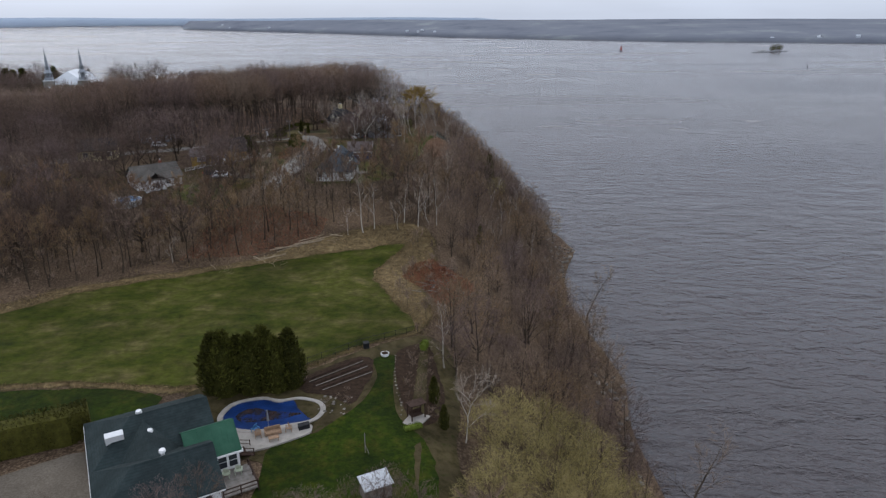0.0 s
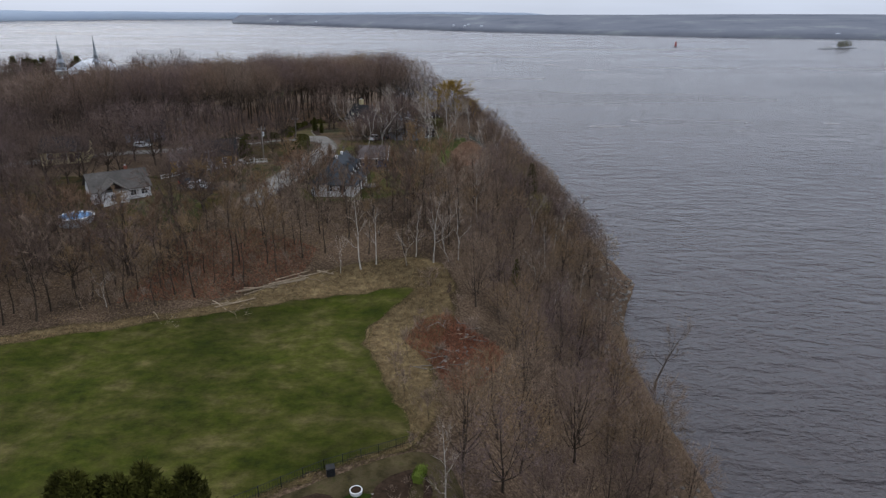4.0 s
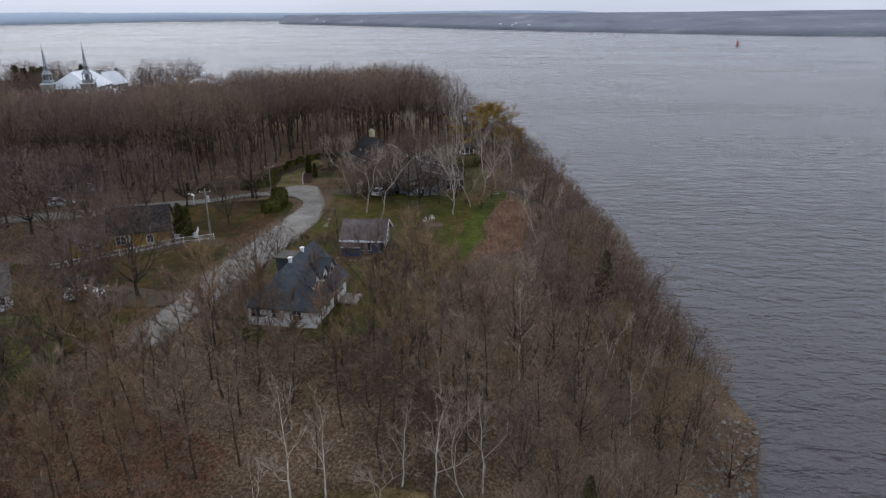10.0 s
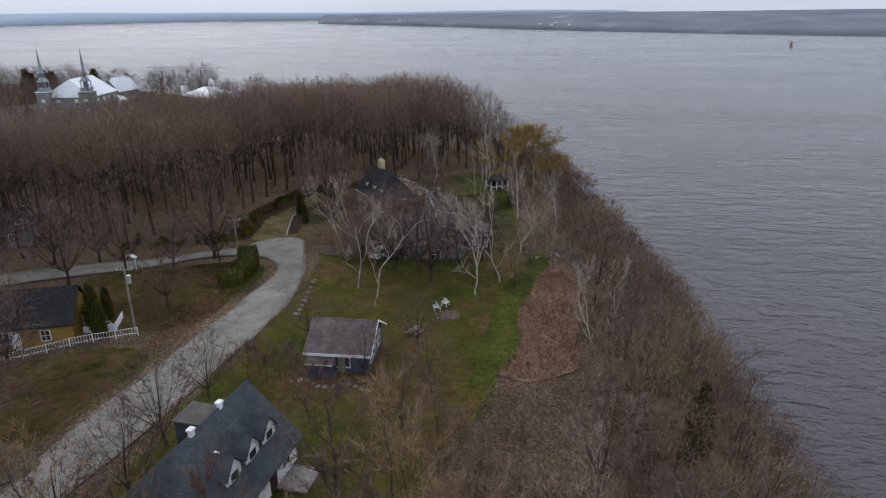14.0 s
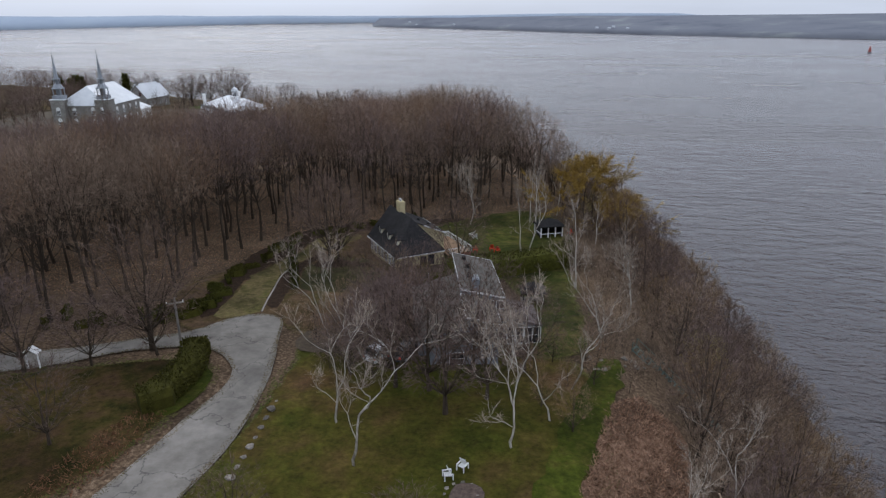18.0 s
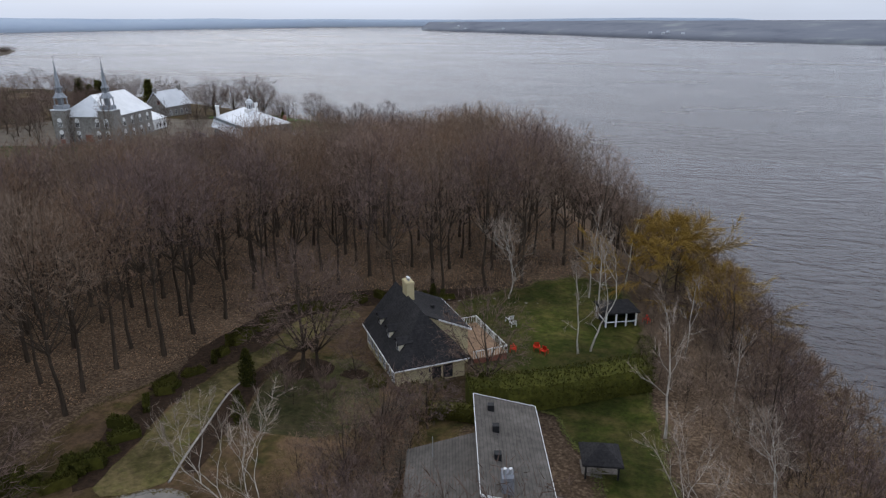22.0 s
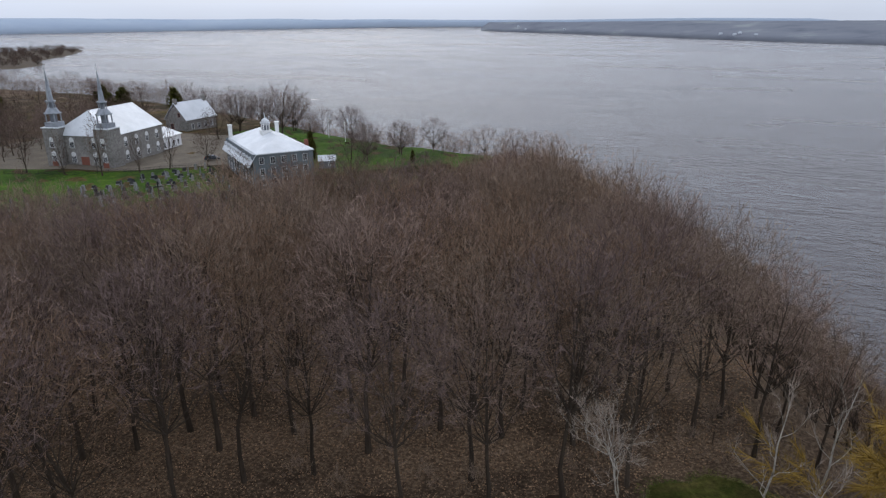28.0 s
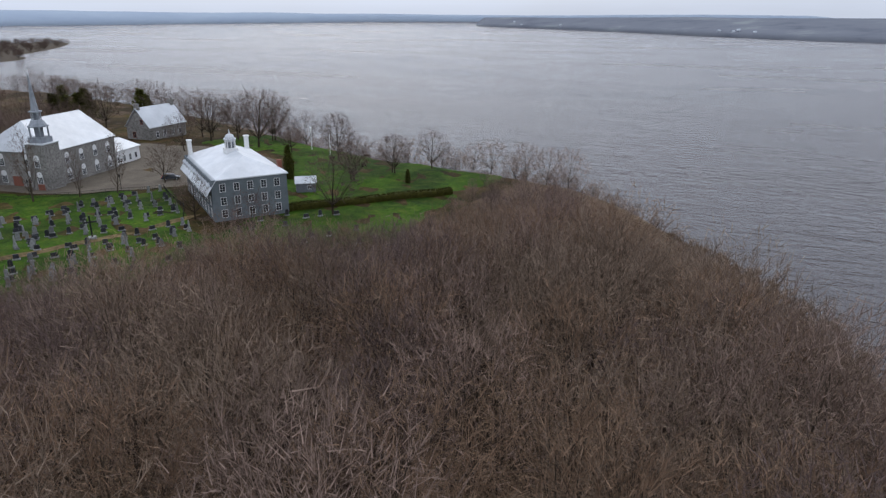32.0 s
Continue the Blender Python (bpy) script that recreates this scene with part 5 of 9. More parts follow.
# house by the pool
h1 = thing("pool_side_house", pose(-30, 62, 19.4, 0, 0, 30), "white house with green-grey shingle roofs and a green steel sunroom roof", "house")
for nm, cx, cy, L, W, rise, hip in (("a", -1.05, 3.05, 11.9, 9.9, 2.3, (4.2, 0)), ("b", -1.65, -6.1, 10.7, 8.4, 2.2, (3.4, 0))):
    bd = part("wing", boxes((cx - L / 2, cx + L / 2, cy - W / 2, cy + W / 2, -0.6, 2.8)), "white", h1)
    r1 = roof(h1, L, W, 2.8, rise, hip, 0.45, "green_roof")
    r1.location = (cx, cy, 0)
    bm = bmesh.new()
    v = [bm.verts.new((cx + L / 2 - 0.1, cy + y, z)) for y, z in ((-W / 2, 2.78), (W / 2, 2.78), (0, 2.78 + rise * 0.97))]
    w2 = [bm.verts.new((q.co.x + 0.09, q.co.y, q.co.z)) for q in v]
    bm.faces.new(v)
    bm.faces.new(w2[::-1])
    for k in range(3):
        bm.faces.new((v[k], v[(k + 1) % 3], w2[(k + 1) % 3], w2[k]))
    part("gable", bm, "white", h1)
link = roof(h1, 7.5, 6.0, 2.8, 1.9, (0, 0), 0.2, "green_roof")
link.matrix_basis = pose(-1.6, -1.6, 0, 0, 0, 90)
sun_room = part("sunroom", boxes((3.2, 6.8, -4.9, -0.6, -0.6, 2.5)), "white", h1)
bm = bmesh.new()
poly(bm, [(1.6, -5.25, 2.55), (7.1, -5.25, 2.55), (7.1, -2.0, 4.6), (1.6, -2.0, 4.6)], 0.1)
poly(bm, [(1.6, 0.6, 3.1), (7.1, 0.6, 3.1), (7.1, -2.0, 4.6), (1.6, -2.0, 4.6)], 0.1)
part("steel_roof", bm, "green_metal", sun_room, "green ribbed steel roof")
for k in range(12):
    x = 1.7 + k * 0.48
    part("rib", poly(bmesh.new(), [(x, -5.25, 2.59), (x + 0.04, -5.25, 2.59), (x + 0.04, -2.0, 4.64), (x, -2.0, 4.64)], 0.03), "green_metal", sun_room)
part("fascia", boxes((1.6, 7.15, -5.34, -5.27, 2.36, 2.58), (7.12, 7.18, -5.3, 0.6, 2.4, 2.6)), "white", sun_room)
for x in (3.9, 5.0, 6.1):
    window(sun_room, pose(x, -4.9, 0.7, 0, 0, 180), 0.85, 1.5, 1, 2)
for y in (-4.0, -2.8):
    window(sun_room, pose(6.8, y, 0.7, 0, 0, -90), 0.9, 1.4, 1, 2)
sk = boxes((-0.9, 0.9, -0.35, 0.35, -0.3, 1.0), bevel=0.03)
sky_light = part("skylight", sk, "white", h1, "white raised skylight box")
sky_light.matrix_basis = pose(-4.6, 1.0, 4.15, 22, 0, 0)
for x, y, z in ((-1.8, 3.8, 4.75), (-1.2, 0.2, 4.2), (-0.6, -5.0, 4.75)):
    bm = bmesh.new()
    beam(bm, (x, y, z - 0.3), (x, y, z + 0.25), 0.2, 10)
    beam(bm, (x, y, z + 0.25), (x, y, z + 0.5), 0.36, 10, 0.3)
    part("roof_vent", bm, "white", h1)
part("gutter", boxes((-7.5, -7.42, -1.9, 8.0, 2.5, 2.62), (-7.5, -7.42, -10.4, -1.95, 2.5, 2.62), (-7.4, 4.1, -10.85, -10.77, 2.45, 2.57)), "white", h1)
for y in (5.5, -4.0, -7.5):
    window(h1, pose(-7.0, y, 0.9, 0, 0, 90), 1.1, 1.2)
for x in (-4.0, -0.5, 2.2):
    window(h1, pose(x, -10.3, 0.9, 0, 0, 180), 1.2, 1.2)
st = thing("garden_steps", pose(-30, 62, 19.4, 0, 0, 30), "dark stained wooden steps and railing down to the patio", "steps")
for k in range(5):
    part("tread", boxes((7.0 + k * 0.32, 7.34 + k * 0.32, -3.4, -1.6, 0.55 - k * 0.13, 0.62 - k * 0.13)), "dark_wood", st)
for y in (-3.4, -1.6):
    bm = boxes((7.0, 7.1, y - 0.05, y + 0.05, -0.4, 1.6), (8.6, 8.7, y - 0.05, y + 0.05, -0.4, 1.0))
    beam(bm, (7.05, y, 1.55), (8.65, y, 0.95), 0.05)
    beam(bm, (7.05, y, 1.0), (8.65, y, 0.5), 0.04)
    part("railing", bm, "dark_wood", st)
pd = thing("porch_deck", pose(-30, 62, 19.4, 0, 0, 30), "grey porch deck with a dark wooden rail", "deck")
part("floor", boxes((3.9, 7.6, -9.3, -5.0, 0.3, 0.45)), "grey_wood", pd)
bm = boxes((7.5, 7.6, -9.3, -5.2, 1.2, 1.3), (7.5, 7.6, -9.3, -5.2, 0.75, 0.82), (4.0, 7.6, -9.35, -9.25, 1.2, 1.3), (4.0, 7.6, -9.35, -9.25, 0.75, 0.82))
for x, y in ((7.55, -5.2), (7.55, -7.2), (7.55, -9.3), (5.8, -9.3), (4.05, -9.3)):
    box(bm, x - 0.06, x + 0.06, y - 0.06, y + 0.06, -0.4, 1.32)
part("railing", bm, "dark_wood", pd)

# ochre house west of the lane, with its low wing, picket fence and white deck
oh = thing("ochre_house", pose(-60.5, 186.8, 28.2, 0, 0, 23), "ochre yellow clad house with a dark gabled roof", "house")
walls(oh, 9.0, 6.8, 2.9, "ochre", (3.0, 3.0))
roof(oh, 9.0, 6.8, 2.9, 3.0, (0, 0), 0.35, "dark_roof")
window(oh, side_pose(9, 6.8, "-y", -2.4, 0.9), 1.9, 1.3, 3, 2)
window(oh, side_pose(9, 6.8, "-y", 1.6, 0.9), 0.9, 1.2)
part("door", boxes((-1.9, -1.0, -3.47, -3.405, 0.05, 2.1)), "white", oh)
window(oh, side_pose(9, 6.8, "x", 0.8, 0.9), 1.0, 1.2)
wing = part("wing", boxes((-10.2, -4.52, -4.2, 1.2, -0.6, 2.4)), "ochre", oh)
r2 = roof(oh, 5.6, 5.4, 2.4, 1.5, (0, 0), 0.3, "brown_roof")
r2.location = (-7.5, -1.5, 0)
window(oh, pose(-7.6, -4.2, 0.9, 0, 0, 180), 2.0, 1.1, 4, 1)
wd = thing("white_deck", pose(-54.6, 189.6, 28.3, 0, 0, 23), "white-painted deck with a solid rail", "deck")
part("floor", boxes((-1.6, 1.9, -1.8, 1.8, 0.2, 0.4)), "white", wd)
part("railing", boxes((-1.6, 1.9, -1.84, -1.76, 0.4, 1.2), (1.84, 1.92, -1.75, 1.75, 0.4, 1.2)), "white", wd)


def picket_fence(name, pts, h, mat, label, gap=2.2, rails=2, picket=0.0, post=0.06):
    ob = thing(name, Matrix.Identity(4), label, "fence")
    for a, b in zip(pts[:-1], pts[1:]):
        n = max(1, round(math.dist(a, b) / gap))
        for k in range(n + 1):
            x, y = a[0] + (b[0] - a[0]) * k / n, a[1] + (b[1] - a[1]) * k / n
            z = ground_z(x, y)
            part("post", beam(bmesh.new(), (x, y, z - 0.3), (x, y, z + h), post, 6), mat, ob)
            if k < n:
                x2, y2 = a[0] + (b[0] - a[0]) * (k + 1) / n, a[1] + (b[1] - a[1]) * (k + 1) / n
                z2 = ground_z(x2, y2)
                for r in range(rails):
                    f = h * (0.92 - 0.6 * r / max(1, rails - 1))
                    part("rail", beam(bmesh.new(), (x, y, z + f), (x2, y2, z2 + f), 0.03, 4), mat, ob)
                if picket:
                    m = int(gap / picket)
                    for j in range(1, m):
                        u = j / m
                        bm = beam(bmesh.new(), (x + (x2 - x) * u, y + (y2 - y) * u, z + (z2 - z) * u + 0.05), (x + (x2 - x) * u, y + (y2 - y) * u, z + (z2 - z) * u + h * 0.95), 0.012 if post < 0.05 else 0.025, 4)
                        part("picket", bm, mat, ob)
    return ob


picket_fence("picket_fence", [(-69, 175.5), (-58.5, 181.5), (-49, 188.3)], 1.1, "white", "white picket fence in front of the ochre house", 2.4, 2, 0.3)
picket_fence("garden_fence", [(-20.5, 82.6), (-11.8, 89.3), (-3.6, 94.2)], 1.3, "black", "black wire garden fence with slim posts", 2.0, 2, 0.25, 0.04)

# pale house with a grey roof further west
wh = thing("west_house", pose(-72.0, 163.0, 26.6, 0, 0, 40) @ Matrix.Scale(0.86, 4), "white clad house with a grey shingle roof and gable", "house")
walls(wh, 12.5, 9.5, 2.8, "white", (3.2, 3.2))
roof(wh, 12.5, 9.5, 2.8, 3.2, (0, 0), 0.5, "grey_roof")
fg = roof(wh, 5.5, 6.0, 2.8, 2.3, (0, 0), 0.4, "grey_roof", name="porch_roof")
fg.matrix_basis = pose(-2.0, -5.4, 0, 0, 0, 90)
part("porch", boxes((-4.8, 0.8, -7.6, -4.76, -0.6, 2.8)), "white", wh)
for u in (-4.6, 2.4, 4.8):
    window(wh, side_pose(12.5, 9.5, "-y", u, 0.9), 1.2, 1.2)
window(wh, pose(-2.0, -7.6, 0.8, 0, 0, 180), 1.8, 1.4, 3, 2)
window(wh, side_pose(12.5, 9.5, "x", 0, 0.9), 1.2, 1.2)
chimney(wh, 2.5, 1.0, 4.6, 6.8, 0.7, 0.7, "brick", 1)
for x, y, yaw, wl_, rf_ in ((-98, 188, 20, "yellow", "dark_roof"), (-118, 158, -10, "white", "grey_roof"), (-92, 214, 30, "grey_clad", "dark_roof"), (-140, 190, 15, "white", "slate_roof")):
    o = thing("far_house", place(x, y, yaw), "pale clad bungalow half hidden behind bare trees", "house", "houses west of the lane")
    walls(o, 10, 7.5, 2.8, wl_, (2.6, 2.6))
    roof(o, 10, 7.5, 2.8, 2.6, (0, 0), 0.4, rf_)
    for u in (-3, 0, 3):
        window(o, side_pose(10, 7.5, "-y", u, 0.9), 1.1, 1.2)
    part("door", boxes((1.0, 1.9, -3.82, -3.755, 0, 2.05)), "dark_wood", o)
bp1 = thing("round_pool", place(-73.0, 149.5, 0), "above-ground pool under a pale blue cover", "pool")
part("pool_wall", beam(bmesh.new(), (0, 0, -0.3), (0, 0, 1.2), 3.1, 28), "steel", bp1)
part("pool_rim", beam(bmesh.new(), (0, 0, 1.2), (0, 0, 1.28), 3.22, 28), "white", bp1)
M["pale_cover"] = material("pale_blue_cover", [(0.06, 0.17, 0.33), (0.1, 0.24, 0.42)], 0.8, 4, 0.5)
part("pool_cover", beam(bmesh.new(), (0, 0, 1.2), (0, 0, 1.31), 3.0, 28, 2.6), "pale_cover", bp1)

# old presbytery: mansard slope with a row of little dormers on the long front, low tin hip above, lantern and corner chimneys
pr = thing("presbytery", pose(-143.6, 375.4, 24.7, 0, 0, 144), "long blue-grey presbytery with a pale tin roof, dormers and a lantern", "building")
PL, PW = 30.0, 15.6
walls(pr, PL, PW, 8.5, "blue_clap")
part("upper_roof", poly(bmesh.new(), [(-PL / 2 - 0.3, -PW / 2 - 0.3, 8.6), (PL / 2 + 0.3, -PW / 2 - 0.3, 8.6), (PL / 2 + 0.3, PW / 2 - 1.0, 8.6), (-PL / 2 - 0.3, PW / 2 - 1.0, 8.6)], 0.25), "tin", pr)
r3 = roof(pr, PL - 0.1, PW - 1.3, 8.6, 3.0, (6.5, 6.5), 0.3, "tin")
r3.location = (0, -0.65, 0)
bm = bmesh.new()
poly(bm, [(-PL / 2 - 0.3, PW / 2 + 1.2, 5.4), (PL / 2 + 0.3, PW / 2 + 1.2, 5.4), (PL / 2 + 0.3, PW / 2 - 1.0, 8.6), (-PL / 2 - 0.3, PW / 2 - 1.0, 8.6)], 0.16)
part("mansard", bm, "tin", pr)
for k in range(10):
    d_ = dormer(pr, pose(-PL / 2 + 1.8 + k * 2.93, PW / 2 + 0.45, 6.3), 1.0, 1.0, 1.2, 0.45, "white", "tin")
for k in range(9):
    x = -PL / 2 + 2.0 + k * 3.25
    for z in (0.6, 3.1):
        window(pr, pose(x, PW / 2, z), 1.0, 1.7, 2, 3)
for k in range(5):
    y = -5.6 + k * 2.8
    for z in (0.6, 3.2, 6.0):
        window(pr, pose(-PL / 2, y, z, 0, 0, 90), 1.05, 1.55, 2, 3)
        if z > 3:
            window(pr, pose(PL / 2, y, z, 0, 0, -90), 1.05, 1.55, 2, 3)
lt = bmesh.new()
box(lt, -1.4, 1.4, -1.4, 1.4, 10.30, 12.10, 0.05)
lan = part("lantern", lt, "white", pr, "white timber lantern with a domed tin cap")
for a in range(8):
    w_ = a * math.pi / 4
    part("column", beam(bmesh.new(), (math.cos(w_) * 1.05, math.sin(w_) * 1.05, 12.10), (math.cos(w_) * 1.05, math.sin(w_) * 1.05, 13.90), 0.12, 6), "white", lan)
part("louvre", beam(bmesh.new(), (0, 0, 12.10), (0, 0, 13.90), 0.85, 8), "grey_clad", lan)
bm = bmesh.new()
beam(bm, (0, 0, 13.90), (0, 0, 14.15), 1.4, 10)
bmesh.ops.create_uvsphere(bm, u_segments=12, v_segments=8, radius=1.1, matrix=pose(0, 0, 14.15))
beam(bm, (0, 0, 15.20), (0, 0, 16.20), 0.16, 6, 0.03)
part("dome", bm, "tin", lan)
for x, y in ((PL / 2 - 0.6, PW / 2 - 1.4), (PL / 2 - 0.6, -PW / 2 + 0.8)):
    bm = boxes((x - 0.55, x + 0.55, y - 0.45, y + 0.45, 8.5, 11.90), (x - 0.7, x + 0.7, y - 0.6, y + 0.6, 11.90, 12.15))
    part("chimney", bm, "white", pr)
part("brick_chimney", boxes((-9.0, -8.0, -PW / 2 - 0.9, -PW / 2 - 0.02, -0.5, 10.10)), "brick", pr)
ht = thing("garden_hut", place(-134.5, 390, 35), "small grey hut with a pale tin roof", "shed")
walls(ht, 4.6, 3.6, 2.4, "grey_clad", (1.1, 1.1))
roof(ht, 4.6, 3.6, 2.4, 1.1, (0, 0), 0.3, "tin")
window(ht, side_pose(4.6, 3.6, "-y", 0.8, 0.9), 0.7, 0.7)
part("door", boxes((-2.37, -2.305, -0.5, 0.4, 0, 1.95)), "white", ht)

# church
ch = thing("church", pose(-204.2, 375.7, 23.9, 0, 0, 104), "grey stone church with a pale tin roof and twin slender spires", "church")
CL, CW = 25.0, 19.0
walls(ch, CL, CW, 9.6, "stone", (0, 6.4))
roof(ch, CL, CW, 9.6, 6.4, (4.5, 0), 0.4, "tin")
for s in (-1, 1):
    for k in range(4):
        x = -6.2 + k * 5.2
        for z in (1.6, 5.6):
            window(ch, pose(x, s * CW / 2, z, 0, 0, 0 if s > 0 else 180), 1.3, 2.0, 3, 4, arch=True)
    y = s * 8.3
    tw = part("tower", boxes((-14.7, -9.7, y - 2.5, y + 2.5, -0.6, 11.6)), "stone", ch)
    part("cornice", boxes((-14.9, -9.5, y - 2.7, y + 2.7, 11.6, 11.9), bevel=0.05), "tin", tw)
    part("drum", boxes((-14, -10.4, y - 1.8, y + 1.8, 11.9, 13.2)), "spire_grey", tw)
    for ax in range(4):
        aa = math.pi / 4 + ax * math.pi / 2
        px, py = -12.2 + 1.9 * math.cos(aa), y + 1.9 * math.sin(aa)
        part("column", beam(bmesh.new(), (px, py, 13.2), (px, py, 15.6), 0.2, 6), "spire_grey", tw)
    part("belfry_core", beam(bmesh.new(), (-12.2, y, 13.2), (-12.2, y, 15.6), 0.95, 8), "grey_clad", tw)
    bm = bmesh.new()
    beam(bm, (-12.2, y, 15.6), (-12.2, y, 15.9), 2.3, 8)
    beam(bm, (-12.2, y, 15.9), (-12.2, y, 17.2), 2.0, 8, 1.25)
    part("lower_cap", bm, "spire_grey", tw)
    for ax in range(6):
        aa = ax * math.pi / 3
        part("column", beam(bmesh.new(), (-12.2 + 1.0 * math.cos(aa), y + 1.0 * math.sin(aa), 17.2), (-12.2 + 1.0 * math.cos(aa), y + 1.0 * math.sin(aa), 19.0), 0.13, 5), "spire_grey", tw)
    part("lantern_core", beam(bmesh.new(), (-12.2, y, 17.2), (-12.2, y, 19.0), 0.6, 6), "grey_clad", tw)
    bm = bmesh.new()
    beam(bm, (-12.2, y, 19.0), (-12.2, y, 19.3), 1.45, 8)
    beam(bm, (-12.2, y, 19.3), (-12.2, y, 27.6), 0.85, 8, 0.07)
    part("spire", bm, "spire_grey", tw)
    bm = bmesh.new()
    beam(bm, (-12.2, y, 27.5), (-12.2, y, 29.5), 0.06, 5)
    beam(bm, (-12.2, y - 0.55, 28.8), (-12.2, y + 0.55, 28.8), 0.05, 5)
    bmesh.ops.create_uvsphere(bm, u_segments=8, v_segments=6, radius=0.22, matrix=pose(-12.2, y, 27.7))
    part("finial", bm, "steel", tw)
    for z in (1.4, 6.2):
        window(tw, pose(-14.7, y, z + (0.8 if z < 2 else 0), 0, 0, 90), 1.3, 2.1, 3, 4, arch=True)
    part("door", boxes((-14.77, -14.705, y - 0.9, y + 0.9, -0.2, 2.1)), "brick", tw)
for y in (-3.6, 3.6):
    window(ch, pose(-CL / 2, y, 5.8, 0, 0, 90), 1.3, 2.2, 3, 4, arch=True)
    window(ch, pose(-CL / 2, y, 1.6, 0, 0, 90), 1.3, 2.2, 3, 4, arch=True)
part("door", boxes((-CL / 2 - 0.07, -CL / 2 - 0.005, -1.3, 1.3, -0.2, 3.2)), "brick", ch, "dark red portal doors")
vs_ = thing("vestry", ch.matrix_basis @ pose(19.0, -3.6, 0), "low white vestry behind the church", "building")
walls(vs_, 12, 9, 4.6, "white", (0, 0))
roof(vs_, 12, 9, 4.6, 2.4, (2.5, 2.5), 0.4, "tin")
for u in (-4, -1.3, 1.3, 4):
    window(vs_, side_pose(12, 9, "-y", u, 1.2), 0.9, 1.6)
sthouse = thing("stone_house", pose(-229, 434, 23.6, 0, 0, 92) @ Matrix.Scale(1.3, 4), "old rubble stone house with a steep pale roof and end chimneys", "house")
walls(sthouse, 13, 8, 4.0, "stone", (4.6, 4.6))
roof(sthouse, 13, 8, 4.0, 4.6, (0, 0), 0.3, "tin")
for x in (-6.0, 6.0):
    chimney(sthouse, x, 0, 7.5, 9.8, 1.0, 1.0, "stone", 0)
for u in (-4, -1.5, 1.5, 4):
    window(sthouse, side_pose(13, 8, "-y", u, 1.0), 0.9, 1.4)
window(sthouse, side_pose(13, 8, "-x", -1.5, 1.0), 0.9, 1.4, frame_mat="brick")
window(sthouse, side_pose(13, 8, "-x", 1.5, 4.6), 0.8, 1.1, frame_mat="brick")


# ---- planting ----
def leafy(r, n, points, outward, size):
    """Small blades on a body: points and their outward directions."""
    way = unit(outward + r.normal(size=(n, 3)) * 0.5)
    return slivers(r, points, way, r.uniform(0.7, 1.4, n) * size, r.uniform(0.35, 0.6, n) * size)


def conifer(seed, H, R, n=1500, kind="cedar", size=0.45):
    """Trunk and foliage of an evergreen: a dense column (cedar), or whorled tiers (pine)."""
    r = np.random.default_rng(seed)
    u = r.random(n) ** 0.8
    az = r.uniform(0, 2 * math.pi, n)
    lump = 1 + 0.16 * np.sin(az * 3 + seed) * np.sin(u * 9 + seed) + 0.1 * np.sin(az * 7 + u * 17)
    if kind == "cedar":
        prof = R * np.minimum(1, ((1.03 - u) * 1.9) ** 0.8) * (0.8 + 0.2 * np.minimum(1, u * 5)) * lump
        rad = prof * r.uniform(0.72, 1.0, n)
        z = H * (0.02 + 0.98 * u)
        out = np.stack([np.cos(az) * 0.7, np.sin(az) * 0.7, np.full(n, 0.9)], -1)
    else:
        tier = np.floor(u * 9) / 9
        prof = R * (1 - tier * 0.85) * (0.55 + 0.45 * np.sin(az * 2.5 + tier * 40) ** 2) * lump
        rad = prof * r.uniform(0.15, 1.0, n)
        z = H * (0.14 + 0.84 * tier) + rad * 0.12 + r.normal(size=n) * 0.03 * H
        out = np.stack([np.cos(az), np.sin(az), np.full(n, 0.25)], -1)
    p = np.stack([np.cos(az) * rad, np.sin(az) * rad, z], -1)
    fol = leafy(r, n, p, out, size)
    fol = (list(map(tuple, fol[0])), fol[1].tolist())
    if kind == "cedar":
        ks = np.linspace(0.03, 0.97, 8)
        core = tubes([([(0, 0, H * k) for k in ks], [0.78 * R * min(1, ((1.03 - k) * 1.8) ** 0.8) for k in ks])], 9)
        fol = join(fol, core)
    return tubes([([(0, 0, -0.2), (0, 0, H * 0.5), (0, 0, H * 0.95)], [0.02 * H, 0.014 * H, 0.004 * H])], 6), fol


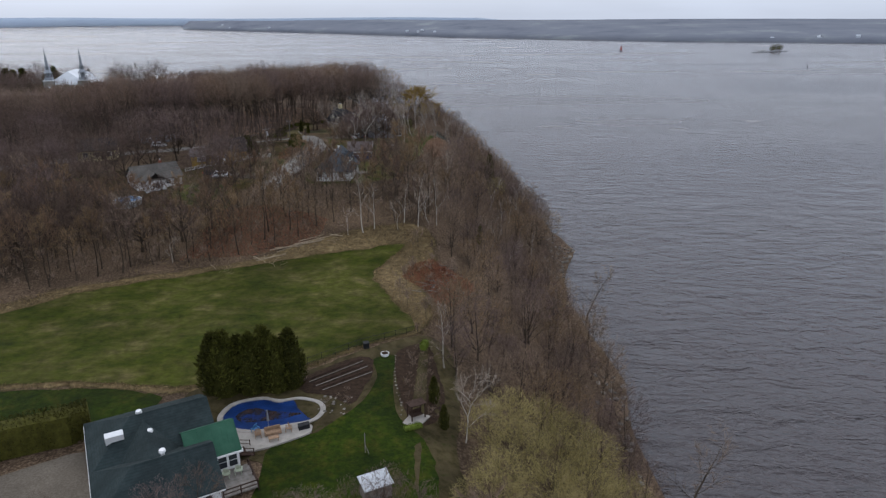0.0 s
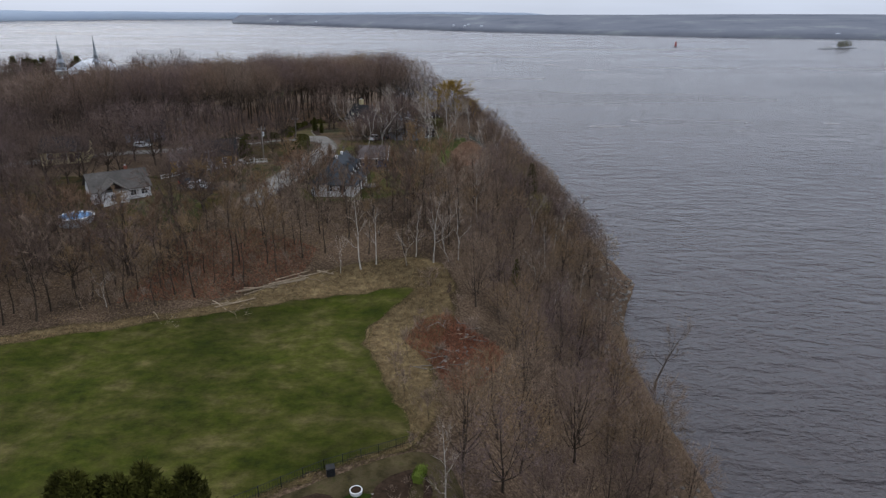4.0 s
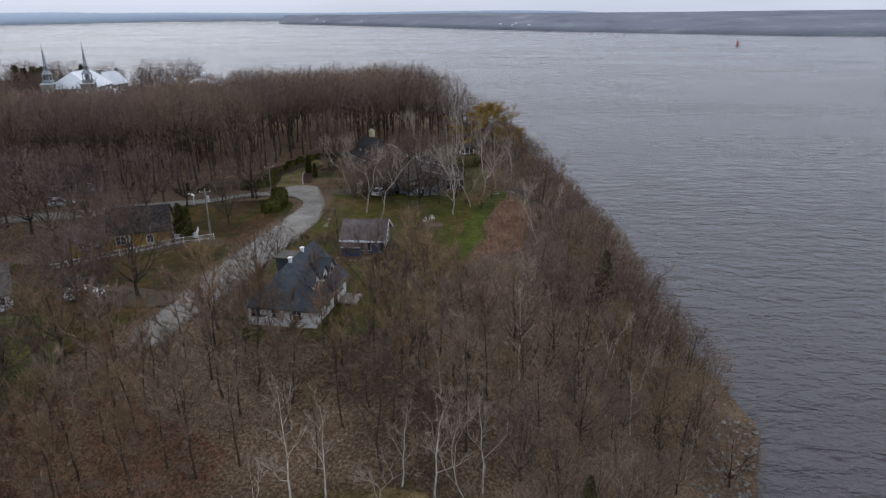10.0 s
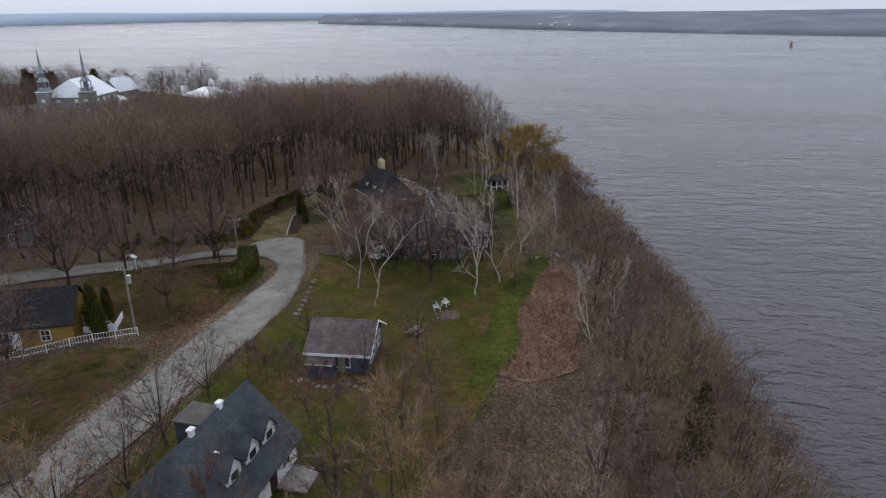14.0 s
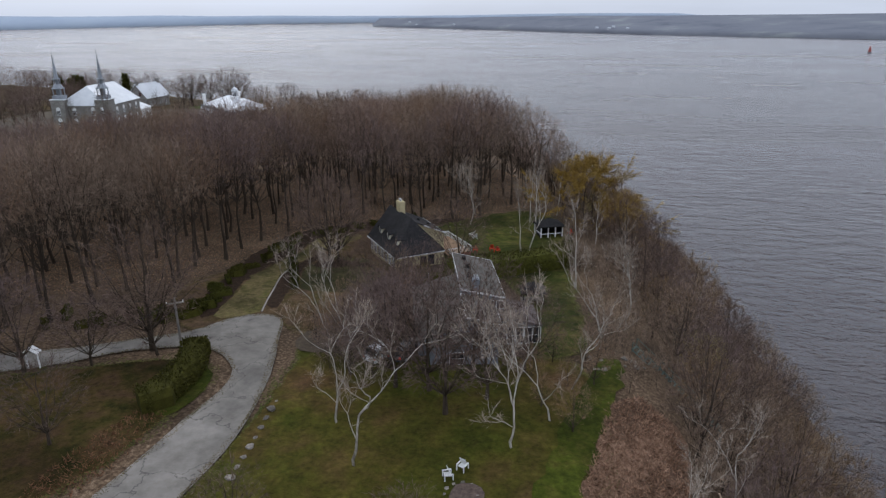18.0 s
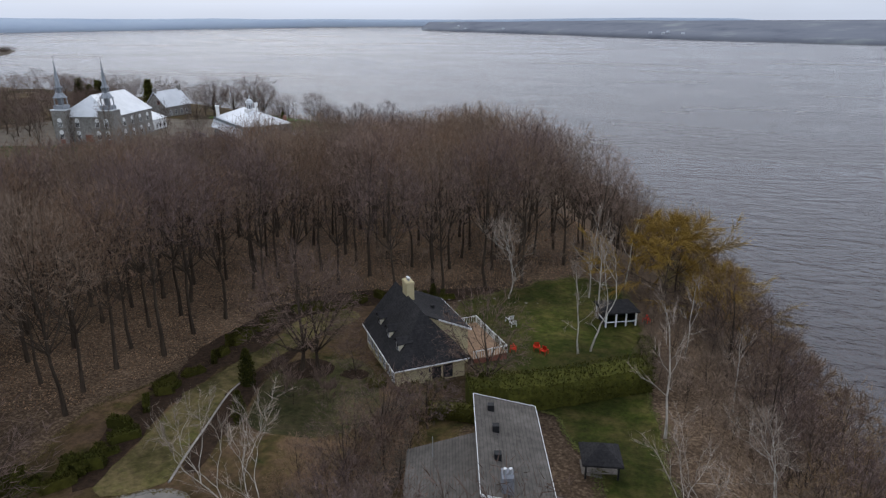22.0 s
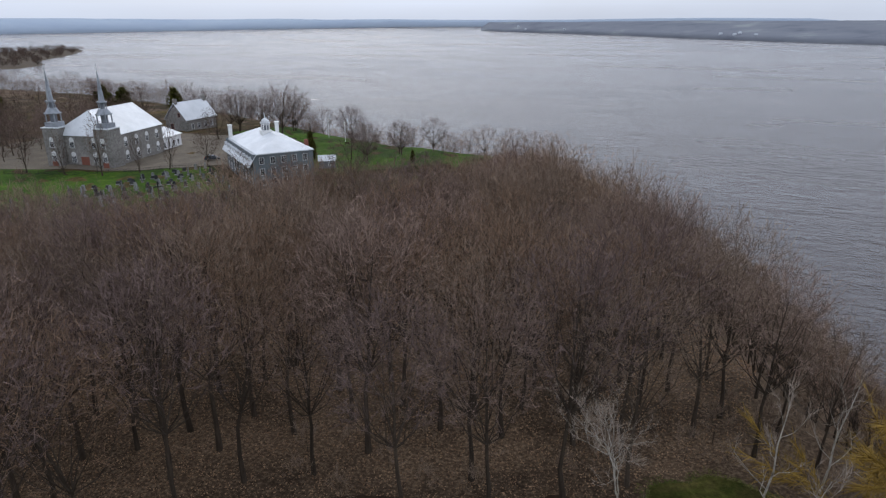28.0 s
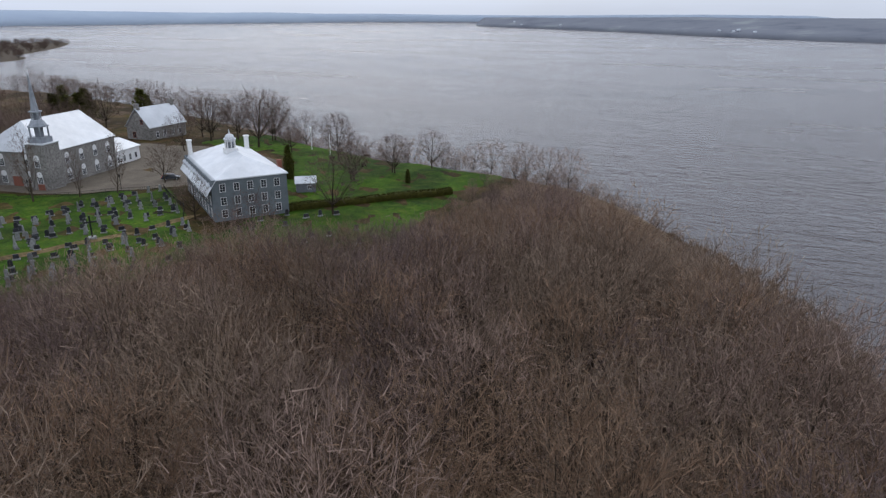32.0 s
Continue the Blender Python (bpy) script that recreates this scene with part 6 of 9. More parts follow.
def hedge(name, pts, w, h, label, seed=1, size=0.28, mat="hedge", density=26):
    """A clipped hedge along a line: a dense core with leaves all over it."""
    r = np.random.default_rng(seed)
    line = smooth_line(pts, 1.0, 0.0, closed=False)
    V, F = [], []
    z = height(line[:, 0], line[:, 1])
    d = np.gradient(line, axis=0)
    side = unit(np.stack([-d[:, 1], d[:, 0]], -1))
    wob = 1 + 0.13 * r.normal(size=len(line))
    ring = ((-1, -0.2), (-1.02, 0.6), (-0.8, 0.96), (0, 1.0), (0.8, 0.96), (1.02, 0.6), (1, -0.2))
    for k in range(len(line)):
        for s, t in ring:
            V.append((*(line[k] + side[k] * s * w / 2 * 0.92 * wob[k]), z[k] + t * h * 0.95 * (0.97 + 0.03 * wob[k])))
    m = len(ring)
    for k in range(len(line) - 1):
        F += [(k * m + j, k * m + j + 1, (k + 1) * m + j + 1, (k + 1) * m + j) for j in range(m - 1)]
    F += [tuple(range(m)), tuple(range((len(line) - 1) * m, len(line) * m))[::-1]]
    n = int(len(line) * (2 * h + w) * density)
    k = r.integers(0, len(line) - 1, n)
    u = r.random(n)[:, None]
    base = line[k] * (1 - u) + line[k + 1] * u
    q = r.uniform(-1, 1, n) * (h + w / 2) / (h + w / 2)
    per = r.uniform(-1, 1, n) * (h + w / 2)
    sx = np.sign(per) * np.where(np.abs(per) < w / 2, np.abs(per) / (w / 2), 1.0)
    sz = np.where(np.abs(per) < w / 2, 1.0, 1 - (np.abs(per) - w / 2) / h)
    p = np.column_stack([base + side[k] * (sx * w / 2 * 0.97)[:, None], z[k] + sz * h * 0.97])
    out = np.column_stack([side[k] * (sx * (sz < 1))[:, None], (sz >= 1) * 1.0 + 0.3])
    lv = leafy(r, n, p, out, size)
    ob = thing(name, Matrix.Identity(4), label, "hedge")
    part("body", ([tuple(map(float, v)) for v in V], F), mat, ob)
    part("foliage", (lv[0].tolist(), lv[1].tolist()), mat, ob)
    return tagged(ob, label, "shrub" if "shrub" in name else "hedge")


def tufts(name, outline, per_m2, hgt, width, mat, label, category, seed, dz=0.05, lay=0.5, skip=(), dmin=-1e9):
    """Loose upright blades over an area (dead grass, brush, dry leaves)."""
    r = np.random.default_rng(seed)
    o = np.array(outline, float)
    lo, hi = o.min(0), o.max(0)
    n = int((hi - lo).prod() * per_m2)
    c = lo + r.random((n, 2)) * (hi - lo)
    ok = inside(o, c[:, 0], c[:, 1])
    for q in skip:
        ok &= ~inside(q, c[:, 0], c[:, 1])
    if dmin > -1e8:
        ok &= shore_distance(c[:, 0], c[:, 1]) > dmin
    c = c[ok]
    n = len(c)
    p = np.column_stack([c, height(c[:, 0], c[:, 1]) + dz])
    way = unit(np.column_stack([r.normal(size=(n, 2)) * lay, np.ones(n)]))
    V, F = slivers(r, p, way, r.uniform(0.4, 1.2, n) * hgt, r.uniform(0.6, 1.4, n) * width)
    ob = part(name, (V.tolist(), F.tolist()), mat)
    return tagged(ob, label, category, kind="stuff")


M["tan_blade"] = island_vary(material("tan_grass_blades", [(0.0525, 0.0441, 0.0138), (0.105, 0.0735, 0.0327)], 0.3, 5, 0.9), 0.4)
M["fern_blade"] = island_vary(material("dead_fern_fronds", [(0.18, 0.1058, 0.066), (0.336, 0.207, 0.1375)], 0.5, 5, 0.9), 0.45)
M["red_blade"] = island_vary(material("cut_red_brush", [(0.15, 0.055, 0.03), (0.27, 0.12, 0.07)], 0.5, 5, 0.9), 0.4)
FOREST = [Kind(round_tree(10 + k, 16.5, 4.7, 0.38 + 0.04 * (k % 3), 20, 6, 24, r0=0.17, low=-0.3, up=0.4), "bark", ("twig", "mauve", "dusk_twig", "twig", "russet_twig")[k]) for k in range(5)]
SLOPE_TREE = [Kind(bare_tree(20 + k, 16.5, 4.6, 0.3 + 0.08 * (k % 2), 12, 5, 26, rise=0.8, r0=0.14, lean=0.06, twig=(0.5, 1.3), width=0.045, dome=0.4), "bark", ("twig", "olive_twig", "dark_twig", "russet_twig")[k]) for k in range(4)]
FOREST_LO = [Kind(round_tree(30 + k, 16.5, 5.2, 0.32, 16, 5, 19, (0.5, 1.25), 0.078, thin=True, up=0.4), "bark", "twig") for k in range(3)]
YARD = [Kind(round_tree(50 + k, 12.5, 5.6, 0.2, 17, 6, 20, (0.4, 1.2), 0.055, 0.2, low=-0.55, up=0.2), "bark", ("dark_twig", "dusk_twig", "dark_twig")[k]) for k in range(3)]
BANK = [Kind(round_tree(70 + k, 10.5, 3.7 - 0.3 * (k % 2), 0.14 + 0.06 * (k % 2), 14, 5, 20, (0.4, 1.1), 0.042, 0.13, lean=0.08, low=-0.55, up=0.35), "bark", ("dusk_twig", "twig_grey", "dark_twig", "olive_twig")[k]) for k in range(4)]
BANK_LO = [Kind(bare_tree(80 + k, 10.5, 4.4, 0.12, 8, 4, 18, rise=0.7, twig=(0.7, 1.5), width=0.1, thin=True, dome=0.4), "bark", "twig") for k in range(2)]
SHRUB = [Kind(bare_tree(90 + k, 3.4, 1.7, 0.08, 5, 4, 7, twig=(0.35, 0.9), stems=2, r0=0.03, rise=0.7, width=0.05, thin=True), "bark", "twig") for k in range(2)]
BIRCH = [Kind(forked_tree(110 + k, 13.5, 0.35 + 0.03 * (k % 2), 4, r0=0.13, lean=0.06 + 0.06 * (k % 2), twigs=12, width=0.03), "birch", "pale_twig") for k in range(5)] + [Kind(bare_tree(115 + k, 13.5, 2.7, 0.3, 9, 5, 9, rise=0.85, r0=0.12, lean=0.08, twig=(0.4, 1.1), width=0.032, wild=0.09), "birch", "pale_twig") for k in range(3)]
SLIM = [Kind(round_tree(120 + k, 17, 2.7, 0.12, 18, 6, 14, (0.4, 1.1), 0.05, 0.17, low=-0.7, up=0.7), "bark", "dark_twig") for k in range(2)]
YARD_LO = [Kind(round_tree(60 + k, 12.5, 5.6, 0.2, 13, 5, 16, (0.5, 1.3), 0.085, 0.16, thin=True, low=-0.55, up=0.2), "bark", ("dusk_twig", "dark_twig", "russet_twig")[k]) for k in range(3)]
POINT = [Kind(round_tree(130, 13, 7.0, 0.06, 10, 4, 13, (0.9, 2.0), 0.42, 0.3, thin=True, low=-0.6), "bark", "twig")]
WILLOW = Kind(bare_tree(140, 9.0, 6.2, 0.15, 16, 8, 60, rise=0.35, droop=0.25, twig=(0.5, 1.4), width=0.04, dome=0.35), "bark", "willow")


def cemetery_gap(x, y):
    """Metres from a place to the open cemetery lawn."""
    o = smooth_line(CEM, 3.0)
    return np.sqrt(((np.asarray((x, y)) - o) ** 2).sum(-1).min())


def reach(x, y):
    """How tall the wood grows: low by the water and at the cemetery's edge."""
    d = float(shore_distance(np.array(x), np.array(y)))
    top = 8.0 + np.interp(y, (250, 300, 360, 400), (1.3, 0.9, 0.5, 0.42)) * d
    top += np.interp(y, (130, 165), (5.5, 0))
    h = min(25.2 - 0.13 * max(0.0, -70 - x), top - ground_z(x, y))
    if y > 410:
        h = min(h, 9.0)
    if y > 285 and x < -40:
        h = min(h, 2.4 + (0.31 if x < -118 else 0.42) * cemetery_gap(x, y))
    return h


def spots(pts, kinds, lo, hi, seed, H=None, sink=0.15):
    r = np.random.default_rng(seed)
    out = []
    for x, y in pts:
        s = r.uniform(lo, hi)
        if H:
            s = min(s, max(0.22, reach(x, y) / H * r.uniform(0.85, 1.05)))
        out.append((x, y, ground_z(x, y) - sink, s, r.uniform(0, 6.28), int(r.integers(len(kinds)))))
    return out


def single(name, kinds, places, label, category, group):
    """Trees that stand as things of their own."""
    for x, y, z, s, turn, k in places:
        kinds[k].plant(name, x, y, s, math.degrees(turn), label, category, group)


SLOPE = [(-115, 106), (-80, 107), (-60, 117), (-38, 127), (-22, 139), (-2, 140.5), (2, 150), (-4, 160), (-12, 162), (-22, 157), (-33, 155), (-50, 144), (-115, 142)]
MAIN = [(-47, 269), (-37, 272), (-31, 283), (-22, 290), (-14, 288), (-2, 275), (30, 262), (40, 300), (0, 420), (-96, 520), (-97, 400), (-95, 352), (-124, 340), (-124, 326), (-134, 313),
        (-172, 298), (-240, 306), (-240, 215), (-95, 200), (-70, 214), (-60.5, 232), (-63, 246), (-63, 262), (-54, 271)]
slope_pts = scatter(SLOPE, 3.1, 21)


def off_view(p):
    """Keep the open gap in the trees below the white house west of the lane."""
    u = min(1.0, max(0.0, ((p[0] + 70) * 12 + (p[1] - 158) * -18) / 468))
    return math.dist(p, (-70 + 12 * u, 158 - 18 * u)) > 6.5


slope_pts = [p for p in slope_pts if off_view(p)]
main_pts = scatter(MAIN, 4.45, 22, dmin=20)
west_pts = scatter([(-240, 100), (-50, 128), (-48, 152), (-48, 215), (-95, 205), (-240, 220)], 5.6, 23)
west_pts = [p for p in west_pts if not any(math.dist(p, q) < 7 for q in ((-60.5, 187), (-66, 184), (-54, 190), (-50, 205), (-56, 202), (-72, 164), (-75, 160), (-68, 158), (-66, 152), (-72, 153), (-60, 158), (-78, 154), (-60, 178), (-52, 182), (-98, 188), (-118, 158), (-92, 214), (-140, 190), (-73, 149.5), (-55, 190)))]
bank_pts = scatter([(-30, 25), (60, 25), (60, 262), (0, 470), (-150, 560), (-160, 540), (-60, 440), (-20, 300), (-14, 150), (-8, 90)], 3.6, 24, dmin=2.0, dmax=30)
near = [p for p in main_pts if p[1] < 345 and p[0] > -105]
near.sort(key=lambda p: p[1] - 0.35 * p[0])
far = near[290:] + [p for p in main_pts if not (p[1] < 345 and p[0] > -105)]
near = near[:290]
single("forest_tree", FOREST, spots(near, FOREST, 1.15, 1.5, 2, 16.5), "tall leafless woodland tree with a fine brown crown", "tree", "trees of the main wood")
single("slope_tree", SLOPE_TREE, spots(slope_pts[:298], SLOPE_TREE, 0.55, 0.95, 1), "slender leafless tree on the wooded slope", "tree", "trees of the slope")
for k, tint in enumerate(("twig", "dusk_twig", "russet_twig", "mauve", "mauve")):
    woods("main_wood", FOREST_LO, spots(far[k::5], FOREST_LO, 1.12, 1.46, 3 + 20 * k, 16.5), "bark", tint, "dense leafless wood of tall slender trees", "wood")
west_pts = [p for p in west_pts if off_view(p)]
west_pts.sort(key=lambda p: -p[0])
single("garden_tree", YARD, spots(west_pts[:150], YARD, 0.85, 1.25, 4), "spreading leafless garden tree", "tree", "trees of the western gardens")
far_west = west_pts[150:]
single("village_tree", YARD_LO, spots(far_west[:200], YARD_LO, 0.85, 1.25, 6), "spreading leafless tree among the western houses", "tree", "trees among the western houses")
HEAP = np.array([(-9, 121), (-5.5, 125), (-1.5, 126), (4, 123), (9, 121), (7, 112), (4, 104), (-1, 99), (-4, 96), (-4, 108), (-7, 115)], float)
bank_pts = [p for p in bank_pts if not inside(HEAP, *p) and not (48 < p[1] < 80 and 2 < p[0] < 24) and not (164 < p[1] < 193 and float(shore_distance(*p)) < 7)]
bank_near = [p for p in bank_pts if 60 < p[1] < 285]
bank_far = [p for p in bank_pts if not 60 < p[1] < 285]
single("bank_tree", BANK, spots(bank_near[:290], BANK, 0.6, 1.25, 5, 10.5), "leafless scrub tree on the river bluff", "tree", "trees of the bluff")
woods("bank_wood", BANK_LO, spots(bank_near[290:] + bank_far, BANK_LO, 0.55, 1.25, 8, 10.5), "bark", "twig_grey", "leafless scrub wood along the shore", "wood")
bed = scatter([(-6, 86), (-5.2, 79), (-4, 73.4), (-1, 71), (0.2, 76), (-0.8, 84), (-2.4, 89)], 1.6, 47, clear=False) + scatter([(-14.5, 72), (-11.4, 72), (-10.8, 76), (-14, 77)], 1.5, 48, clear=False) + scatter([(-22, 79.5), (-19, 78.2), (-18, 80.5), (-20, 82)], 1.4, 49, clear=False)
woods("bed_shrubs", SHRUB, spots(bed, SHRUB, 0.25, 0.5, 16), "bark", "twig", "low bare shrubs in the garden beds", "shrubs")
shrub_pts = scatter(SLOPE, 3.4, 41) + scatter([(-12, 92), (20, 92), (30, 170), (24, 260), (-5, 260), (-4, 180), (-2, 150), (-6, 120)], 3.8, 42, dmin=5)
shrub_pts += scatter([(-8, 226), (-1, 222), (10, 236), (12, 258), (-2, 268), (-9, 260), (-7.5, 240)], 2.3, 52)
shrub_pts += scatter([(2, 176), (9, 176), (11, 200), (10, 222), (1, 219), (4, 206), (2, 190)], 2.2, 59)
shrub_pts += scatter([(-10, 140), (2, 142), (4, 172), (-8, 178), (-12, 164)], 2.8, 60)
shrub_pts += scatter([(-60, 268), (-44, 274), (-30, 286), (-14, 291), (0, 277), (28, 264), (22, 300), (-60, 302)], 3.6, 50)
woods("undergrowth", SHRUB, spots(shrub_pts, SHRUB, 0.5, 1.1, 9), "bark", "twig", "bare brown undergrowth", "shrubs")
edge_pts = scatter([(-128, 345), (-97, 354), (-96, 345), (-118, 318), (-134, 312), (-175, 298), (-200, 300), (-200, 285), (-130, 296), (-85, 340), (-90, 360)], 4.4, 43)
woods("cemetery_thicket", SHRUB, spots(edge_pts, SHRUB, 0.7, 1.3, 10), "bark", "bud", "olive brown thicket at the cemetery edge", "shrubs")
woods("north_shore_trees", YARD_LO, spots(scatter([(-200, 470), (-260, 560), (-420, 600), (-700, 600), (-700, 520), (-420, 510), (-330, 490), (-215, 455)], 13, 44, dmin=3, clear=False), YARD_LO, 0.8, 1.1, 11),
      "bark", "dark_twig", "bare trees along the far shore", "trees")
woods("village_trees", YARD_LO, spots(scatter([(-420, 300), (-235, 330), (-240, 420), (-300, 520), (-500, 560), (-800, 560), (-800, 300)], 23, 45), YARD_LO, 0.9, 1.25, 12), "bark", "dark_twig", "bare village trees behind the church", "trees")

woods("churchyard_trees", YARD_LO, spots(scatter([(-320, 335), (-228, 350), (-224, 398), (-232, 420), (-320, 420)], 8.5, 63, clear=False), YARD_LO, 0.7, 1.2, 18), "bark", "dark_twig", "bare dark trees beside the church", "trees")
shore_pts = scatter([(-90, 404), (-62, 440), (-70, 470), (-128, 480), (-192, 510), (-290, 545), (-290, 515), (-195, 466), (-120, 432), (-104, 420), (-99, 405)], 5.5, 46, dmin=4, dmax=34, clear=False)
woods("north_thicket", YARD_LO, spots(shore_pts, YARD_LO, 0.55, 0.95, 13), "bark", "mauve", "bare rounded reddish trees along the north shore", "trees")
verge_pts = [(-33.6 + (k % 3), 228 + 1.1 * k) for k in range(13)] + [(-40 - 1.1 * k, 240 + (k % 4)) for k in range(8)] + [(-33 + k * 1.2, 181 + (k % 3) * 0.6) for k in range(9)]
woods("verge_shrubs", SHRUB, spots(verge_pts, SHRUB, 0.6, 1.1, 14), "bark", "dark_twig", "bare brown garden shrubs", "shrubs")

thicket = scatter([(-33, 214), (-27, 213), (-25, 219), (-28.4, 226), (-33, 225)], 1.9, 53, clear=False)
woods("house_thicket", BANK, spots(thicket, BANK, 0.35, 0.6, 17), "bark", "twig", "dense bare bushes beside the grey house", "shrubs")

bushes = scatter([(-37, 219), (-30.5, 217), (-29.4, 232), (-30, 246), (-34, 247), (-37.5, 236)], 2.0, 64, clear=False) + scatter([(-13, 210), (-6, 209), (-5, 222), (-11, 224)], 3.0, 65, clear=False)
woods("garden_bushes", BANK, spots(bushes, BANK, 0.3, 0.52, 19), "bark", "russet_twig", "tall bare russet bushes by the drive", "shrubs")
lawn_edge = scatter([(-12.6, 256), (-5, 254), (-2, 268), (-4, 286), (-15, 287), (-13.4, 274)], 2.1, 66, clear=False)
woods("lawn_brush", BANK, spots(lawn_edge, BANK, 0.25, 0.5, 20), "bark", "twig", "bare brown brush at the lawn's edge", "shrubs")

# birches, one by one
for k, (x, y, s) in enumerate([(-19.8, 134.2, 0.45), (-16.7, 135.4, 1.0), (-14.4, 136.8, 0.75), (-9.3, 136.7, 0.62), (-8.1, 139.2, 0.66), (-5, 137.8, 0.85), (-2.6, 138.8, 0.6), (-1, 140.3, 0.82), (-6.1, 150.2, 0.5),
                               (-52.9, 123, 0.5), (1.8, 156.3, 0.85), (3.4, 193, 0.75), (3, 172, 0.6), (-23.7, 200.4, 1.2), (-27.6, 205.6, 1.0), (-34.5, 219.5, 0.95), (-32.6, 220.6, 0.9), (-11.6, 205.9, 1.02), (-7.6, 216.6, 0.9),
                               (-12.8, 215.2, 0.95), (-8.9, 210.4, 0.9), (-5.3, 226.6, 0.95), (-2.5, 236, 0.85), (-18.9, 273.6, 1.0), (-18.6, 263.5, 1.15), (-19.8, 262.4, 0.9), (-9.6, 247.6, 1.05), (-31.6, 276.2, 0.95),
                               (-21, 280.6, 1.05), (-16.5, 287.2, 0.95), (-32.4, 283.6, 0.9), (-8, 266, 0.8), (-3, 258, 0.75), (13, 172, 0.75), (16, 166, 0.7), (19, 178, 0.7), (12, 150, 0.7), (22, 190, 0.65),
                               (6, 205, 0.75), (10, 222, 0.7), (17, 212, 0.7), (20, 235, 0.7), (3.1, 68.7, 0.8), (0.6, 84.9, 0.78), (9, 262, 0.8), (16, 150, 0.6), (24, 168, 0.6)]):
    BIRCH[5 + k % 3 if (y < 170 or y > 240) and k % 3 else k % 5].plant("birch", x, y, s, k * 77.0, "slender white-barked leafless birch tree", "birch", "birches")
for x, y, s, k in [(-47.9, 247.4, 1.25, 0), (-46.5, 248.4, 1.1, 2), (-41.8, 248.4, 0.4, 1), (-27.4, 249.8, 0.95, 2), (-16.9, 166.8, 0.9, 2), (-9.6, 170.5, 0.6, 0), (-31, 224, 0.6, 1), (-33.2, 230, 0.62, 0), (-33, 236, 0.66, 2),
                   (-30.6, 241, 0.6, 1), (-17.8, 217.5, 1.1, 0), (-21, 213, 1.1, 1), (-18.4, 209.4, 1.1, 2), (-15.2, 212.6, 0.9, 1), (-24.4, 212.6, 1.0, 1), (-12.6, 219, 0.8, 2), (-26.5, 217, 0.85, 1), (-29.6, 213.6, 0.7, 1), (-10.1, 155, 0.9, 2), (-24.8, 220.4, 0.75, 0), (-33.8, 177.5, 0.6, 2), (-51.5, 212, 0.75, 0), (-57, 208.5, 0.7, 1), (-62.5, 178.5, 1.0, 2), (-58.5, 179.5, 0.9, 0), (-20, 184, 0.5, 1),
                   (-117, 375, 0.8, 1), (-131, 405, 0.6, 0), (-124, 416, 0.6, 2), (-160, 444, 0.75, 1), (-169, 430, 0.5, 0), (-141, 360, 0.55, 2), (-171, 381, 0.6, 0), (-148, 470, 0.8, 1), (-204.6, 434, 1.0, 2), (-199.6, 441.8, 0.95, 0), (-182.8, 432, 1.1, 1), (-187.7, 447, 0.9, 2), (-147.5, 425.1, 0.75, 1), (-211, 441.8, 0.85, 0), (-209.5, 454, 0.7, 1), (-203.9, 458.5, 0.85, 2), (-134.3, 412.3, 0.6, 1), (-117.8, 350.5, 0.62, 1), (-128.9, 403.3, 0.6, 0), (-167.6, 429.3, 0.6, 1), (-125.2, 416.8, 0.6, 1), (-117.8, 426.6, 0.65, 1), (-198.3, 415.4, 0.7, 0),
                   (-236, 446, 0.9, 1), (-226, 402, 0.8, 0), (-236, 396, 0.9, 2), (-246, 388, 0.8, 1), (-214, 440, 0.8, 1), (-188, 446, 0.8, 2), (-178, 452, 0.7, 0), (-262, 440, 1.0, 0), (-276, 430, 1.0, 1), (-256, 376, 0.9, 2), (-268, 366, 0.9, 0), (-232, 366, 0.7, 1), (-160, 470, 0.8, 0), (-138, 452, 0.7, 2), (-120, 440, 0.6, 1), (-112, 458, 0.8, 0), (-26, 50, 0.55, 1), (-14, 51, 0.4, 0), (-12, 50.5, 0.5, 1), (-8, 52.5, 0.45, 2), (-5.5, 55, 0.4, 0), (-23.5, 53.5, 0.5, 2), (-33.6, 170, 0.75, 0), (-32.6, 163.5, 0.7, 2), (-33.8, 158, 0.7, 0), (-29.5, 156.5, 0.65, 2), (-14, 176, 0.6, 2), (-12.5, 182, 0.55, 0), (-16, 191, 0.55, 2), (-29, 191, 0.5, 0), (-51, 160, 0.9, 0), (-50, 196, 0.7, 2), (-3, 48, 0.7, 2), (-38, 52, 0.35, 2)]:
    YARD[k].plant("garden_tree", x, y, s * (1.45 if y > 340 else 1.0), x * 37.0, "leafless garden tree with a rounded crown", "tree", "trees of the gardens")
for k, (x, y, s) in enumerate([(-184.5, 355.3, 0.8), (-178.8, 362.7, 0.52), (-174, 369.1, 0.66), (-196, 352.5, 0.6), (-208, 350, 0.65)]):
    SLIM[k % 2].plant("poplar", x, y, s * 1.35, k * 50.0, "narrow upright leafless tree before the church", "tree", "trees before the church")
for x, y, s in ((-10.6, 278.6, 1.65), (-4.6, 280.6, 1.3)):
    WILLOW.plant("willow", x, y, s, x * 40, "broad low willow with dull golden twigs", "willow", "willows")
BUD = Kind(round_tree(150, 8, 4.4, 0.08, 16, 6, 34, (0.35, 0.95), 0.038, 0.1, low=-0.3), "bark", "bud")
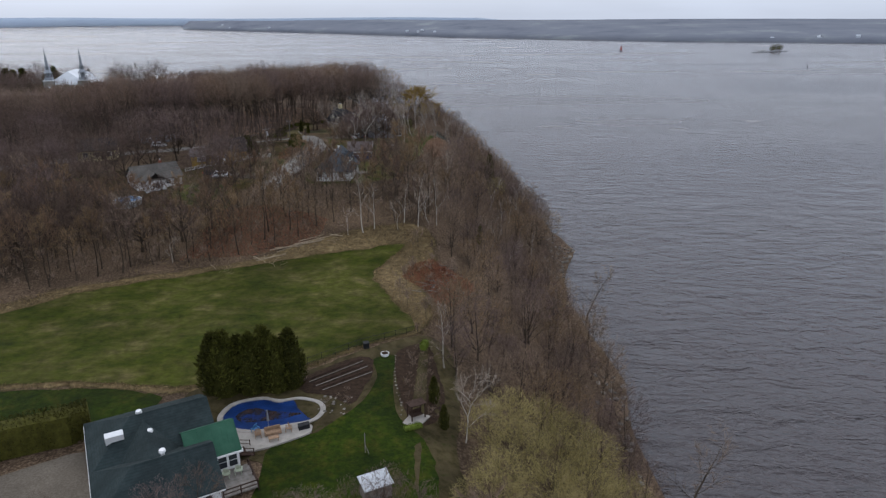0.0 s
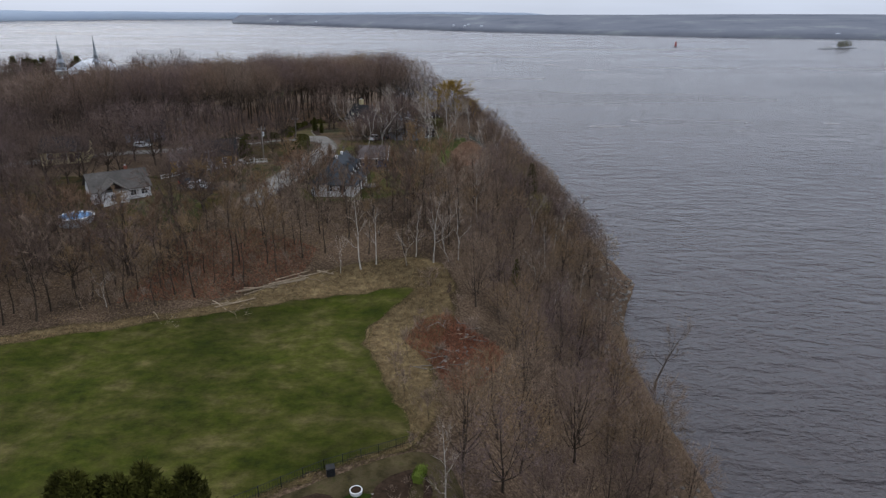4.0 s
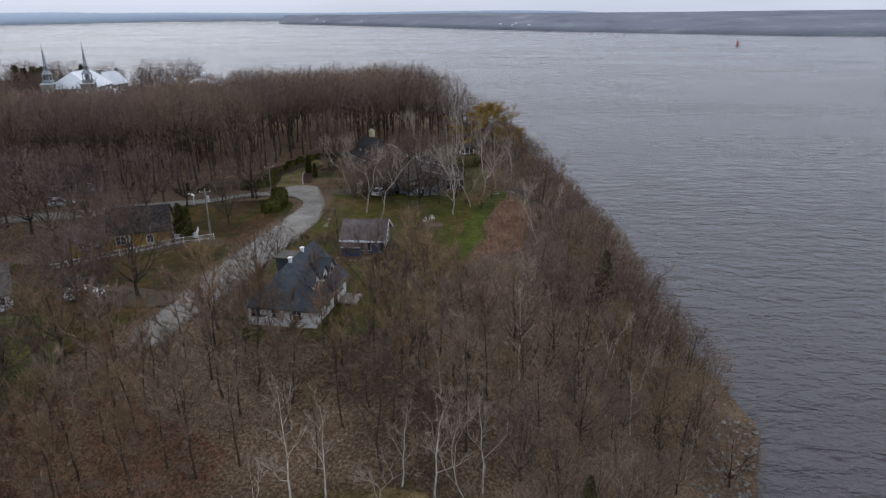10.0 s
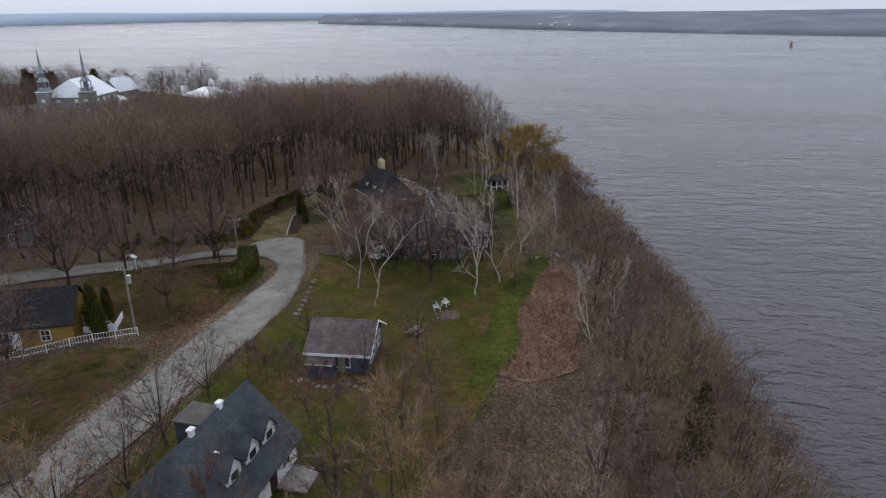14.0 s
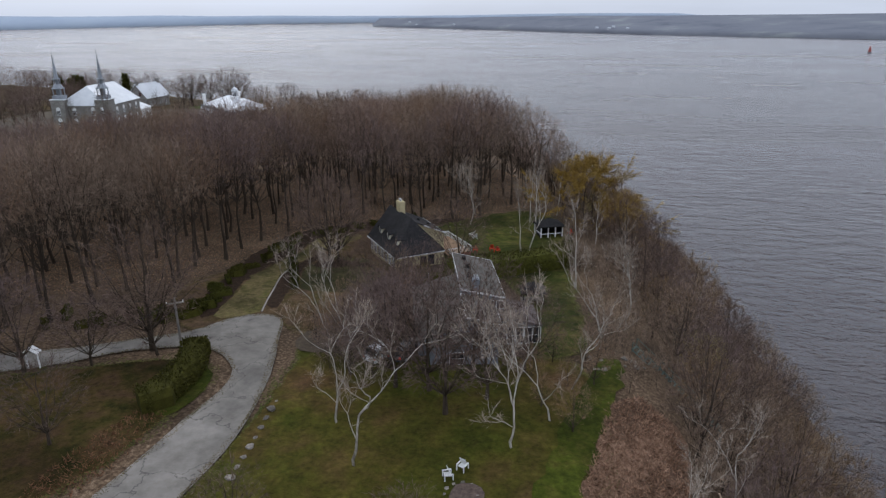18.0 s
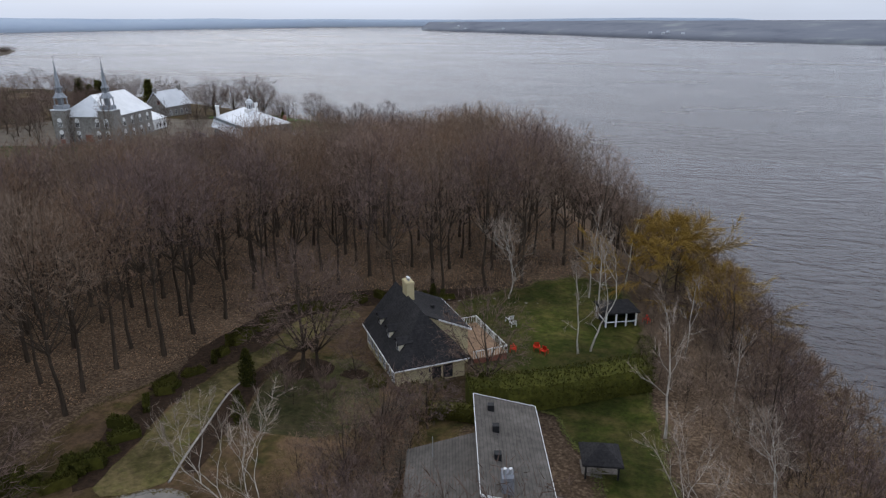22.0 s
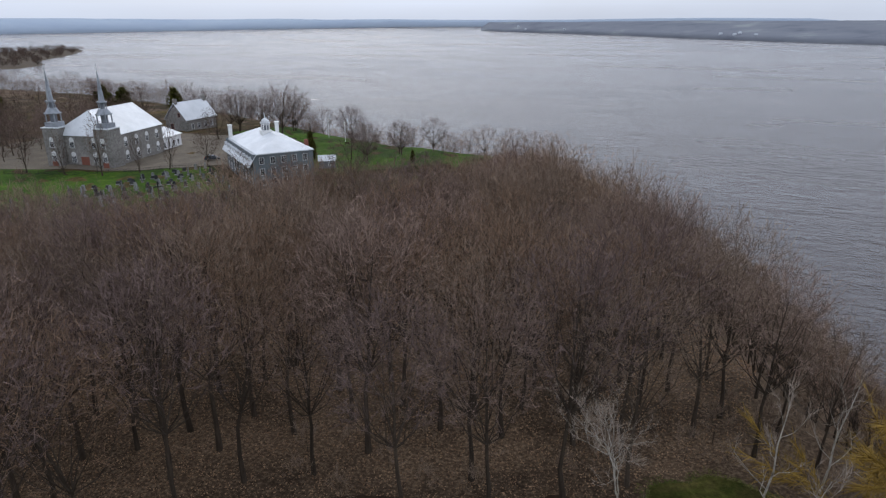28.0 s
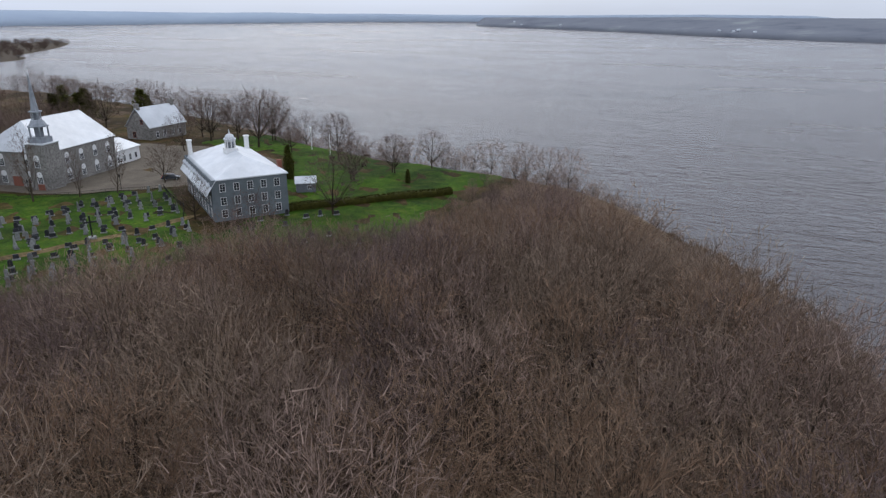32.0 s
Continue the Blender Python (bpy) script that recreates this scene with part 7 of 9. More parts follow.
for x, y, s in ((6, 70, 0.7), (9, 74, 0.85), (13, 76, 0.9), (17, 77, 0.95), (21, 78, 0.9), (9, 66, 0.9), (14, 69, 1.0), (19, 70, 1.0), (22, 64, 0.9), (12, 61, 0.9), (7, 60, 0.8), (17, 62, 1.1), (5, 55, 0.8), (24, 71, 0.8), (13, 55, 1.0), (-7.5, 288, 0.9), (7, 238, 0.7), (12, 196, 0.6), (15, 182, 0.7)):
    BUD.plant("budding_willow", x, y, s * 1.15, x * 31, "low willow just turning olive green", "willow", "budding willows")
LEAN = Kind(bare_tree(160, 10, 3.6, 0.3, 9, 5, 7, rise=0.3, lean=0.75, r0=0.2, twig=(0.8, 1.6), width=0.04), "bark", "twig_grey")
YARD[0].plant("shore_tree", 31.4, 172.5, 0.8, 200, "bare spreading tree among the shore rocks", "tree", "")
LEAN.plant("leaning_tree", 33.5, 139, 1.1, 200, "bare tree leaning out over the water", "tree", "")
LEAN.plant("leaning_tree", 32.4, 72, 1.2, 200, "bare tree leaning out over the water", "tree", "")
LEAN.plant("leaning_tree", 31.0, 243.0, 0.8, 120, "bare tree leaning out over the water", "tree", "")

SNAG = Kind(forked_tree(300, 9, 0.4, 3, 5, (0.3, 0.8), 0.03, 0.11, 0.1), "log", "pale_twig")
for x, y, turn, s in ((-37.5, 125.4, 70, 0.9), (-31, 129.6, 100, 0.7), (-45, 121.6, 60, 0.8), (-26.5, 133.2, 85, 0.6), (5.5, 208, 20, 0.9), (1.5, 201, 60, 0.7)):
    ob = thing("fallen_tree", pose(x, y, ground_z(x, y) + 0.25, 84, 0, turn) @ Matrix.Scale(s, 4), "bleached fallen branch lying in the dead grass", "fallen branch", "fallen branches")
    for nm, me in (("trunk", SNAG.wood), ("crown", SNAG.crown)):
        new(nm, me).parent = ob

# evergreens and hedges
CEDAR = [Kind(conifer(200 + k, 7.2, 1.75, 1700), "bark", "needle") for k in range(2)]
CONE = Kind(conifer(210, 4.2, 0.75, 700, size=0.3), "bark", "needle")
PINE = [Kind(conifer(220 + k, 13, 4.8, 1700, "pine", 0.9), "bark", "needle") for k in range(2)]
for k in range(1, 8):
    CEDAR[k % 2].plant("cedar", -31.0 + k * 1.58, 76.0 + 0.7 * (k % 2) + k * 0.25, 1.08 + 0.08 * (k % 3), k * 70, "dense dark green cedar", "cedar", "cedars by the pool")
for x, y, s in ((-51.2, 242.2, 1.05), (-47.4, 235.6, 0.85), (-53.6, 187.6, 1.25), (-54.8, 188.6, 1.35), (-52.6, 186.8, 1.1), (-27.4, 247.9, 0.8), (-55.2, 191.5, 1.0), (-46.4, 212.6, 0.6), (-0.8, 75, 0.9), (0.5, 70, 0.8), (-24.9, 249.5, 0.7), (-116, 408, 0.9), (-146, 399, 1.6), (-150, 404, 1.8), (-41, 270.5, 0.8)):
    CONE.plant("column_cedar", x, y, s, x * 17, "narrow column-shaped dark green cedar", "cedar", "column cedars")
SPRUCE = Kind(conifer(230, 10, 1.5, 1300, "cedar", 0.5), "bark", "needle")
for x, y, s in ((13.8, 187, 0.9), (9, 146, 0.5)):
    SPRUCE.plant("spruce", x, y, s, 10, "dark green spruce on the bluff", "spruce", "spruces")
for k, (x, y, s) in enumerate([(-260.2, 456.4, 1.12), (-277.4, 431.2, 1.05), (-268.6, 435.3, 1.08), (-273, 433, 1.0), (-300, 452, 1.1), (-292, 456, 1.0), (-285, 452, 0.95), (-272, 470, 0.8), (-245, 418, 0.8), (-330, 420, 0.8), (-322, 417, 0.9), (-240, 330, 0.7), (-250, 336, 0.8)]):
    PINE[k % 2].plant("pine", x, y, s, k * 40, "tall dark green pine by the church", "pine", "pines")
hedge("cedar_hedge", [(-66, 57.2), (-49.2, 64), (-41.4, 68.2)], 3.2, 3.9, "tall clipped cedar hedge beside the drive", 1)
hedge("river_hedge", [(-28.4, 246.4), (-22, 249.6), (-16.5, 254), (-12.0, 257.2)], 3.4, 3.0, "broad dark green hedge between two gardens", 2, mat="needle", density=24)
hedge("loop_hedge", [(-47.6, 213.4), (-45.6, 209.5), (-45.2, 204.5), (-46.2, 202.6)], 2.6, 2.2, "rounded evergreen hedge inside the lane's bend", 3)
hr = np.random.default_rng(401)
for border in ([(-54.6, 225), (-56.4, 232), (-57.6, 239), (-58.6, 246), (-58.8, 253.5), (-57.6, 260), (-51, 267.5), (-40, 274.5)], [(-70, 216), (-61, 219), (-54, 223)]):
    line = smooth_line(border, 1.15, 0.0, closed=False)
    for k, (x, y) in enumerate(line):
        if hr.random() < 0.15:
            continue
        x, y = x + hr.normal() * 0.6, y + hr.normal() * 0.6
        a, ln = hr.uniform(0, 6.28), hr.uniform(0.5, 1.1)
        hedge("border_shrub", [(x, y), (x + ln * 0.5 * math.cos(a), y + ln * 0.5 * math.sin(a)), (x + ln * math.cos(a), y + ln * math.sin(a))], hr.uniform(1.0, 2.6), hr.uniform(0.5, 1.5),
              "low evergreen shrub in the woodland border", 420 + k, 0.24, ("needle", "hedge", "hedge", "needle")[int(hr.integers(4))], 22)
hedge("cemetery_hedge", [(-128, 374), (-117, 386), (-101.5, 402.5)], 2.0, 1.5, "clipped brown-green hedge beyond the graves", 6)
hedge("house_hedge", [(-33, 242.5), (-29.5, 243.8), (-26.5, 244)], 1.6, 1.6, "green garden shrubs by the grey house", 7)
hedge("lawn_shrub", [(-13.5, 258), (-11.9, 264), (-12.6, 267.5)], 1.6, 1.3, "dark shrub bed at the lawn's edge", 8, mat="needle", density=16)
for x, y in ((-39.5, 246.3), (-35.6, 246.6), (-33.4, 248.2)):
    hedge("door_shrub", [(x, y), (x + 0.9, y + 0.7), (x + 1.5, y + 1.3)], 1.1, 0.9, "rounded shrub against the yellow house", int(-x), 0.2)
hedge("lime_shrub", [(-4.2, 68.2), (-2.2, 69.2)], 0.9, 0.5, "bright lime green low shrub", 9, 0.15, "lime", 60)
hedge("lime_shrub", [(-2.6, 88), (-2.2, 90)], 0.9, 0.9, "bright lime green low shrub", 10, 0.2, "lime", 40)

# dead grass and brush
FIELD_LINE = smooth_line(FIELD, 2.0)
tufts("dead_grass", [(-112, 92), (-66, 111), (-53, 117.5), (-36, 124.5), (-26, 133), (-16, 137.5), (-5, 138.5), (-1.5, 132), (-1, 122), (-2.5, 112), (-1, 100), (-3, 94.5), (-12, 89.6), (-32, 77), (-60, 77), (-112, 69)],
      7, 0.5, 0.07, "dry_blade", "pale dead grass standing round the field", "dead grass", 51, 0.06, 0.7, (FIELD_LINE,))
tufts("dead_grass", [(-60, 116), (-38, 125), (-22, 137), (-2, 139.5), (0, 132), (3, 150), (-30, 152), (-60, 140)], 3, 0.5, 0.07, "dry_blade", "dead grass under the birches", "dead grass", 52, 0.03, 0.8)
tufts("russet_brush", [(-7.2, 116), (-5.6, 122), (-1.8, 124), (2.4, 121), (6.8, 120), (5.4, 113), (2.5, 106), (-0.5, 104), (-2.5, 109)], 60, 0.9, 0.06, "red_blade", "heap of cut russet brushwood", "brushwood", 53, 0.0, 1.3)
tufts("russet_brush", [(-52, 124), (-38, 126), (-26, 133), (-25, 141), (-38, 147), (-50, 145)], 22, 0.8, 0.06, "red_blade", "russet brambles on the slope", "brushwood", 54, 0.0, 1.0)
tufts("russet_brush", FERN, 46, 0.6, 0.11, "fern_blade", "russet dead ferns on the bluff", "brushwood", 55, 0.05, 1.1)
tufts("fallen_leaves", [(-64, 232), (-58, 262), (-47, 271), (-36, 276), (-22, 292), (-20, 330), (-90, 330), (-110, 260), (-90, 215)], 12, 0.16, 0.2, "leaf", "fallen brown leaves on the woodland floor", "leaves", 57, 0.02, 2.2)
tufts("russet_brush", [(-46.2, 184), (-43.8, 186), (-42.6, 196), (-43.4, 203), (-46.5, 202), (-47.5, 192)], 24, 0.5, 0.08, "brush_blade", "low russet brush along the lane", "brushwood", 58, 0.08, 1.2)


def fringe(names, per_m, out, inn, size, mat, label, category, seed):
    """Ragged blades along the rims of ground sheets, so that none ends in a clean line."""
    r = np.random.default_rng(seed)
    P = []
    for nm, o, dz in EDGES:
        if nm not in names:
            continue
        q = np.roll(o, -1, 0)
        ln = np.linalg.norm(q - o, axis=1)
        k = r.choice(len(o), int(ln.sum() * per_m), p=ln / ln.sum())
        d = unit(q[k] - o[k])
        nrm = np.stack([d[:, 1], -d[:, 0]], -1)
        turn = np.sign(np.sum(o[:, 0] * np.roll(o[:, 1], -1) - np.roll(o[:, 0], -1) * o[:, 1]))
        off = (r.random(len(k)) ** 1.6 * out * (1 + 0.6 * np.sin(o[k, 0] * 0.9 + o[k, 1] * 0.7)) - inn)[:, None] * turn
        c = o[k] + (q - o)[k] * r.random((len(k), 1)) + nrm * off
        P.append(np.column_stack([c, height(c[:, 0], c[:, 1]) + dz]))
    p = np.concatenate(P)
    n = len(p)
    way = unit(np.column_stack([r.normal(size=(n, 2)), r.uniform(0.0, 0.25, n)]))
    side = unit(np.column_stack([-way[:, 1], way[:, 0], r.normal(size=n) * 0.15]))
    w, ln = (r.uniform(0.2, 0.5, n) * size)[:, None], (r.uniform(0.5, 1.3, n) * size)[:, None]
    V = np.stack([p - side * w, p + way * ln * 0.1 + side * w, p + way * ln], 1).reshape(-1, 3)
    F = np.arange(3 * n).reshape(-1, 3)
    tagged(part("ragged_edge", (V.tolist(), F.tolist()), mat), label, category, kind="stuff")


fringe(("yard_east", "inner_lawn", "west_lawn", "river_lawn"), 45, 0.9, 0.15, 0.2, "grass_blade", "ragged grass along the lawns' edges", "grass", 61)
fringe(("front_yard", "field", "dry_verge"), 40, 1.0, 0.2, 0.2, "tan_blade", "ragged tan grass along the open ground", "grass", 62)
fringe(("road", "west_drive", "south_drive"), 45, -0.45, 0.08, 0.14, "tan_blade", "dead grass creeping over the lane's edge", "grass", 63)


# ---- pool garden ----
POOL = smooth_line([(-26.6, 71.4), (-25.6, 73.6), (-22.6, 74.6), (-20.6, 73.9), (-18.4, 74.6), (-15.8, 73.8), (-14.9, 72.0), (-15.8, 70.0), (-18.6, 69.0), (-21.6, 67.9), (-24.4, 68.3), (-26.2, 69.6)], 0.5)


def slab(name, outline, z0, z1, mat, parent=None, label="", hole=None):
    """A flat slab of any outline, with an optional hole of the same number of points."""
    bm = bmesh.new()
    o = [tuple(p) for p in outline]
    if hole is None:
        top = [bm.verts.new((x, y, z1)) for x, y in o]
        low = [bm.verts.new((x, y, z0)) for x, y in o]
        bm.faces.new(top)
        bm.faces.new(low[::-1])
        for k in range(len(o)):
            bm.faces.new((top[k], low[k], low[(k + 1) % len(o)], top[(k + 1) % len(o)]))
    else:
        h = [tuple(p) for p in hole]
        rows_ = [[bm.verts.new((x, y, z)) for x, y in q] for q, z in ((o, z0), (o, z1), (h, z1), (h, z0))]
        for a, b in zip(rows_, rows_[1:]):
            for k in range(len(o)):
                bm.faces.new((a[k], a[(k + 1) % len(o)], b[(k + 1) % len(o)], b[k]))
    return part(name, bm, mat, parent, label)


pool_z = 19.55
pool = thing("swimming_pool", pose(0, 0, pool_z), "kidney-shaped pool under a blue winter cover with brown water", "pool")
ctr = POOL.mean(0)
rim = ctr + (POOL - ctr) * (1 + 0.65 / np.linalg.norm(POOL - ctr, axis=1, keepdims=True))
slab("coping", rim, -0.5, 0.16, "paving", pool, "pale concrete coping", POOL)
slab("cover", ctr + (POOL - ctr) * 0.997, -0.4, 0.02, "cover", pool)
M["puddle"] = material("brown_meltwater", [(0.05, 0.028, 0.02), (0.02, 0.02, 0.03), (0.015, 0.04, 0.16)], 0.7, 5, 0.2, spec=0.5)
slab("puddle", smooth_line([(-25, 71.4), (-23.6, 72.7), (-21.4, 72.2), (-19, 71.8), (-17.2, 71.6), (-18.6, 70.6), (-21, 70.0), (-23.4, 69.6), (-24.8, 70.2)], 0.5, 0.05), 0.0, 0.03, "puddle", pool, "brown meltwater on the cover")
patio = slab("patio", smooth_line([(-24.6, 67.9), (-21.8, 67.3), (-18.6, 68.4), (-15.9, 69.4), (-15.2, 67.6), (-17.2, 66.0), (-20.0, 64.4), (-22.6, 63.8), (-24.2, 65.6)], 0.8), 19.2, 19.68, "paving")
tagged(patio, "pale concrete patio at the pool", "patio", kind="structure")


def chair(name, m, mat, label, group, lounge=False):
    """A slatted garden chair: seat, sloping back, arms and legs."""
    ob = thing(name, m, label, "chair", group)
    for k in range(4):
        part("seat_slat", boxes((-0.28, 0.28, -0.3 + k * 0.15, -0.18 + k * 0.15, 0.34 + 0.02 * k, 0.37 + 0.02 * k)), mat, ob)
    for k in range(4):
        s = part("back_slat", boxes((-0.06, 0.06, -0.015, 0.015, 0, 0.8)), mat, ob)
        s.matrix_basis = pose(-0.22 + k * 0.147, -0.33, 0.32, 65 - 90 + (50 if lounge else 0), 0, 0)
    for x in (-0.33, 0.33):
        part("arm", boxes((x - 0.06, x + 0.06, -0.4, 0.35, 0.55, 0.58)), mat, ob)
        part("leg", boxes((x - 0.03, x + 0.03, 0.26, 0.33, -0.05, 0.55)), mat, ob)
        part("leg", boxes((x - 0.03, x + 0.03, -0.42, -0.35, -0.05, 0.55)), mat, ob)
    return ob


chair("lawn_chair", place(-24.6, 261.6, 200, 0.12), "red", "red slatted lawn chair on the grass", "red lawn chairs")
chair("lawn_chair", place(-23.6, 261.0, 160, 0.12), "red", "red slatted lawn chair on the grass", "red lawn chairs")
chair("lawn_chair", place(-27.2, 260.4, 100, 0.12), "red", "red slatted lawn chair by the deck", "red lawn chairs")
chair("lawn_chair", place(-12.8, 274.5, 60, 0.12), "red", "red slatted lawn chair by the summer house", "red lawn chairs")
chair("lounger", place(-28.8, 267.0, 30, 0.12), "white", "white reclining lawn chair on the grass", "white loungers", True)
chair("lounger", place(-29.6, 268.2, 60, 0.12), "white", "white reclining lawn chair on the grass", "white loungers", True)
chair("patio_chair", pose(-21.2, 66.6, 19.68, 0, 0, 20), "wood", "brown wooden patio chair", "patio chairs")
chair("patio_chair", pose(-17.9, 67.7, 19.68, 0, 0, 100), "wood", "brown wooden patio chair", "patio chairs")
chair("patio_chair", pose(-21.7, 67.5, 19.68, 0, 0, -120), "pale_cover", "pale blue patio chair by the pool", "patio chairs")
bench = thing("patio_sofa", pose(-19.6, 67.1, 19.68, 0, 0, 22), "brown wicker patio sofa with a low table", "sofa")
part("seat", boxes((-0.9, 0.9, -0.4, 0.4, 0.1, 0.42), bevel=0.03), "wood", bench)
part("back", boxes((-0.9, 0.9, 0.3, 0.45, 0.42, 0.85), bevel=0.03), "wood", bench)
for x in (-0.95, 0.83):
    part("arm", boxes((x, x + 0.14, -0.4, 0.42, 0.1, 0.62), bevel=0.02), "wood", bench)
tb = thing("patio_table", pose(-19.2, 65.9, 19.68, 0, 0, 22), "low wooden patio table", "table")
part("tabletop", boxes((-0.6, 0.6, -0.35, 0.35, 0.38, 0.43)), "wood", tb)
for x in (-0.5, 0.5):
    for y in (-0.28, 0.28):
        part("leg", boxes((x - 0.03, x + 0.03, y - 0.03, y + 0.03, 0, 0.38)), "wood", tb)
um = thing("closed_umbrella", pose(-20.4, 68.3, 19.68), "closed grey patio umbrella on a pole", "umbrella")
part("pole", beam(bmesh.new(), (0, 0, 0), (0, 0, 2.5), 0.03, 6), "steel", um)
part("canopy", beam(bmesh.new(), (0, 0, 1.0), (0, 0, 2.4), 0.17, 8, 0.05), "grey_clad", um)
part("base", beam(bmesh.new(), (0, 0, 0), (0, 0, 0.08), 0.28, 10), "black", um)
bx = thing("storage_box", pose(-16.2, 68.3, 19.6, 0, 0, 25), "black deck storage box beside the pool", "box")
part("body", boxes((-0.65, 0.65, -0.35, 0.35, 0, 0.55), bevel=0.02), "black", bx)
part("lid", boxes((-0.68, 0.68, -0.38, 0.38, 0.55, 0.62), bevel=0.02), "black", bx)
for k in range(2):
    chair("porch_chair", pose(-30, 62, 19.4, 0, 0, 30) @ pose(5.0 + 1.3 * k, -6.2, 0.45, 0, 0, 160), "pale_chair", "pale green plastic porch chair", "porch chairs")

# vegetable plot, flower bed and small garden things
M["garden_earth"] = material("bare_garden_earth", [(0.022, 0.017, 0.008), (0.04, 0.032, 0.012), (0.06, 0.045, 0.022), (0.035, 0.036, 0.009)], 0.7, 10, 0.95, 0.7, 6, big=(0.2, 0.3))
drape("garden_ground", smooth_line([(-33, 76.4), (-20, 81.6), (-11, 88.2), (-3, 93), (1.5, 90), (2.6, 78), (2, 66), (1.5, 56), (-20, 62), (-28, 66)], 1.2, 0.1), 0.085, "garden_earth", "dark garden earth with weeds between the beds", "garden bed", False)
drape("plot", smooth_line([(-19.2, 79.8), (-11.6, 85.8), (-9.2, 82.8), (-10, 78), (-11.2, 73.6), (-14.6, 75.6), (-17.5, 76.2)], 1.0, 0.1), 0.13, "soil", "dug vegetable plot beside the lawn", "garden bed")
drape("flower_bed", smooth_line([(-6.4, 87), (-5.8, 79), (-4.6, 73), (-3.4, 69.4), (-0.6, 70.4), (0.6, 76), (-0.4, 84), (-2.2, 90)], 1.0, 0.12), 0.1, "soil", "brown flower bed edged with stones", "garden bed")
rb = thing("raised_beds", Matrix.Identity(4), "rows of dark boards edging the vegetable plot", "garden bed")
for k in range(6):
    a, b = np.array((-18.2 + k * 0.55, 79.6 - k * 0.55)), np.array((-11.4 + k * 0.4, 85.0 - k * 0.75))
    bm = beam(bmesh.new(), (*a, ground_z(*a) + 0.18), (*b, ground_z(*b) + 0.18), 0.06 if k % 2 else 0.1, 4)
    part("board", bm, "grey_wood" if k % 2 else "dark_wood", rb)
ROCKS = []
for k in range(5):
    r = np.random.default_rng(300 + k)
    bm = bmesh.new()
    bmesh.ops.create_icosphere(bm, subdivisions=1, radius=0.5)
    for v in bm.verts:
        v.co *= r.uniform(0.7, 1.2)
        v.co.z *= 0.62
    me = bpy.data.meshes.new("boulder")
    bm.to_mesh(me)
    bm.free()
    me.materials.append(M["rock"])
    ROCKS.append(me)


def boulder(x, y, s, k, label, group, dz=0.1):
    ob = new("boulder", ROCKS[k % 5])
    ob.matrix_basis = pose(x, y, max(ground_z(x, y), 0.0) + dz * s, 0, 0, k * 71) @ Matrix.Diagonal((s, s * (0.7 + 0.06 * (k % 6)), s * (0.8 + 0.08 * (k % 4)), 1))
    tagged(ob, label, "rock", group)


r_ = np.random.default_rng(77)
edge = smooth_line([(-6.5, 86), (-6.0, 79), (-4.9, 73.5), (-4.6, 69.2), (-2.6, 67.8)], 0.75, 0.05, closed=False)
for k, (x, y) in enumerate(edge):
    boulder(x, y, r_.uniform(0.3, 0.5), k, "pale stone edging the flower bed", "edging stones")
for k in range(26):
    x, y = -14.6 + r_.uniform(-0.8, 3.4), 73.0 + r_.uniform(-1.8, 2.4)
    boulder(x, y, r_.uniform(0.25, 0.65), k, "pale rockery stone by the pool", "rockery stones")
spans = [((29.5, 90), (32.6, 113), 36, 1.1), ((29, 146), (31, 163), 30, 1.2), ((30, 163), (38.6, 190), 170, 0.85), ((37.5, 191), (34, 212), 24, 1.1), ((29.3, 232), (28.6, 256), 44, 1.2), ((33, 40), (31.2, 88), 26, 1.1)]
nb, rubble = 0, ([], [])
for (x0, y0), (x1, y1), n, big in spans:
    for k in range(n):
        u = r_.random()
        x, y = x0 + (x1 - x0) * u + r_.normal() * 0.5, y0 + (y1 - y0) * u
        d = float(shore_distance(np.array(x), np.array(y)))
        want = abs(r_.normal()) * 3.6 - 0.8
        x -= want - d
        sz = big * r_.uniform(0.45, 1.4)
        if k % 2:
            boulder(x, y, sz, nb, "grey boulder at the water's edge", "shore boulders")
        else:
            o = len(rubble[0])
            m = pose(x, y, max(ground_z(x, y), 0.0) + 0.1 * sz, 0, 0, nb * 71) @ Matrix.Diagonal((sz, sz * 0.85, sz * 0.9, 1))
            me = ROCKS[nb % 5]
            rubble[0].extend(tuple(m @ v.co) for v in me.vertices)
            rubble[1].extend(tuple(i + o for i in f.vertices) for f in me.polygons)
        nb += 1
tagged(part("shore_rubble", rubble, "rock"), "grey broken rock along the water's edge", "rocks", kind="stuff")
for k in range(12):
    x, y = -27 + k * 0.75, 181.6 + 0.5 * math.sin(k)
    boulder(x, y, r_.uniform(0.6, 1.0), k, "grey field stone below the blue cabin", "field stones")
for k in range(9):
    boulder(-32.5 - 0.24 * k, 196.2 + 1.35 * k, r_.uniform(0.4, 1.2), k, "dark field stone along the lane", "field stones")
for k in range(14):
    boulder(-6.2 + 0.45 * k + r_.normal() * 0.5, 222.6 + r_.uniform(-2.2, 2.2), r_.uniform(0.4, 0.9), k, "grey stone of the bluff terrace", "terrace stones")
for k in range(16):
    boulder(-44 + k * 1.5, 270.6 + 0.5 * k + r_.normal() * 0.8, r_.uniform(0.3, 0.7), k, "pale stone in the woodland border", "border stones")
pl = thing("white_planter", place(-8.0, 86.0, 0, 0.1), "round white planter on the lawn", "planter")
bm = beam(bmesh.new(), (0, 0, 0), (0, 0, 0.4), 0.55, 14, 0.62)
part("bowl", bm, "white", pl)
part("soil", beam(bmesh.new(), (0, 0, 0.36), (0, 0, 0.42), 0.5, 14), "soil", pl)
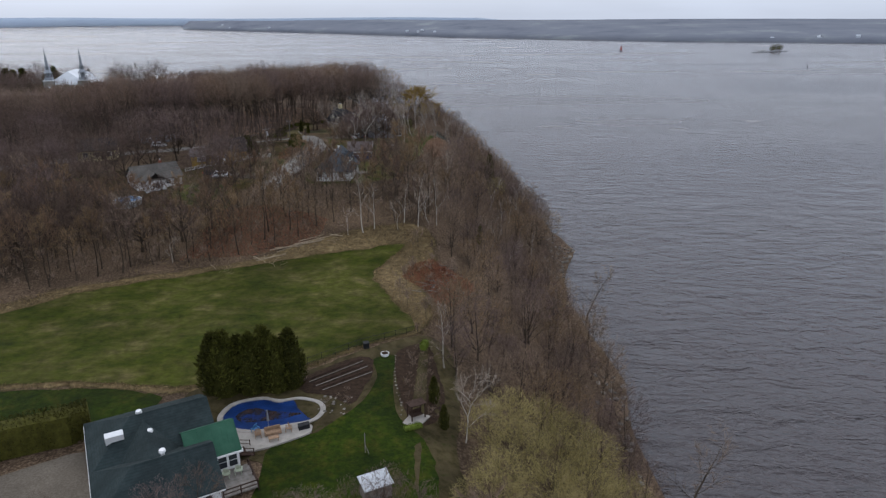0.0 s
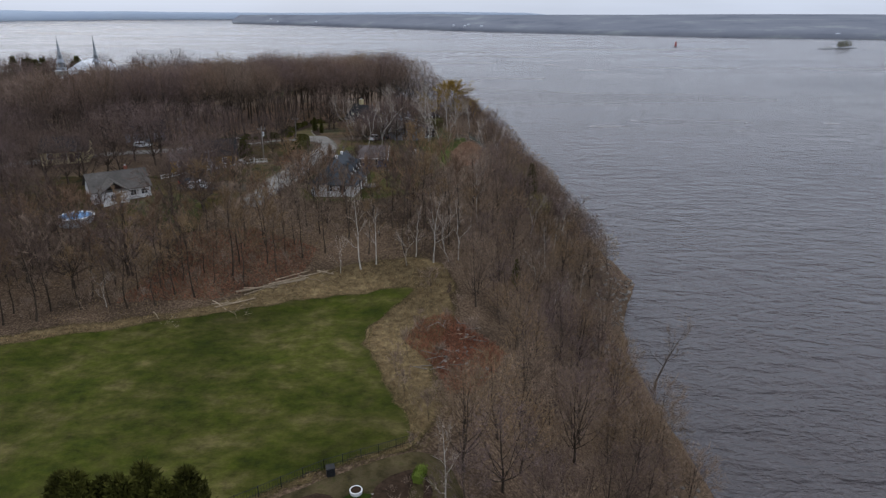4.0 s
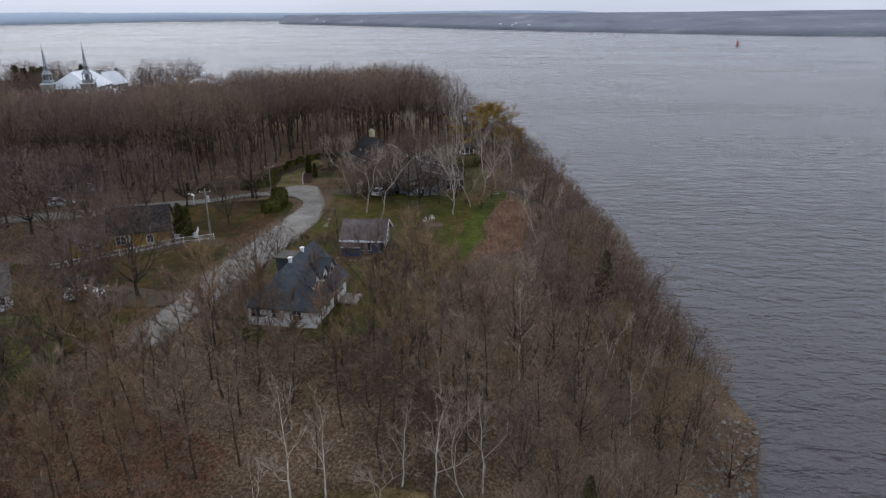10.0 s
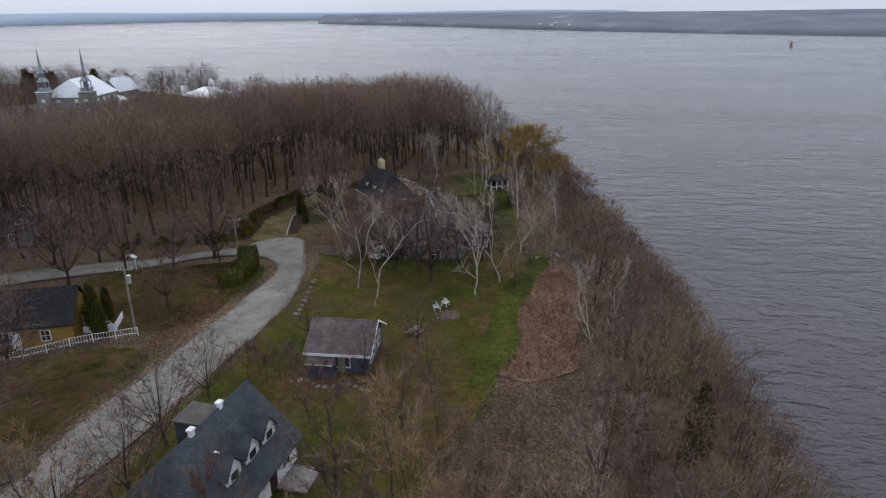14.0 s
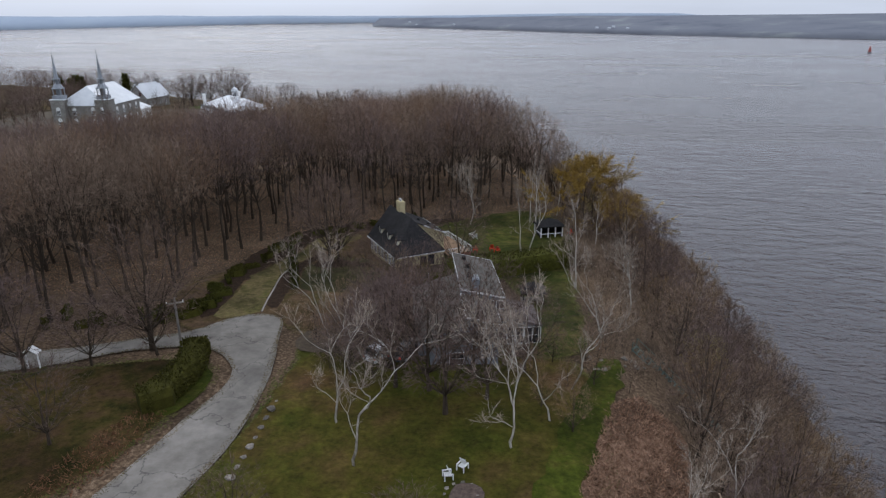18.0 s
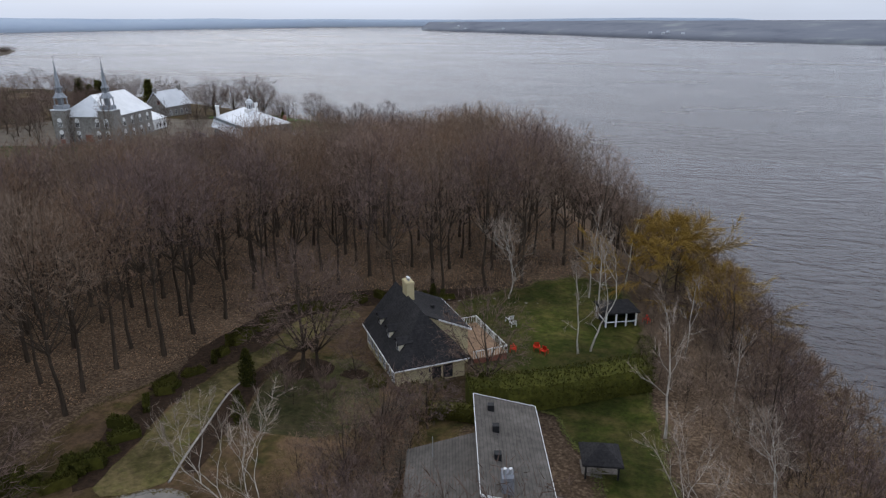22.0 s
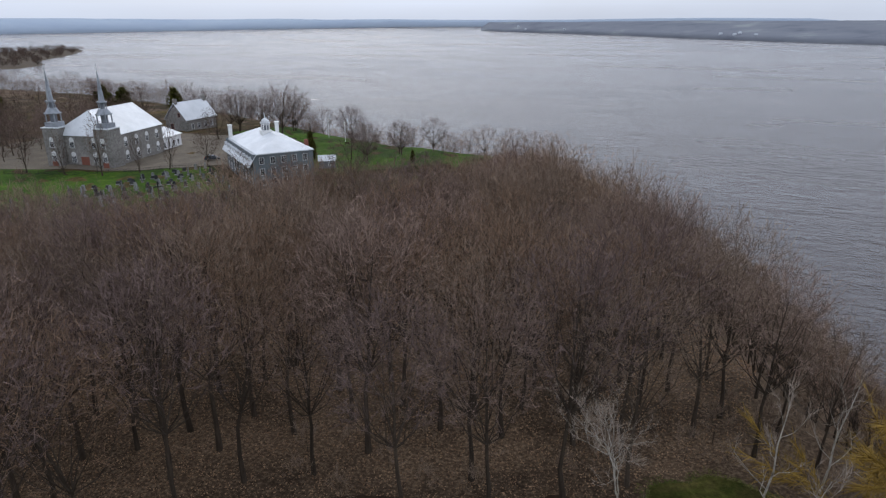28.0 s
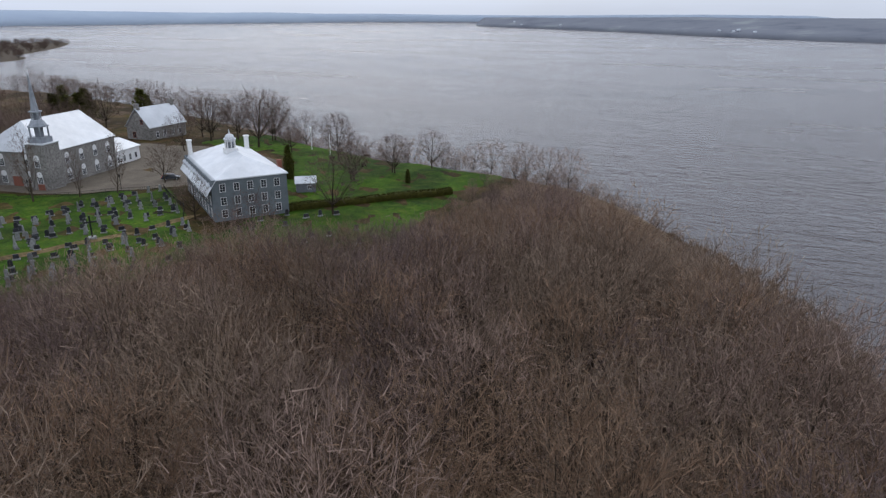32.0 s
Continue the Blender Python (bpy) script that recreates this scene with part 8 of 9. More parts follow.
ps = thing("garden_post", place(-8.4, 63.9, 0), "slim pale garden post with a strut", "post")
part("pole", beam(bmesh.new(), (0, 0, -0.2), (0, 0, 2.7), 0.05, 6), "grey_wood", ps)
part("strut", beam(bmesh.new(), (0, 0, 1.2), (0.5, -0.3, 0), 0.03, 5), "grey_wood", ps)
sd = thing("small_shed", place(-6.5, 56.8, 27), "small garden shed with a pale ribbed roof", "shed")
walls(sd, 2.8, 1.8, 1.7, "grey_wood")
bm = bmesh.new()
poly(bm, [(-1.6, -1.1, 1.75), (1.6, -1.1, 1.75), (1.6, 1.1, 2.15), (-1.6, 1.1, 2.15)], 0.06)
rf = part("roof", bm, "steel", sd)
for k in range(9):
    part("rib", poly(bmesh.new(), [(-1.55 + k * 0.38, -1.1, 1.79), (-1.5 + k * 0.38, -1.1, 1.79), (-1.5 + k * 0.38, 1.1, 2.19), (-1.55 + k * 0.38, 1.1, 2.19)], 0.03), "steel", rf)
sw = thing("garden_arbour", place(-2.9, 71.0, 30), "dark wooden garden swing under an arbour", "arbour")
for x in (-0.9, 0.9):
    for y in (-0.6, 0.6):
        part("post", boxes((x - 0.06, x + 0.06, y - 0.06, y + 0.06, -0.2, 2.1)), "dark_wood", sw)
part("top", boxes((-1.1, 1.1, -0.7, 0.7, 2.1, 2.2)), "dark_wood", sw)
part("seat", boxes((-0.8, 0.8, -0.3, 0.3, 0.45, 0.52)), "dark_wood", sw)
part("back", boxes((-0.8, 0.8, 0.28, 0.34, 0.52, 1.1)), "dark_wood", sw)
slab("arbour_paving", [(-4.6, 69.6), (-2.6, 68.8), (-1.2, 71.2), (-3.4, 72.4)], 19.2, ground_z(-3, 70.5) + 0.16, "paving")
tagged(bpy.data.objects["arbour_paving"], "small paved square under the arbour", "paving", kind="structure")
cart = thing("compost_bin", place(-11.0, 88.6, 20), "black compost bin by the fence", "bin")
part("body", boxes((-0.4, 0.4, -0.4, 0.4, 0, 0.9), bevel=0.05), "black", cart)
part("lid", boxes((-0.44, 0.44, -0.44, 0.44, 0.9, 1.0), bevel=0.04), "black", cart)

# felled logs and poles at the field's edge
for k, (a, b, w) in enumerate([((-35, 128.2), (-25, 131.9), 0.16), ((-36.6, 123.6), (-31.2, 126.1), 0.13), ((-32, 128.9), (-24.6, 132.6), 0.12), ((-33.4, 127.4), (-27.6, 131.8), 0.1), ((-30.6, 130.4), (-22.0, 134.6), 0.09),
                               ((-23.6, 134.2), (-20.8, 133.6), 0.14), ((-34.2, 129.4), (-28.4, 129.6), 0.09), ((-37.5, 124.6), (-33.4, 125.2), 0.08), ((-29.8, 131.6), (-25.2, 134.4), 0.07)]):
    lg = thing("felled_log", Matrix.Identity(4), "bleached felled log lying in dead grass", "log", "felled logs")
    za, zb = ground_z(*a) + w + 0.12 * (k % 3), ground_z(*b) + w + 0.1
    part("stem", beam(bmesh.new(), (*a, za), (*b, zb), w, 7, w * 0.55), "log", lg)
    for j in range(3):
        u = 0.45 + 0.18 * j
        p = np.array((*a, za)) * (1 - u) + np.array((*b, zb)) * u
        part("branch", beam(bmesh.new(), p, p + np.array((1.0 * (-1) ** j, 1.0, 0.25)), w * 0.3, 5, 0.015), "log", lg)
for k in range(16):
    x, y = -1.5 + r_.uniform(0, 6), 110 + r_.uniform(0, 11)
    boulder(x, y, r_.uniform(0.35, 0.9), k, "earthy stone in the brush heap", "heap stones")
for k in range(24):
    x, y = -4.0 + r_.uniform(0, 8.5), 108 + r_.uniform(0, 14)
    lg = thing("cut_branch", Matrix.Identity(4), "grey cut branch on the brush heap", "branch", "cut branches")
    z = ground_z(x, y) + 0.35
    w = r_.uniform(0, 6.28)
    part("stem", beam(bmesh.new(), (x, y, z), (x + 2.2 * math.cos(w), y + 2.2 * math.sin(w), z + 0.2), 0.06, 5, 0.03), "log" if k < 3 else "grey_wood", lg)

# lane: poles with their wires, a lamp, mail boxes
for k, (x, y, hgt) in enumerate([(-50, 189.2, 8.4), (-48.6, 212.4, 7.0), (-52, 163, 8.4), (-76, 203, 8.2)]):
    po = thing("utility_pole", place(x, y, 20 + 15 * k), "weathered wooden utility pole beside the lane", "pole", "utility poles")
    part("shaft", beam(bmesh.new(), (0, 0, -0.5), (0, 0, hgt), 0.16, 8, 0.11), "grey_wood", po)
    part("crossarm", boxes((-0.9, 0.9, -0.06, 0.06, hgt - 0.7, hgt - 0.56)), "grey_wood", po)
    for j in (-0.8, 0, 0.8):
        part("insulator", beam(bmesh.new(), (j, 0, hgt - 0.56), (j, 0, hgt - 0.4), 0.05, 6), "white", po)
    if k == 0:
        part("transformer", beam(bmesh.new(), (0.33, 0, hgt - 2.3), (0.33, 0, hgt - 1.3), 0.24, 10), "steel", po)
for a, b in (((-50, 189.2, 8.2), (-48.6, 212.4, 6.8)), ((-52, 163, 8.2), (-50, 189.2, 8.2)), ((-48.6, 212.4, 6.8), (-76, 203, 8.0))):
    wv = [Vector((a[0] + (b[0] - a[0]) * u, a[1] + (b[1] - a[1]) * u, (ground_z(*a[:2]) + a[2]) * (1 - u) + (ground_z(*b[:2]) + b[2]) * u - 2.4 * u * (1 - u))) for u in np.linspace(0, 1, 9)]
    bm = bmesh.new()
    for p, q in zip(wv, wv[1:]):
        beam(bm, p, q, 0.018, 4)
    tagged(part("overhead_wire", bm, "black"), "thin black overhead wire between poles", "wire", "overhead wires")


def car(m, paint, label, suv=True):
    ob = thing("car", m, label, "car", "parked cars")
    h = 0.95 if suv else 0.82
    prof = [(-2.25, 0.35), (2.2, 0.35), (2.28, 0.62), (2.1, h), (1.2, h + 0.1), (0.55, h + 0.68), (-1.6, h + 0.72), (-2.15, h + 0.12), (-2.3, 0.7)]
    bm = bmesh.new()
    a = [bm.verts.new((x, -0.9 + (0.14 if z > h + 0.3 else 0), z)) for x, z in prof]
    b = [bm.verts.new((x, 0.9 - (0.14 if z > h + 0.3 else 0), z)) for x, z in prof]
    bm.faces.new(a)
    bm.faces.new(b[::-1])
    for k in range(len(prof)):
        bm.faces.new((a[k], b[k], b[(k + 1) % len(prof)], a[(k + 1) % len(prof)]))
    bmesh.ops.bevel(bm, geom=list(bm.edges), offset=0.05, segments=1, affect="EDGES")
    part("body", bm, paint, ob)
    for s in (-1, 1):
        bm = bmesh.new()
        y = s * 0.885
        vv = [bm.verts.new((x, y - s * (0.125 if z > h + 0.3 else 0.0) + s * 0.02, z)) for x, z in ((1.05, h + 0.14), (0.5, h + 0.58), (-1.5, h + 0.6), (-1.95, h + 0.14))]
        bm.faces.new(vv)
        part("side_window", bm, "glass", ob)
        for x in (-1.4, 1.4):
            wl_ = part("wheel", beam(bmesh.new(), (x, s * 0.72, 0.34), (x, s * 0.94, 0.34), 0.34, 14), "rubber", ob)
            part("rim", beam(bmesh.new(), (x, s * 0.93, 0.34), (x, s * 0.955, 0.34), 0.2, 10), "steel", wl_)
        part("headlight", boxes((2.16, 2.27, s * 0.72 - 0.15, s * 0.72 + 0.15, 0.66, 0.8)), "steel", ob)
        part("tail_light", boxes((-2.31, -2.2, s * 0.74 - 0.12, s * 0.74 + 0.12, 0.75, 0.95)), "red", ob)
    for x0, x1, z0, z1 in ((1.14, 0.6, h + 0.13, h + 0.63), (-2.13, -1.64, h + 0.15, h + 0.67)):
        bm = bmesh.new()
        o = 0.03 if x0 > 0 else -0.03
        vv = [bm.verts.new(p) for p in ((x0 + o, -0.74, z0 + 0.02), (x0 + o, 0.74, z0 + 0.02), (x1 + o, 0.64, z1 + 0.02), (x1 + o, -0.64, z1 + 0.02))]
        bm.faces.new(vv)
        part("windscreen", bm, "glass", ob)
    return ob


car(place(-27.8, 218.2, 70, 0.08), "car_white", "white pickup-like car parked by the grey house")
car(place(-25.4, 218.9, 75, 0.08), "car_dark", "dark car parked by the grey house", False)
car(place(-87.2, 203.3, 20, 0.1), "car_white", "white family car parked off the lane")
car(place(-55.5, 164.6, 12, 0.1), "car_white", "white family car parked on a drive")
car(place(-59.5, 169.2, 30, 0.1), "car_dark", "dark car parked on a drive", False)
car(place(-172.5, 384.5, 40, 0.15), "car_dark", "dark car parked in the church yard", False)
drape("west_drive", smooth_line([(-44, 163), (-44, 167), (-56, 168.5), (-61, 169.5), (-61, 166), (-56, 163.4)], 1.2, 0.05), 0.17, "drive_brown", "dark asphalt drive", "driveway")
drape("south_drive", smooth_line([(-33, 247), (-31.5, 240), (-29.6, 231), (-29.6, 221), (-37, 217), (-38.6, 222), (-33.5, 226), (-33.6, 236), (-36.5, 244)], 1.2, 0.05), 0.17, "drive_brown", "brown grit drive to the yellow house", "driveway")
arb = thing("white_arbour", place(-62.5, 206.5, 20), "small white garden arbour", "arbour")
for x in (-0.6, 0.6):
    part("post", boxes((x - 0.06, x + 0.06, -0.06, 0.06, -0.2, 1.9)), "white", arb)
bm = bmesh.new()
poly(bm, [(-0.85, -0.5, 1.9), (0, -0.5, 2.5), (0, 0.5, 2.5), (-0.85, 0.5, 1.9)], 0.06)
poly(bm, [(0.85, -0.5, 1.9), (0, -0.5, 2.5), (0, 0.5, 2.5), (0.85, 0.5, 1.9)], 0.06)
part("top", bm, "white", arb)

kerb = thing("stone_kerb", Matrix.Identity(4), "pale stone kerb edging the grass walk", "kerb")
line = smooth_line([(-46.8, 225.6), (-49.2, 232), (-52.0, 240.5), (-52.4, 244.4)], 1.0, 0.0, closed=False)
for (x0, y0), (x1, y1) in zip(line[:-1], line[1:]):
    bm = beam(bmesh.new(), (x0, y0, ground_z(x0, y0) + 0.16), (x0 + (x1 - x0) * 0.96, y0 + (y1 - y0) * 0.96, ground_z(x1, y1) + 0.16), 0.11, 4)
    part("kerb_stone", bm, "paving", kerb)

# yard of the grey house: picnic table, fire ring with chairs, bluff stairs
pt = thing("picnic_table", place(-17.0, 193.6, 70, 0.08), "weathered grey picnic table on the grass", "table")
for k in range(4):
    part("plank", boxes((-0.9, 0.9, -0.36 + k * 0.18, -0.2 + k * 0.18, 0.7, 0.74)), "grey_wood", pt)
for y in (-0.72, 0.56):
    part("bench", boxes((-0.9, 0.9, y, y + 0.2, 0.42, 0.46)), "grey_wood", pt)
for x in (-0.65, 0.65):
    bm = beam(bmesh.new(), (x, -0.6, -0.1), (x, -0.15, 0.7), 0.05, 4)
    beam(bm, (x, 0.6, -0.1), (x, 0.15, 0.7), 0.05, 4)
    beam(bm, (x, -0.7, 0.4), (x, 0.7, 0.4), 0.04, 4)
    part("trestle", bm, "grey_wood", pt)
for k in range(11):
    a = k * 0.571
    boulder(-14.4 + 1.3 * math.cos(a), 199.4 + 1.3 * math.sin(a), 0.5, k, "pale stone of the fire ring", "fire ring stones")
M["brick_paving"] = material("worn_brick_paving", [(0.06, 0.042, 0.034), (0.13, 0.095, 0.078)], 2.5, 6, 0.9, 0.5)
slab("fire_paving", smooth_line([(-15.2, 198.6), (-14.2, 198), (-12.8, 198.4), (-12.6, 199.8), (-13.6, 200.6), (-15, 200.2)], 0.8, 0.06), 27, ground_z(-14, 199.4) + 0.18, "brick_paving")
tagged(bpy.data.objects["fire_paving"], "worn brick-coloured paving round the fire ring", "paving", kind="structure")
chair("garden_chair", place(-15.9, 200.9, 120, 0.1), "white", "white garden chair by the fire ring", "garden chairs")
chair("garden_chair", place(-15.0, 202.2, 160, 0.1), "white", "white garden chair by the fire ring", "garden chairs")
stairs = thing("bluff_stairs", Matrix.Identity(4), "green-grey wooden stairs down the bluff", "stairs")
a, b = np.array((-1.6, 227.6)), np.array((7.6, 223.2))
za, zb = ground_z(*a) + 0.4, ground_z(*b) + 0.6
M["green_wood"] = material("green_stained_wood", [(0.07, 0.1, 0.085), (0.12, 0.15, 0.13)], 2, 4, 0.85)
n_ = 22
dirn = (b - a) / np.linalg.norm(b - a)
nor = np.array((-dirn[1], dirn[0]))
for k in range(n_):
    u = k / (n_ - 1)
    p = a + (b - a) * u
    bm = beam(bmesh.new(), (*(p - nor * 0.5), za + (zb - za) * u), (*(p + nor * 0.5), za + (zb - za) * u), 0.12, 4)
    part("tread", bm, "green_wood", stairs)
for s in (-0.55, 0.55):
    bm = beam(bmesh.new(), (*(a + nor * s), za), (*(b + nor * s), zb), 0.08, 4)
    beam(bm, (*(a + nor * s), za + 0.95), (*(b + nor * s), zb + 0.95), 0.045, 4)
    for k in range(8):
        p = a + (b - a) * k / 7 + nor * s
        z = za + (zb - za) * k / 7
        beam(bm, (*p, z - 0.9), (*p, z + 0.95), 0.045, 4)
    part("railing", bm, "green_wood", stairs)

# ---- churchyard ----
STONES = []
for k, (w, h, mat) in enumerate([(0.9, 0.8, "granite_dark"), (0.8, 1.0, "granite_pale"), (1.1, 0.7, "granite_dark"), (0.6, 1.2, "granite_pale"), (0.5, 2.0, "granite_pale"), (0.75, 0.9, "granite_dark")]):
    ob = thing("gravestone", pose(-150 - 2 * k, 335, 0), "", "gravestone", "gravestones")
    if h > 1.5:
        bm = bmesh.new()
        box(bm, -0.26, 0.26, -0.26, 0.26, 0.35, 0.8)
        beam(bm, (0, 0, 0.8), (0, 0, 2.2), 0.24, 4, 0.12)
        beam(bm, (0, 0, 2.2), (0, 0, 2.45), 0.14, 4, 0.0)
    else:
        bm = boxes((-w / 2, w / 2, -0.1, 0.1, 0.28, 0.28 + h), bevel=0.04)
        if k % 2:
            bmesh.ops.create_cone(bm, cap_ends=True, segments=14, radius1=w / 2 - 0.03, radius2=w / 2 - 0.03, depth=0.19, matrix=pose(0, 0, 0.26 + h, 90))
    part("stone", bm, mat, ob)
    part("plinth", boxes((-w / 2 - 0.15, w / 2 + 0.15, -0.24, 0.24, -0.15, 0.3), bevel=0.02), "granite_pale", ob)
    tagged(ob, ("dark polished granite gravestone on a pale plinth", "pale granite gravestone with a rounded top", "wide dark granite gravestone on a plinth",
                "tall narrow pale gravestone", "pale stone obelisk on a grave", "dark gravestone with a rounded top")[k])
    STONES.append(ob)
gr = np.random.default_rng(91)
ax = np.array((0.585, 0.81))
ay = np.array((-0.81, 0.585))
used, first = 0, [True] * 6
cem_line = smooth_line(CEM, 3.0)
old, newer = [], []
for i in range(-14, 30):
    for j in range(-22, 30):
        p = np.array((-150.0, 338.0)) + ax * (i * 2.9 + gr.normal() * 0.25) + ay * (j * 2.5 + gr.normal() * 0.45)
        if not inside(cem_line, p[0], p[1]) or gr.random() < 0.34:
            continue
        rel = p - np.array((-143, 361))
        (old if p[0] < -131 else newer).append(p)
path_line = np.array([(-153, 326.7), (-147.5, 343.3), (-142.8, 360.8)])
old = [p for p in old if min(np.linalg.norm(p - (path_line[0] * (1 - u) + path_line[2] * u)) for u in np.linspace(0, 1, 30)) > 1.6]
old.sort(key=lambda p: p[0] * -1 + p[1] * 0.2)
for p in old[:235]:
    k = int(gr.choice(6, p=(0.24, 0.18, 0.15, 0.13, 0.16, 0.14)))
    copy_thing(STONES[k], pose(p[0], p[1], ground_z(*p) + 0.05, gr.normal() * 1.2, gr.normal() * 1.2, 54 + 180 + gr.normal() * 5))
for p in newer[::4][:22]:
    k = int(gr.choice((0, 2, 5)))
    copy_thing(STONES[k], pose(p[0], p[1], ground_z(*p) + 0.05, 0, 0, 54 + 180))
for k, ob in enumerate(STONES):
    x, y = -152 - 2.6 * k, 333 + 1.2 * k
    ob.matrix_basis = pose(x, y, ground_z(x, y) + 0.05, 0, 0, 234)
drape("cemetery_path", smooth_line([(-154.2, 326), (-148.6, 343), (-144, 361), (-142, 360.4), (-146.4, 342.4), (-152, 326)], 1.5, 0.1), 0.15, "dry", "worn pale path between the graves", "path")
cr = thing("calvary_cross", place(-149.1, 342.0, 54), "tall black cross among the graves", "cross")
part("shaft", boxes((-0.14, 0.14, -0.14, 0.14, -0.3, 4.6)), "black", cr)
part("arm", boxes((-1.15, 1.15, -0.12, 0.12, 3.2, 3.46)), "black", cr)
part("plinth", boxes((-0.7, 0.7, -0.7, 0.7, -0.3, 0.5), bevel=0.04), "granite_pale", cr)
picket_fence("churchyard_fence", [(-212, 346), (-192.1, 352.6), (-183.1, 360), (-167.6, 377.2), (-159, 371), (-150, 366), (-143.6, 359.4)], 1.1, "black", "dark iron churchyard fence on slim posts", 2.6, 2, 0.4, 0.05)
for x, y in ((-162, 380), (-191, 359), (-176, 372)):
    sl = thing("street_lamp", place(x, y, 0), "black cast street lamp in the church yard", "street lamp", "street lamps")
    part("post", beam(bmesh.new(), (0, 0, -0.2), (0, 0, 3.2), 0.07, 7, 0.05), "black", sl)
    part("lantern", beam(bmesh.new(), (0, 0, 3.2), (0, 0, 3.7), 0.12, 6, 0.2), "black", sl)
    part("cap", beam(bmesh.new(), (0, 0, 3.7), (0, 0, 3.9), 0.24, 6, 0.03), "black", sl)
for x, y in ((-154.8, 431.4), (-165.3, 436.7)):
    fp = thing("flagpole", place(x, y, 0), "white flagpole on the shore lawn", "flagpole", "flagpoles")
    part("pole", beam(bmesh.new(), (0, 0, -0.3), (0, 0, 7), 0.09, 7, 0.04), "white", fp)
    part("ball", beam(bmesh.new(), (0, 0, 7), (0, 0, 7.25), 0.12, 7), "white", fp)
for k, (x, y) in enumerate(((-150, 425), (-142, 432), (-158, 415), (-136, 420))):
    pb = thing("park_bench", place(x, y, 30 * k, 0.1), "dark park bench on the shore lawn", "bench", "park benches")
    part("seat", boxes((-0.9, 0.9, -0.25, 0.25, 0.42, 0.47)), "dark_wood", pb)
    part("back", boxes((-0.9, 0.9, 0.22, 0.27, 0.47, 0.9)), "dark_wood", pb)
    for x2 in (-0.7, 0.7):
        part("leg", boxes((x2 - 0.04, x2 + 0.04, -0.22, 0.22, -0.1, 0.42)), "black", pb)

# ---- river marks and distant land ----
by = thing("light_buoy", pose(390, 1500, 0), "red navigation light pillar standing in the river", "beacon")
bm = bmesh.new()
beam(bm, (0, 0, -1), (0, 0, 2.2), 3.6, 14, 3.0)
part("base", bm, "grey_clad", by, "grey concrete base")
M["beacon_red"] = material("faded_red_paint", [(0.3, 0.07, 0.06), (0.4, 0.12, 0.1)], 0.4, 4, 0.6)
part("tower", beam(bmesh.new(), (0, 0, 2.2), (0, 0, 9.5), 2.4, 12, 1.5), "beacon_red", by)
part("lamp", beam(bmesh.new(), (0, 0, 9.5), (0, 0, 11.5), 0.9, 10, 0.7), "beacon_red", by)
b2 = thing("channel_buoy", pose(520, 970, 0), "small dark channel buoy on the water", "buoy")
part("float", beam(bmesh.new(), (0, 0, -0.5), (0, 0, 1.2), 1.1, 10, 0.9), "black", b2)
part("mast", beam(bmesh.new(), (0, 0, 1.2), (0, 0, 4.2), 0.6, 6, 0.15), "black", b2)


def low_land(name, outline, z, mat, label):
    o = smooth_line(outline, 12, 1.0)
    bm = bmesh.new()
    c = o.mean(0)
    rings = [[bm.verts.new((*(c + (o[k] - c) * f), h)) for k in range(len(o))] for f, h in ((1.0, -1.0), (0.97, 0.5), (0.85, z))]
    for a, b in zip(rings, rings[1:]):
        for k in range(len(o)):
            bm.faces.new((a[k], a[(k + 1) % len(o)], b[(k + 1) % len(o)], b[k]))
    bm.faces.new(rings[-1])
    return tagged(part(name, bm, mat), label, "land", kind="structure")


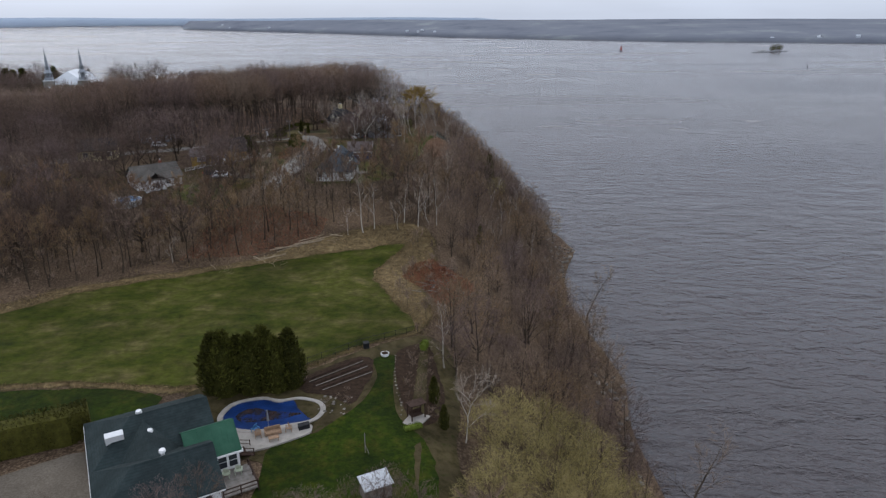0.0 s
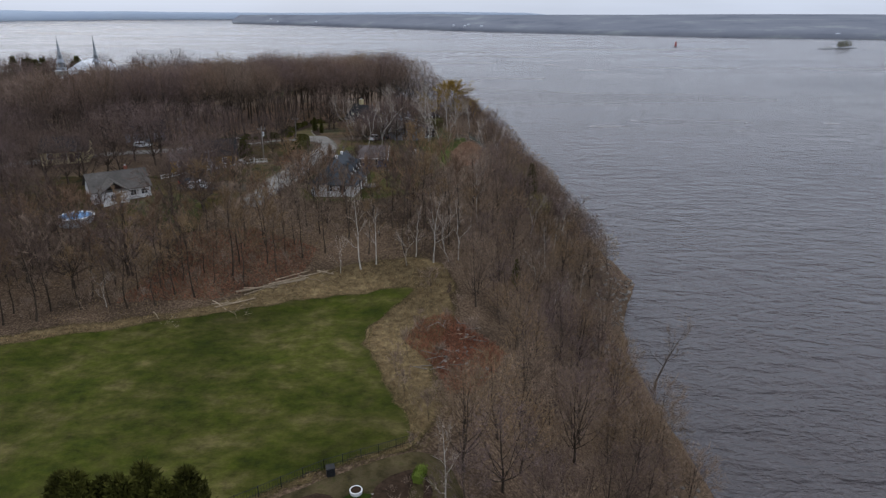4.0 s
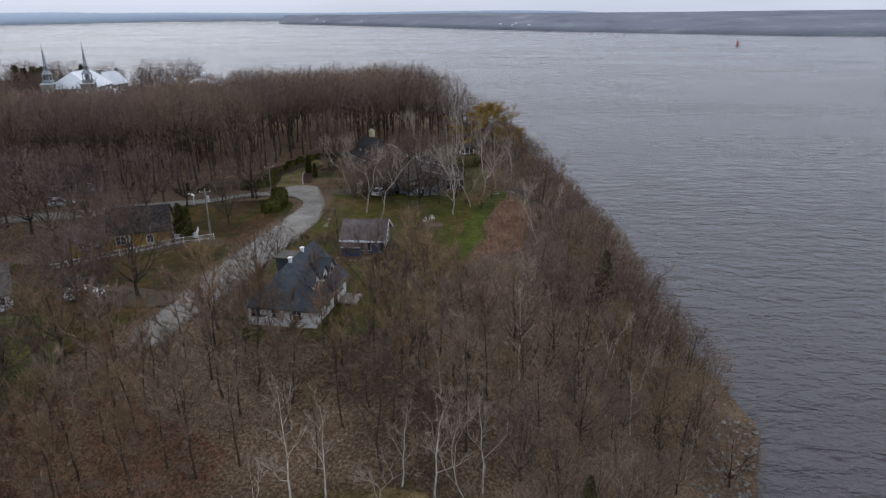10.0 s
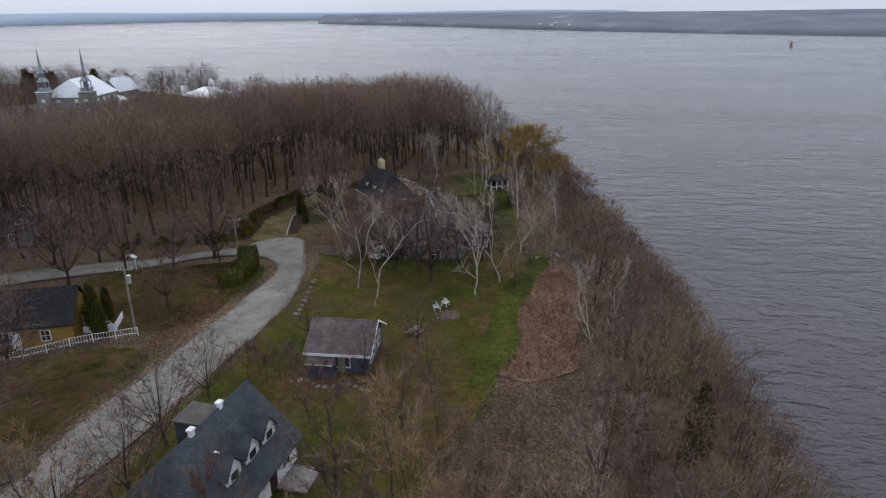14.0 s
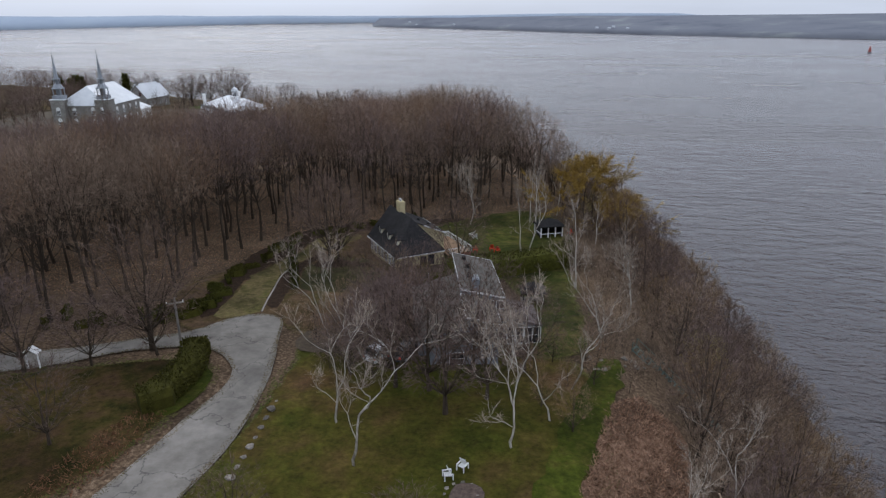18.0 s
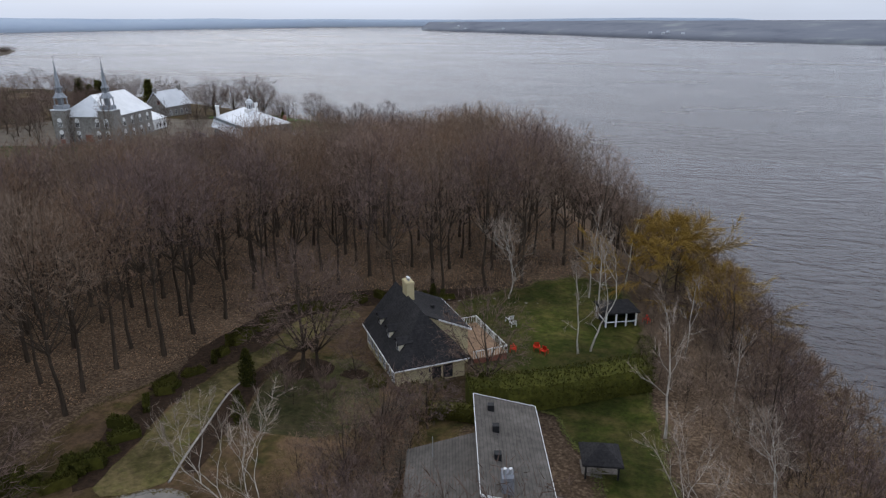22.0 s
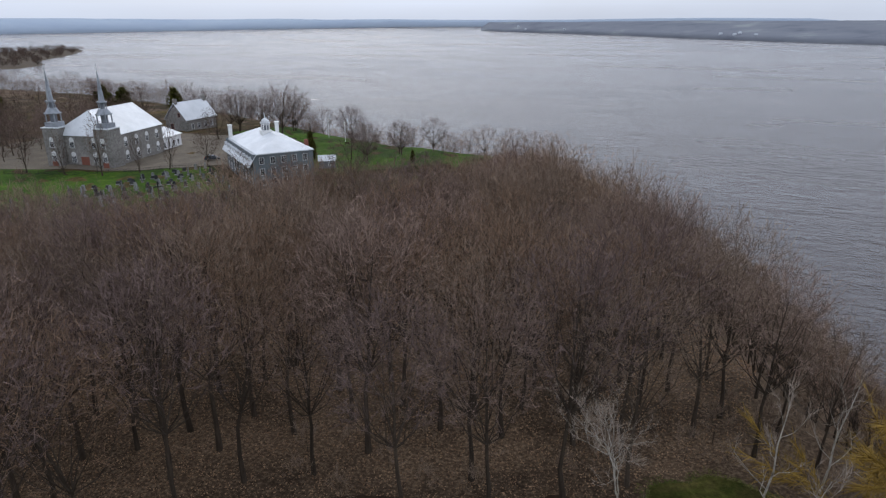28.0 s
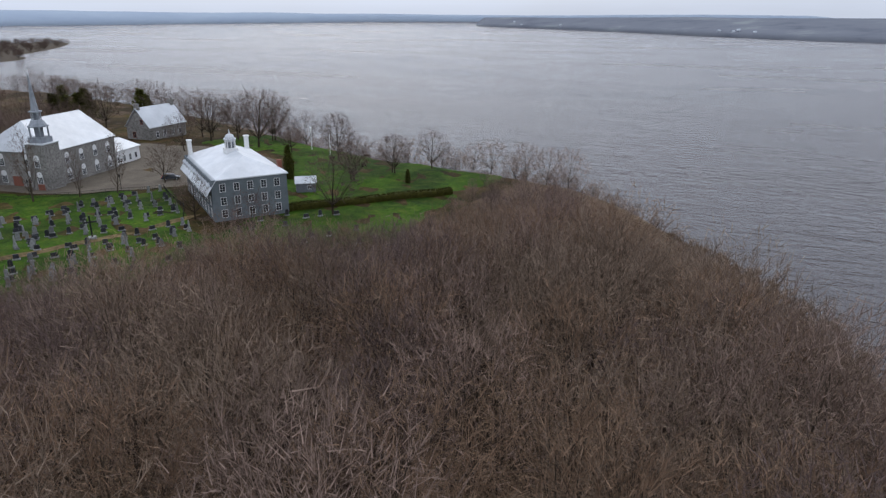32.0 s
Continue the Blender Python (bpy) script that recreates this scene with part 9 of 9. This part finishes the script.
# walls and roofs of the far farmhouses share one colour, paled for haze
M["far_wall"] = material("pale_paint_haze_tint", [(0.4, 0.42, 0.45), (0.5, 0.52, 0.55)], 0.3, 3, 0.9)
POINT_LAND = [(-1043, 878), (-1090, 985), (-1180, 1030), (-1375, 1250), (-1610, 1464), (-1720, 1480), (-1700, 1300), (-1600, 1000), (-1500, 800), (-1200, 760)]
low_land("far_point", POINT_LAND, 1.6, "drive_brown", "low wooded point across the bay")
pts = scatter(POINT_LAND, 25, 61, clear=False)
woods("point_trees", POINT, [(x, y, 0.8, s, t, 0) for (x, y), s, t in zip(pts, gr.uniform(0.7, 1.15, len(pts)), gr.uniform(0, 6, len(pts)))], "bark", "dark_twig", "bare trees on the far point", "trees")
ISLE = [(640, 1425), (665, 1450), (700, 1470), (735, 1492), (748, 1480), (720, 1455), (680, 1430), (655, 1415)]
low_land("islet", ISLE, 1.2, "granite_dark", "low rocky islet in the river")
woods("islet_trees", POINT, [(705, 1465, 0.8, 1.05, 1.0, 0), (718, 1474, 0.8, 1.15, 2.0, 0), (728, 1480, 0.8, 0.95, 3.0, 0), (700, 1460, 0.8, 0.8, 4.0, 0), (712, 1468, 0.8, 1.0, 5.0, 0), (672, 1438, 0.6, 0.4, 0.5, 0), (660, 1430, 0.6, 0.35, 0.9, 0)],
      "bark", "needle", "dark clump of trees on the islet", "trees")
for k in range(11):
    u = gr.random()
    line = [(-1640, 4900), (-1100, 4300), (-500, 3500), (-100, 2950), (420, 2400), (1030, 2030), (1230, 1930)]
    j = gr.integers(0, 6)
    x, y = line[j][0] * (1 - u) + line[j + 1][0] * u, line[j][1] * (1 - u) + line[j + 1][1] * u
    f = 1 + gr.uniform(0.002, 0.05)
    x, y = MID[0] + (x - MID[0]) * f, MID[1] + (y - MID[1]) * f
    q = drawn_in(x, y, 6 + 500 * (f - 1))
    fh = thing("far_farmhouse", pose(*q, 0, 0, gr.uniform(0, 180)), "tiny pale farmhouse on the far bank", "house", "farmhouses on the far bank")
    walls(fh, 11, 8, 5, "far_wall")
    roof(fh, 11, 8, 5, 3, (0, 0), 0.5, "far_wall")
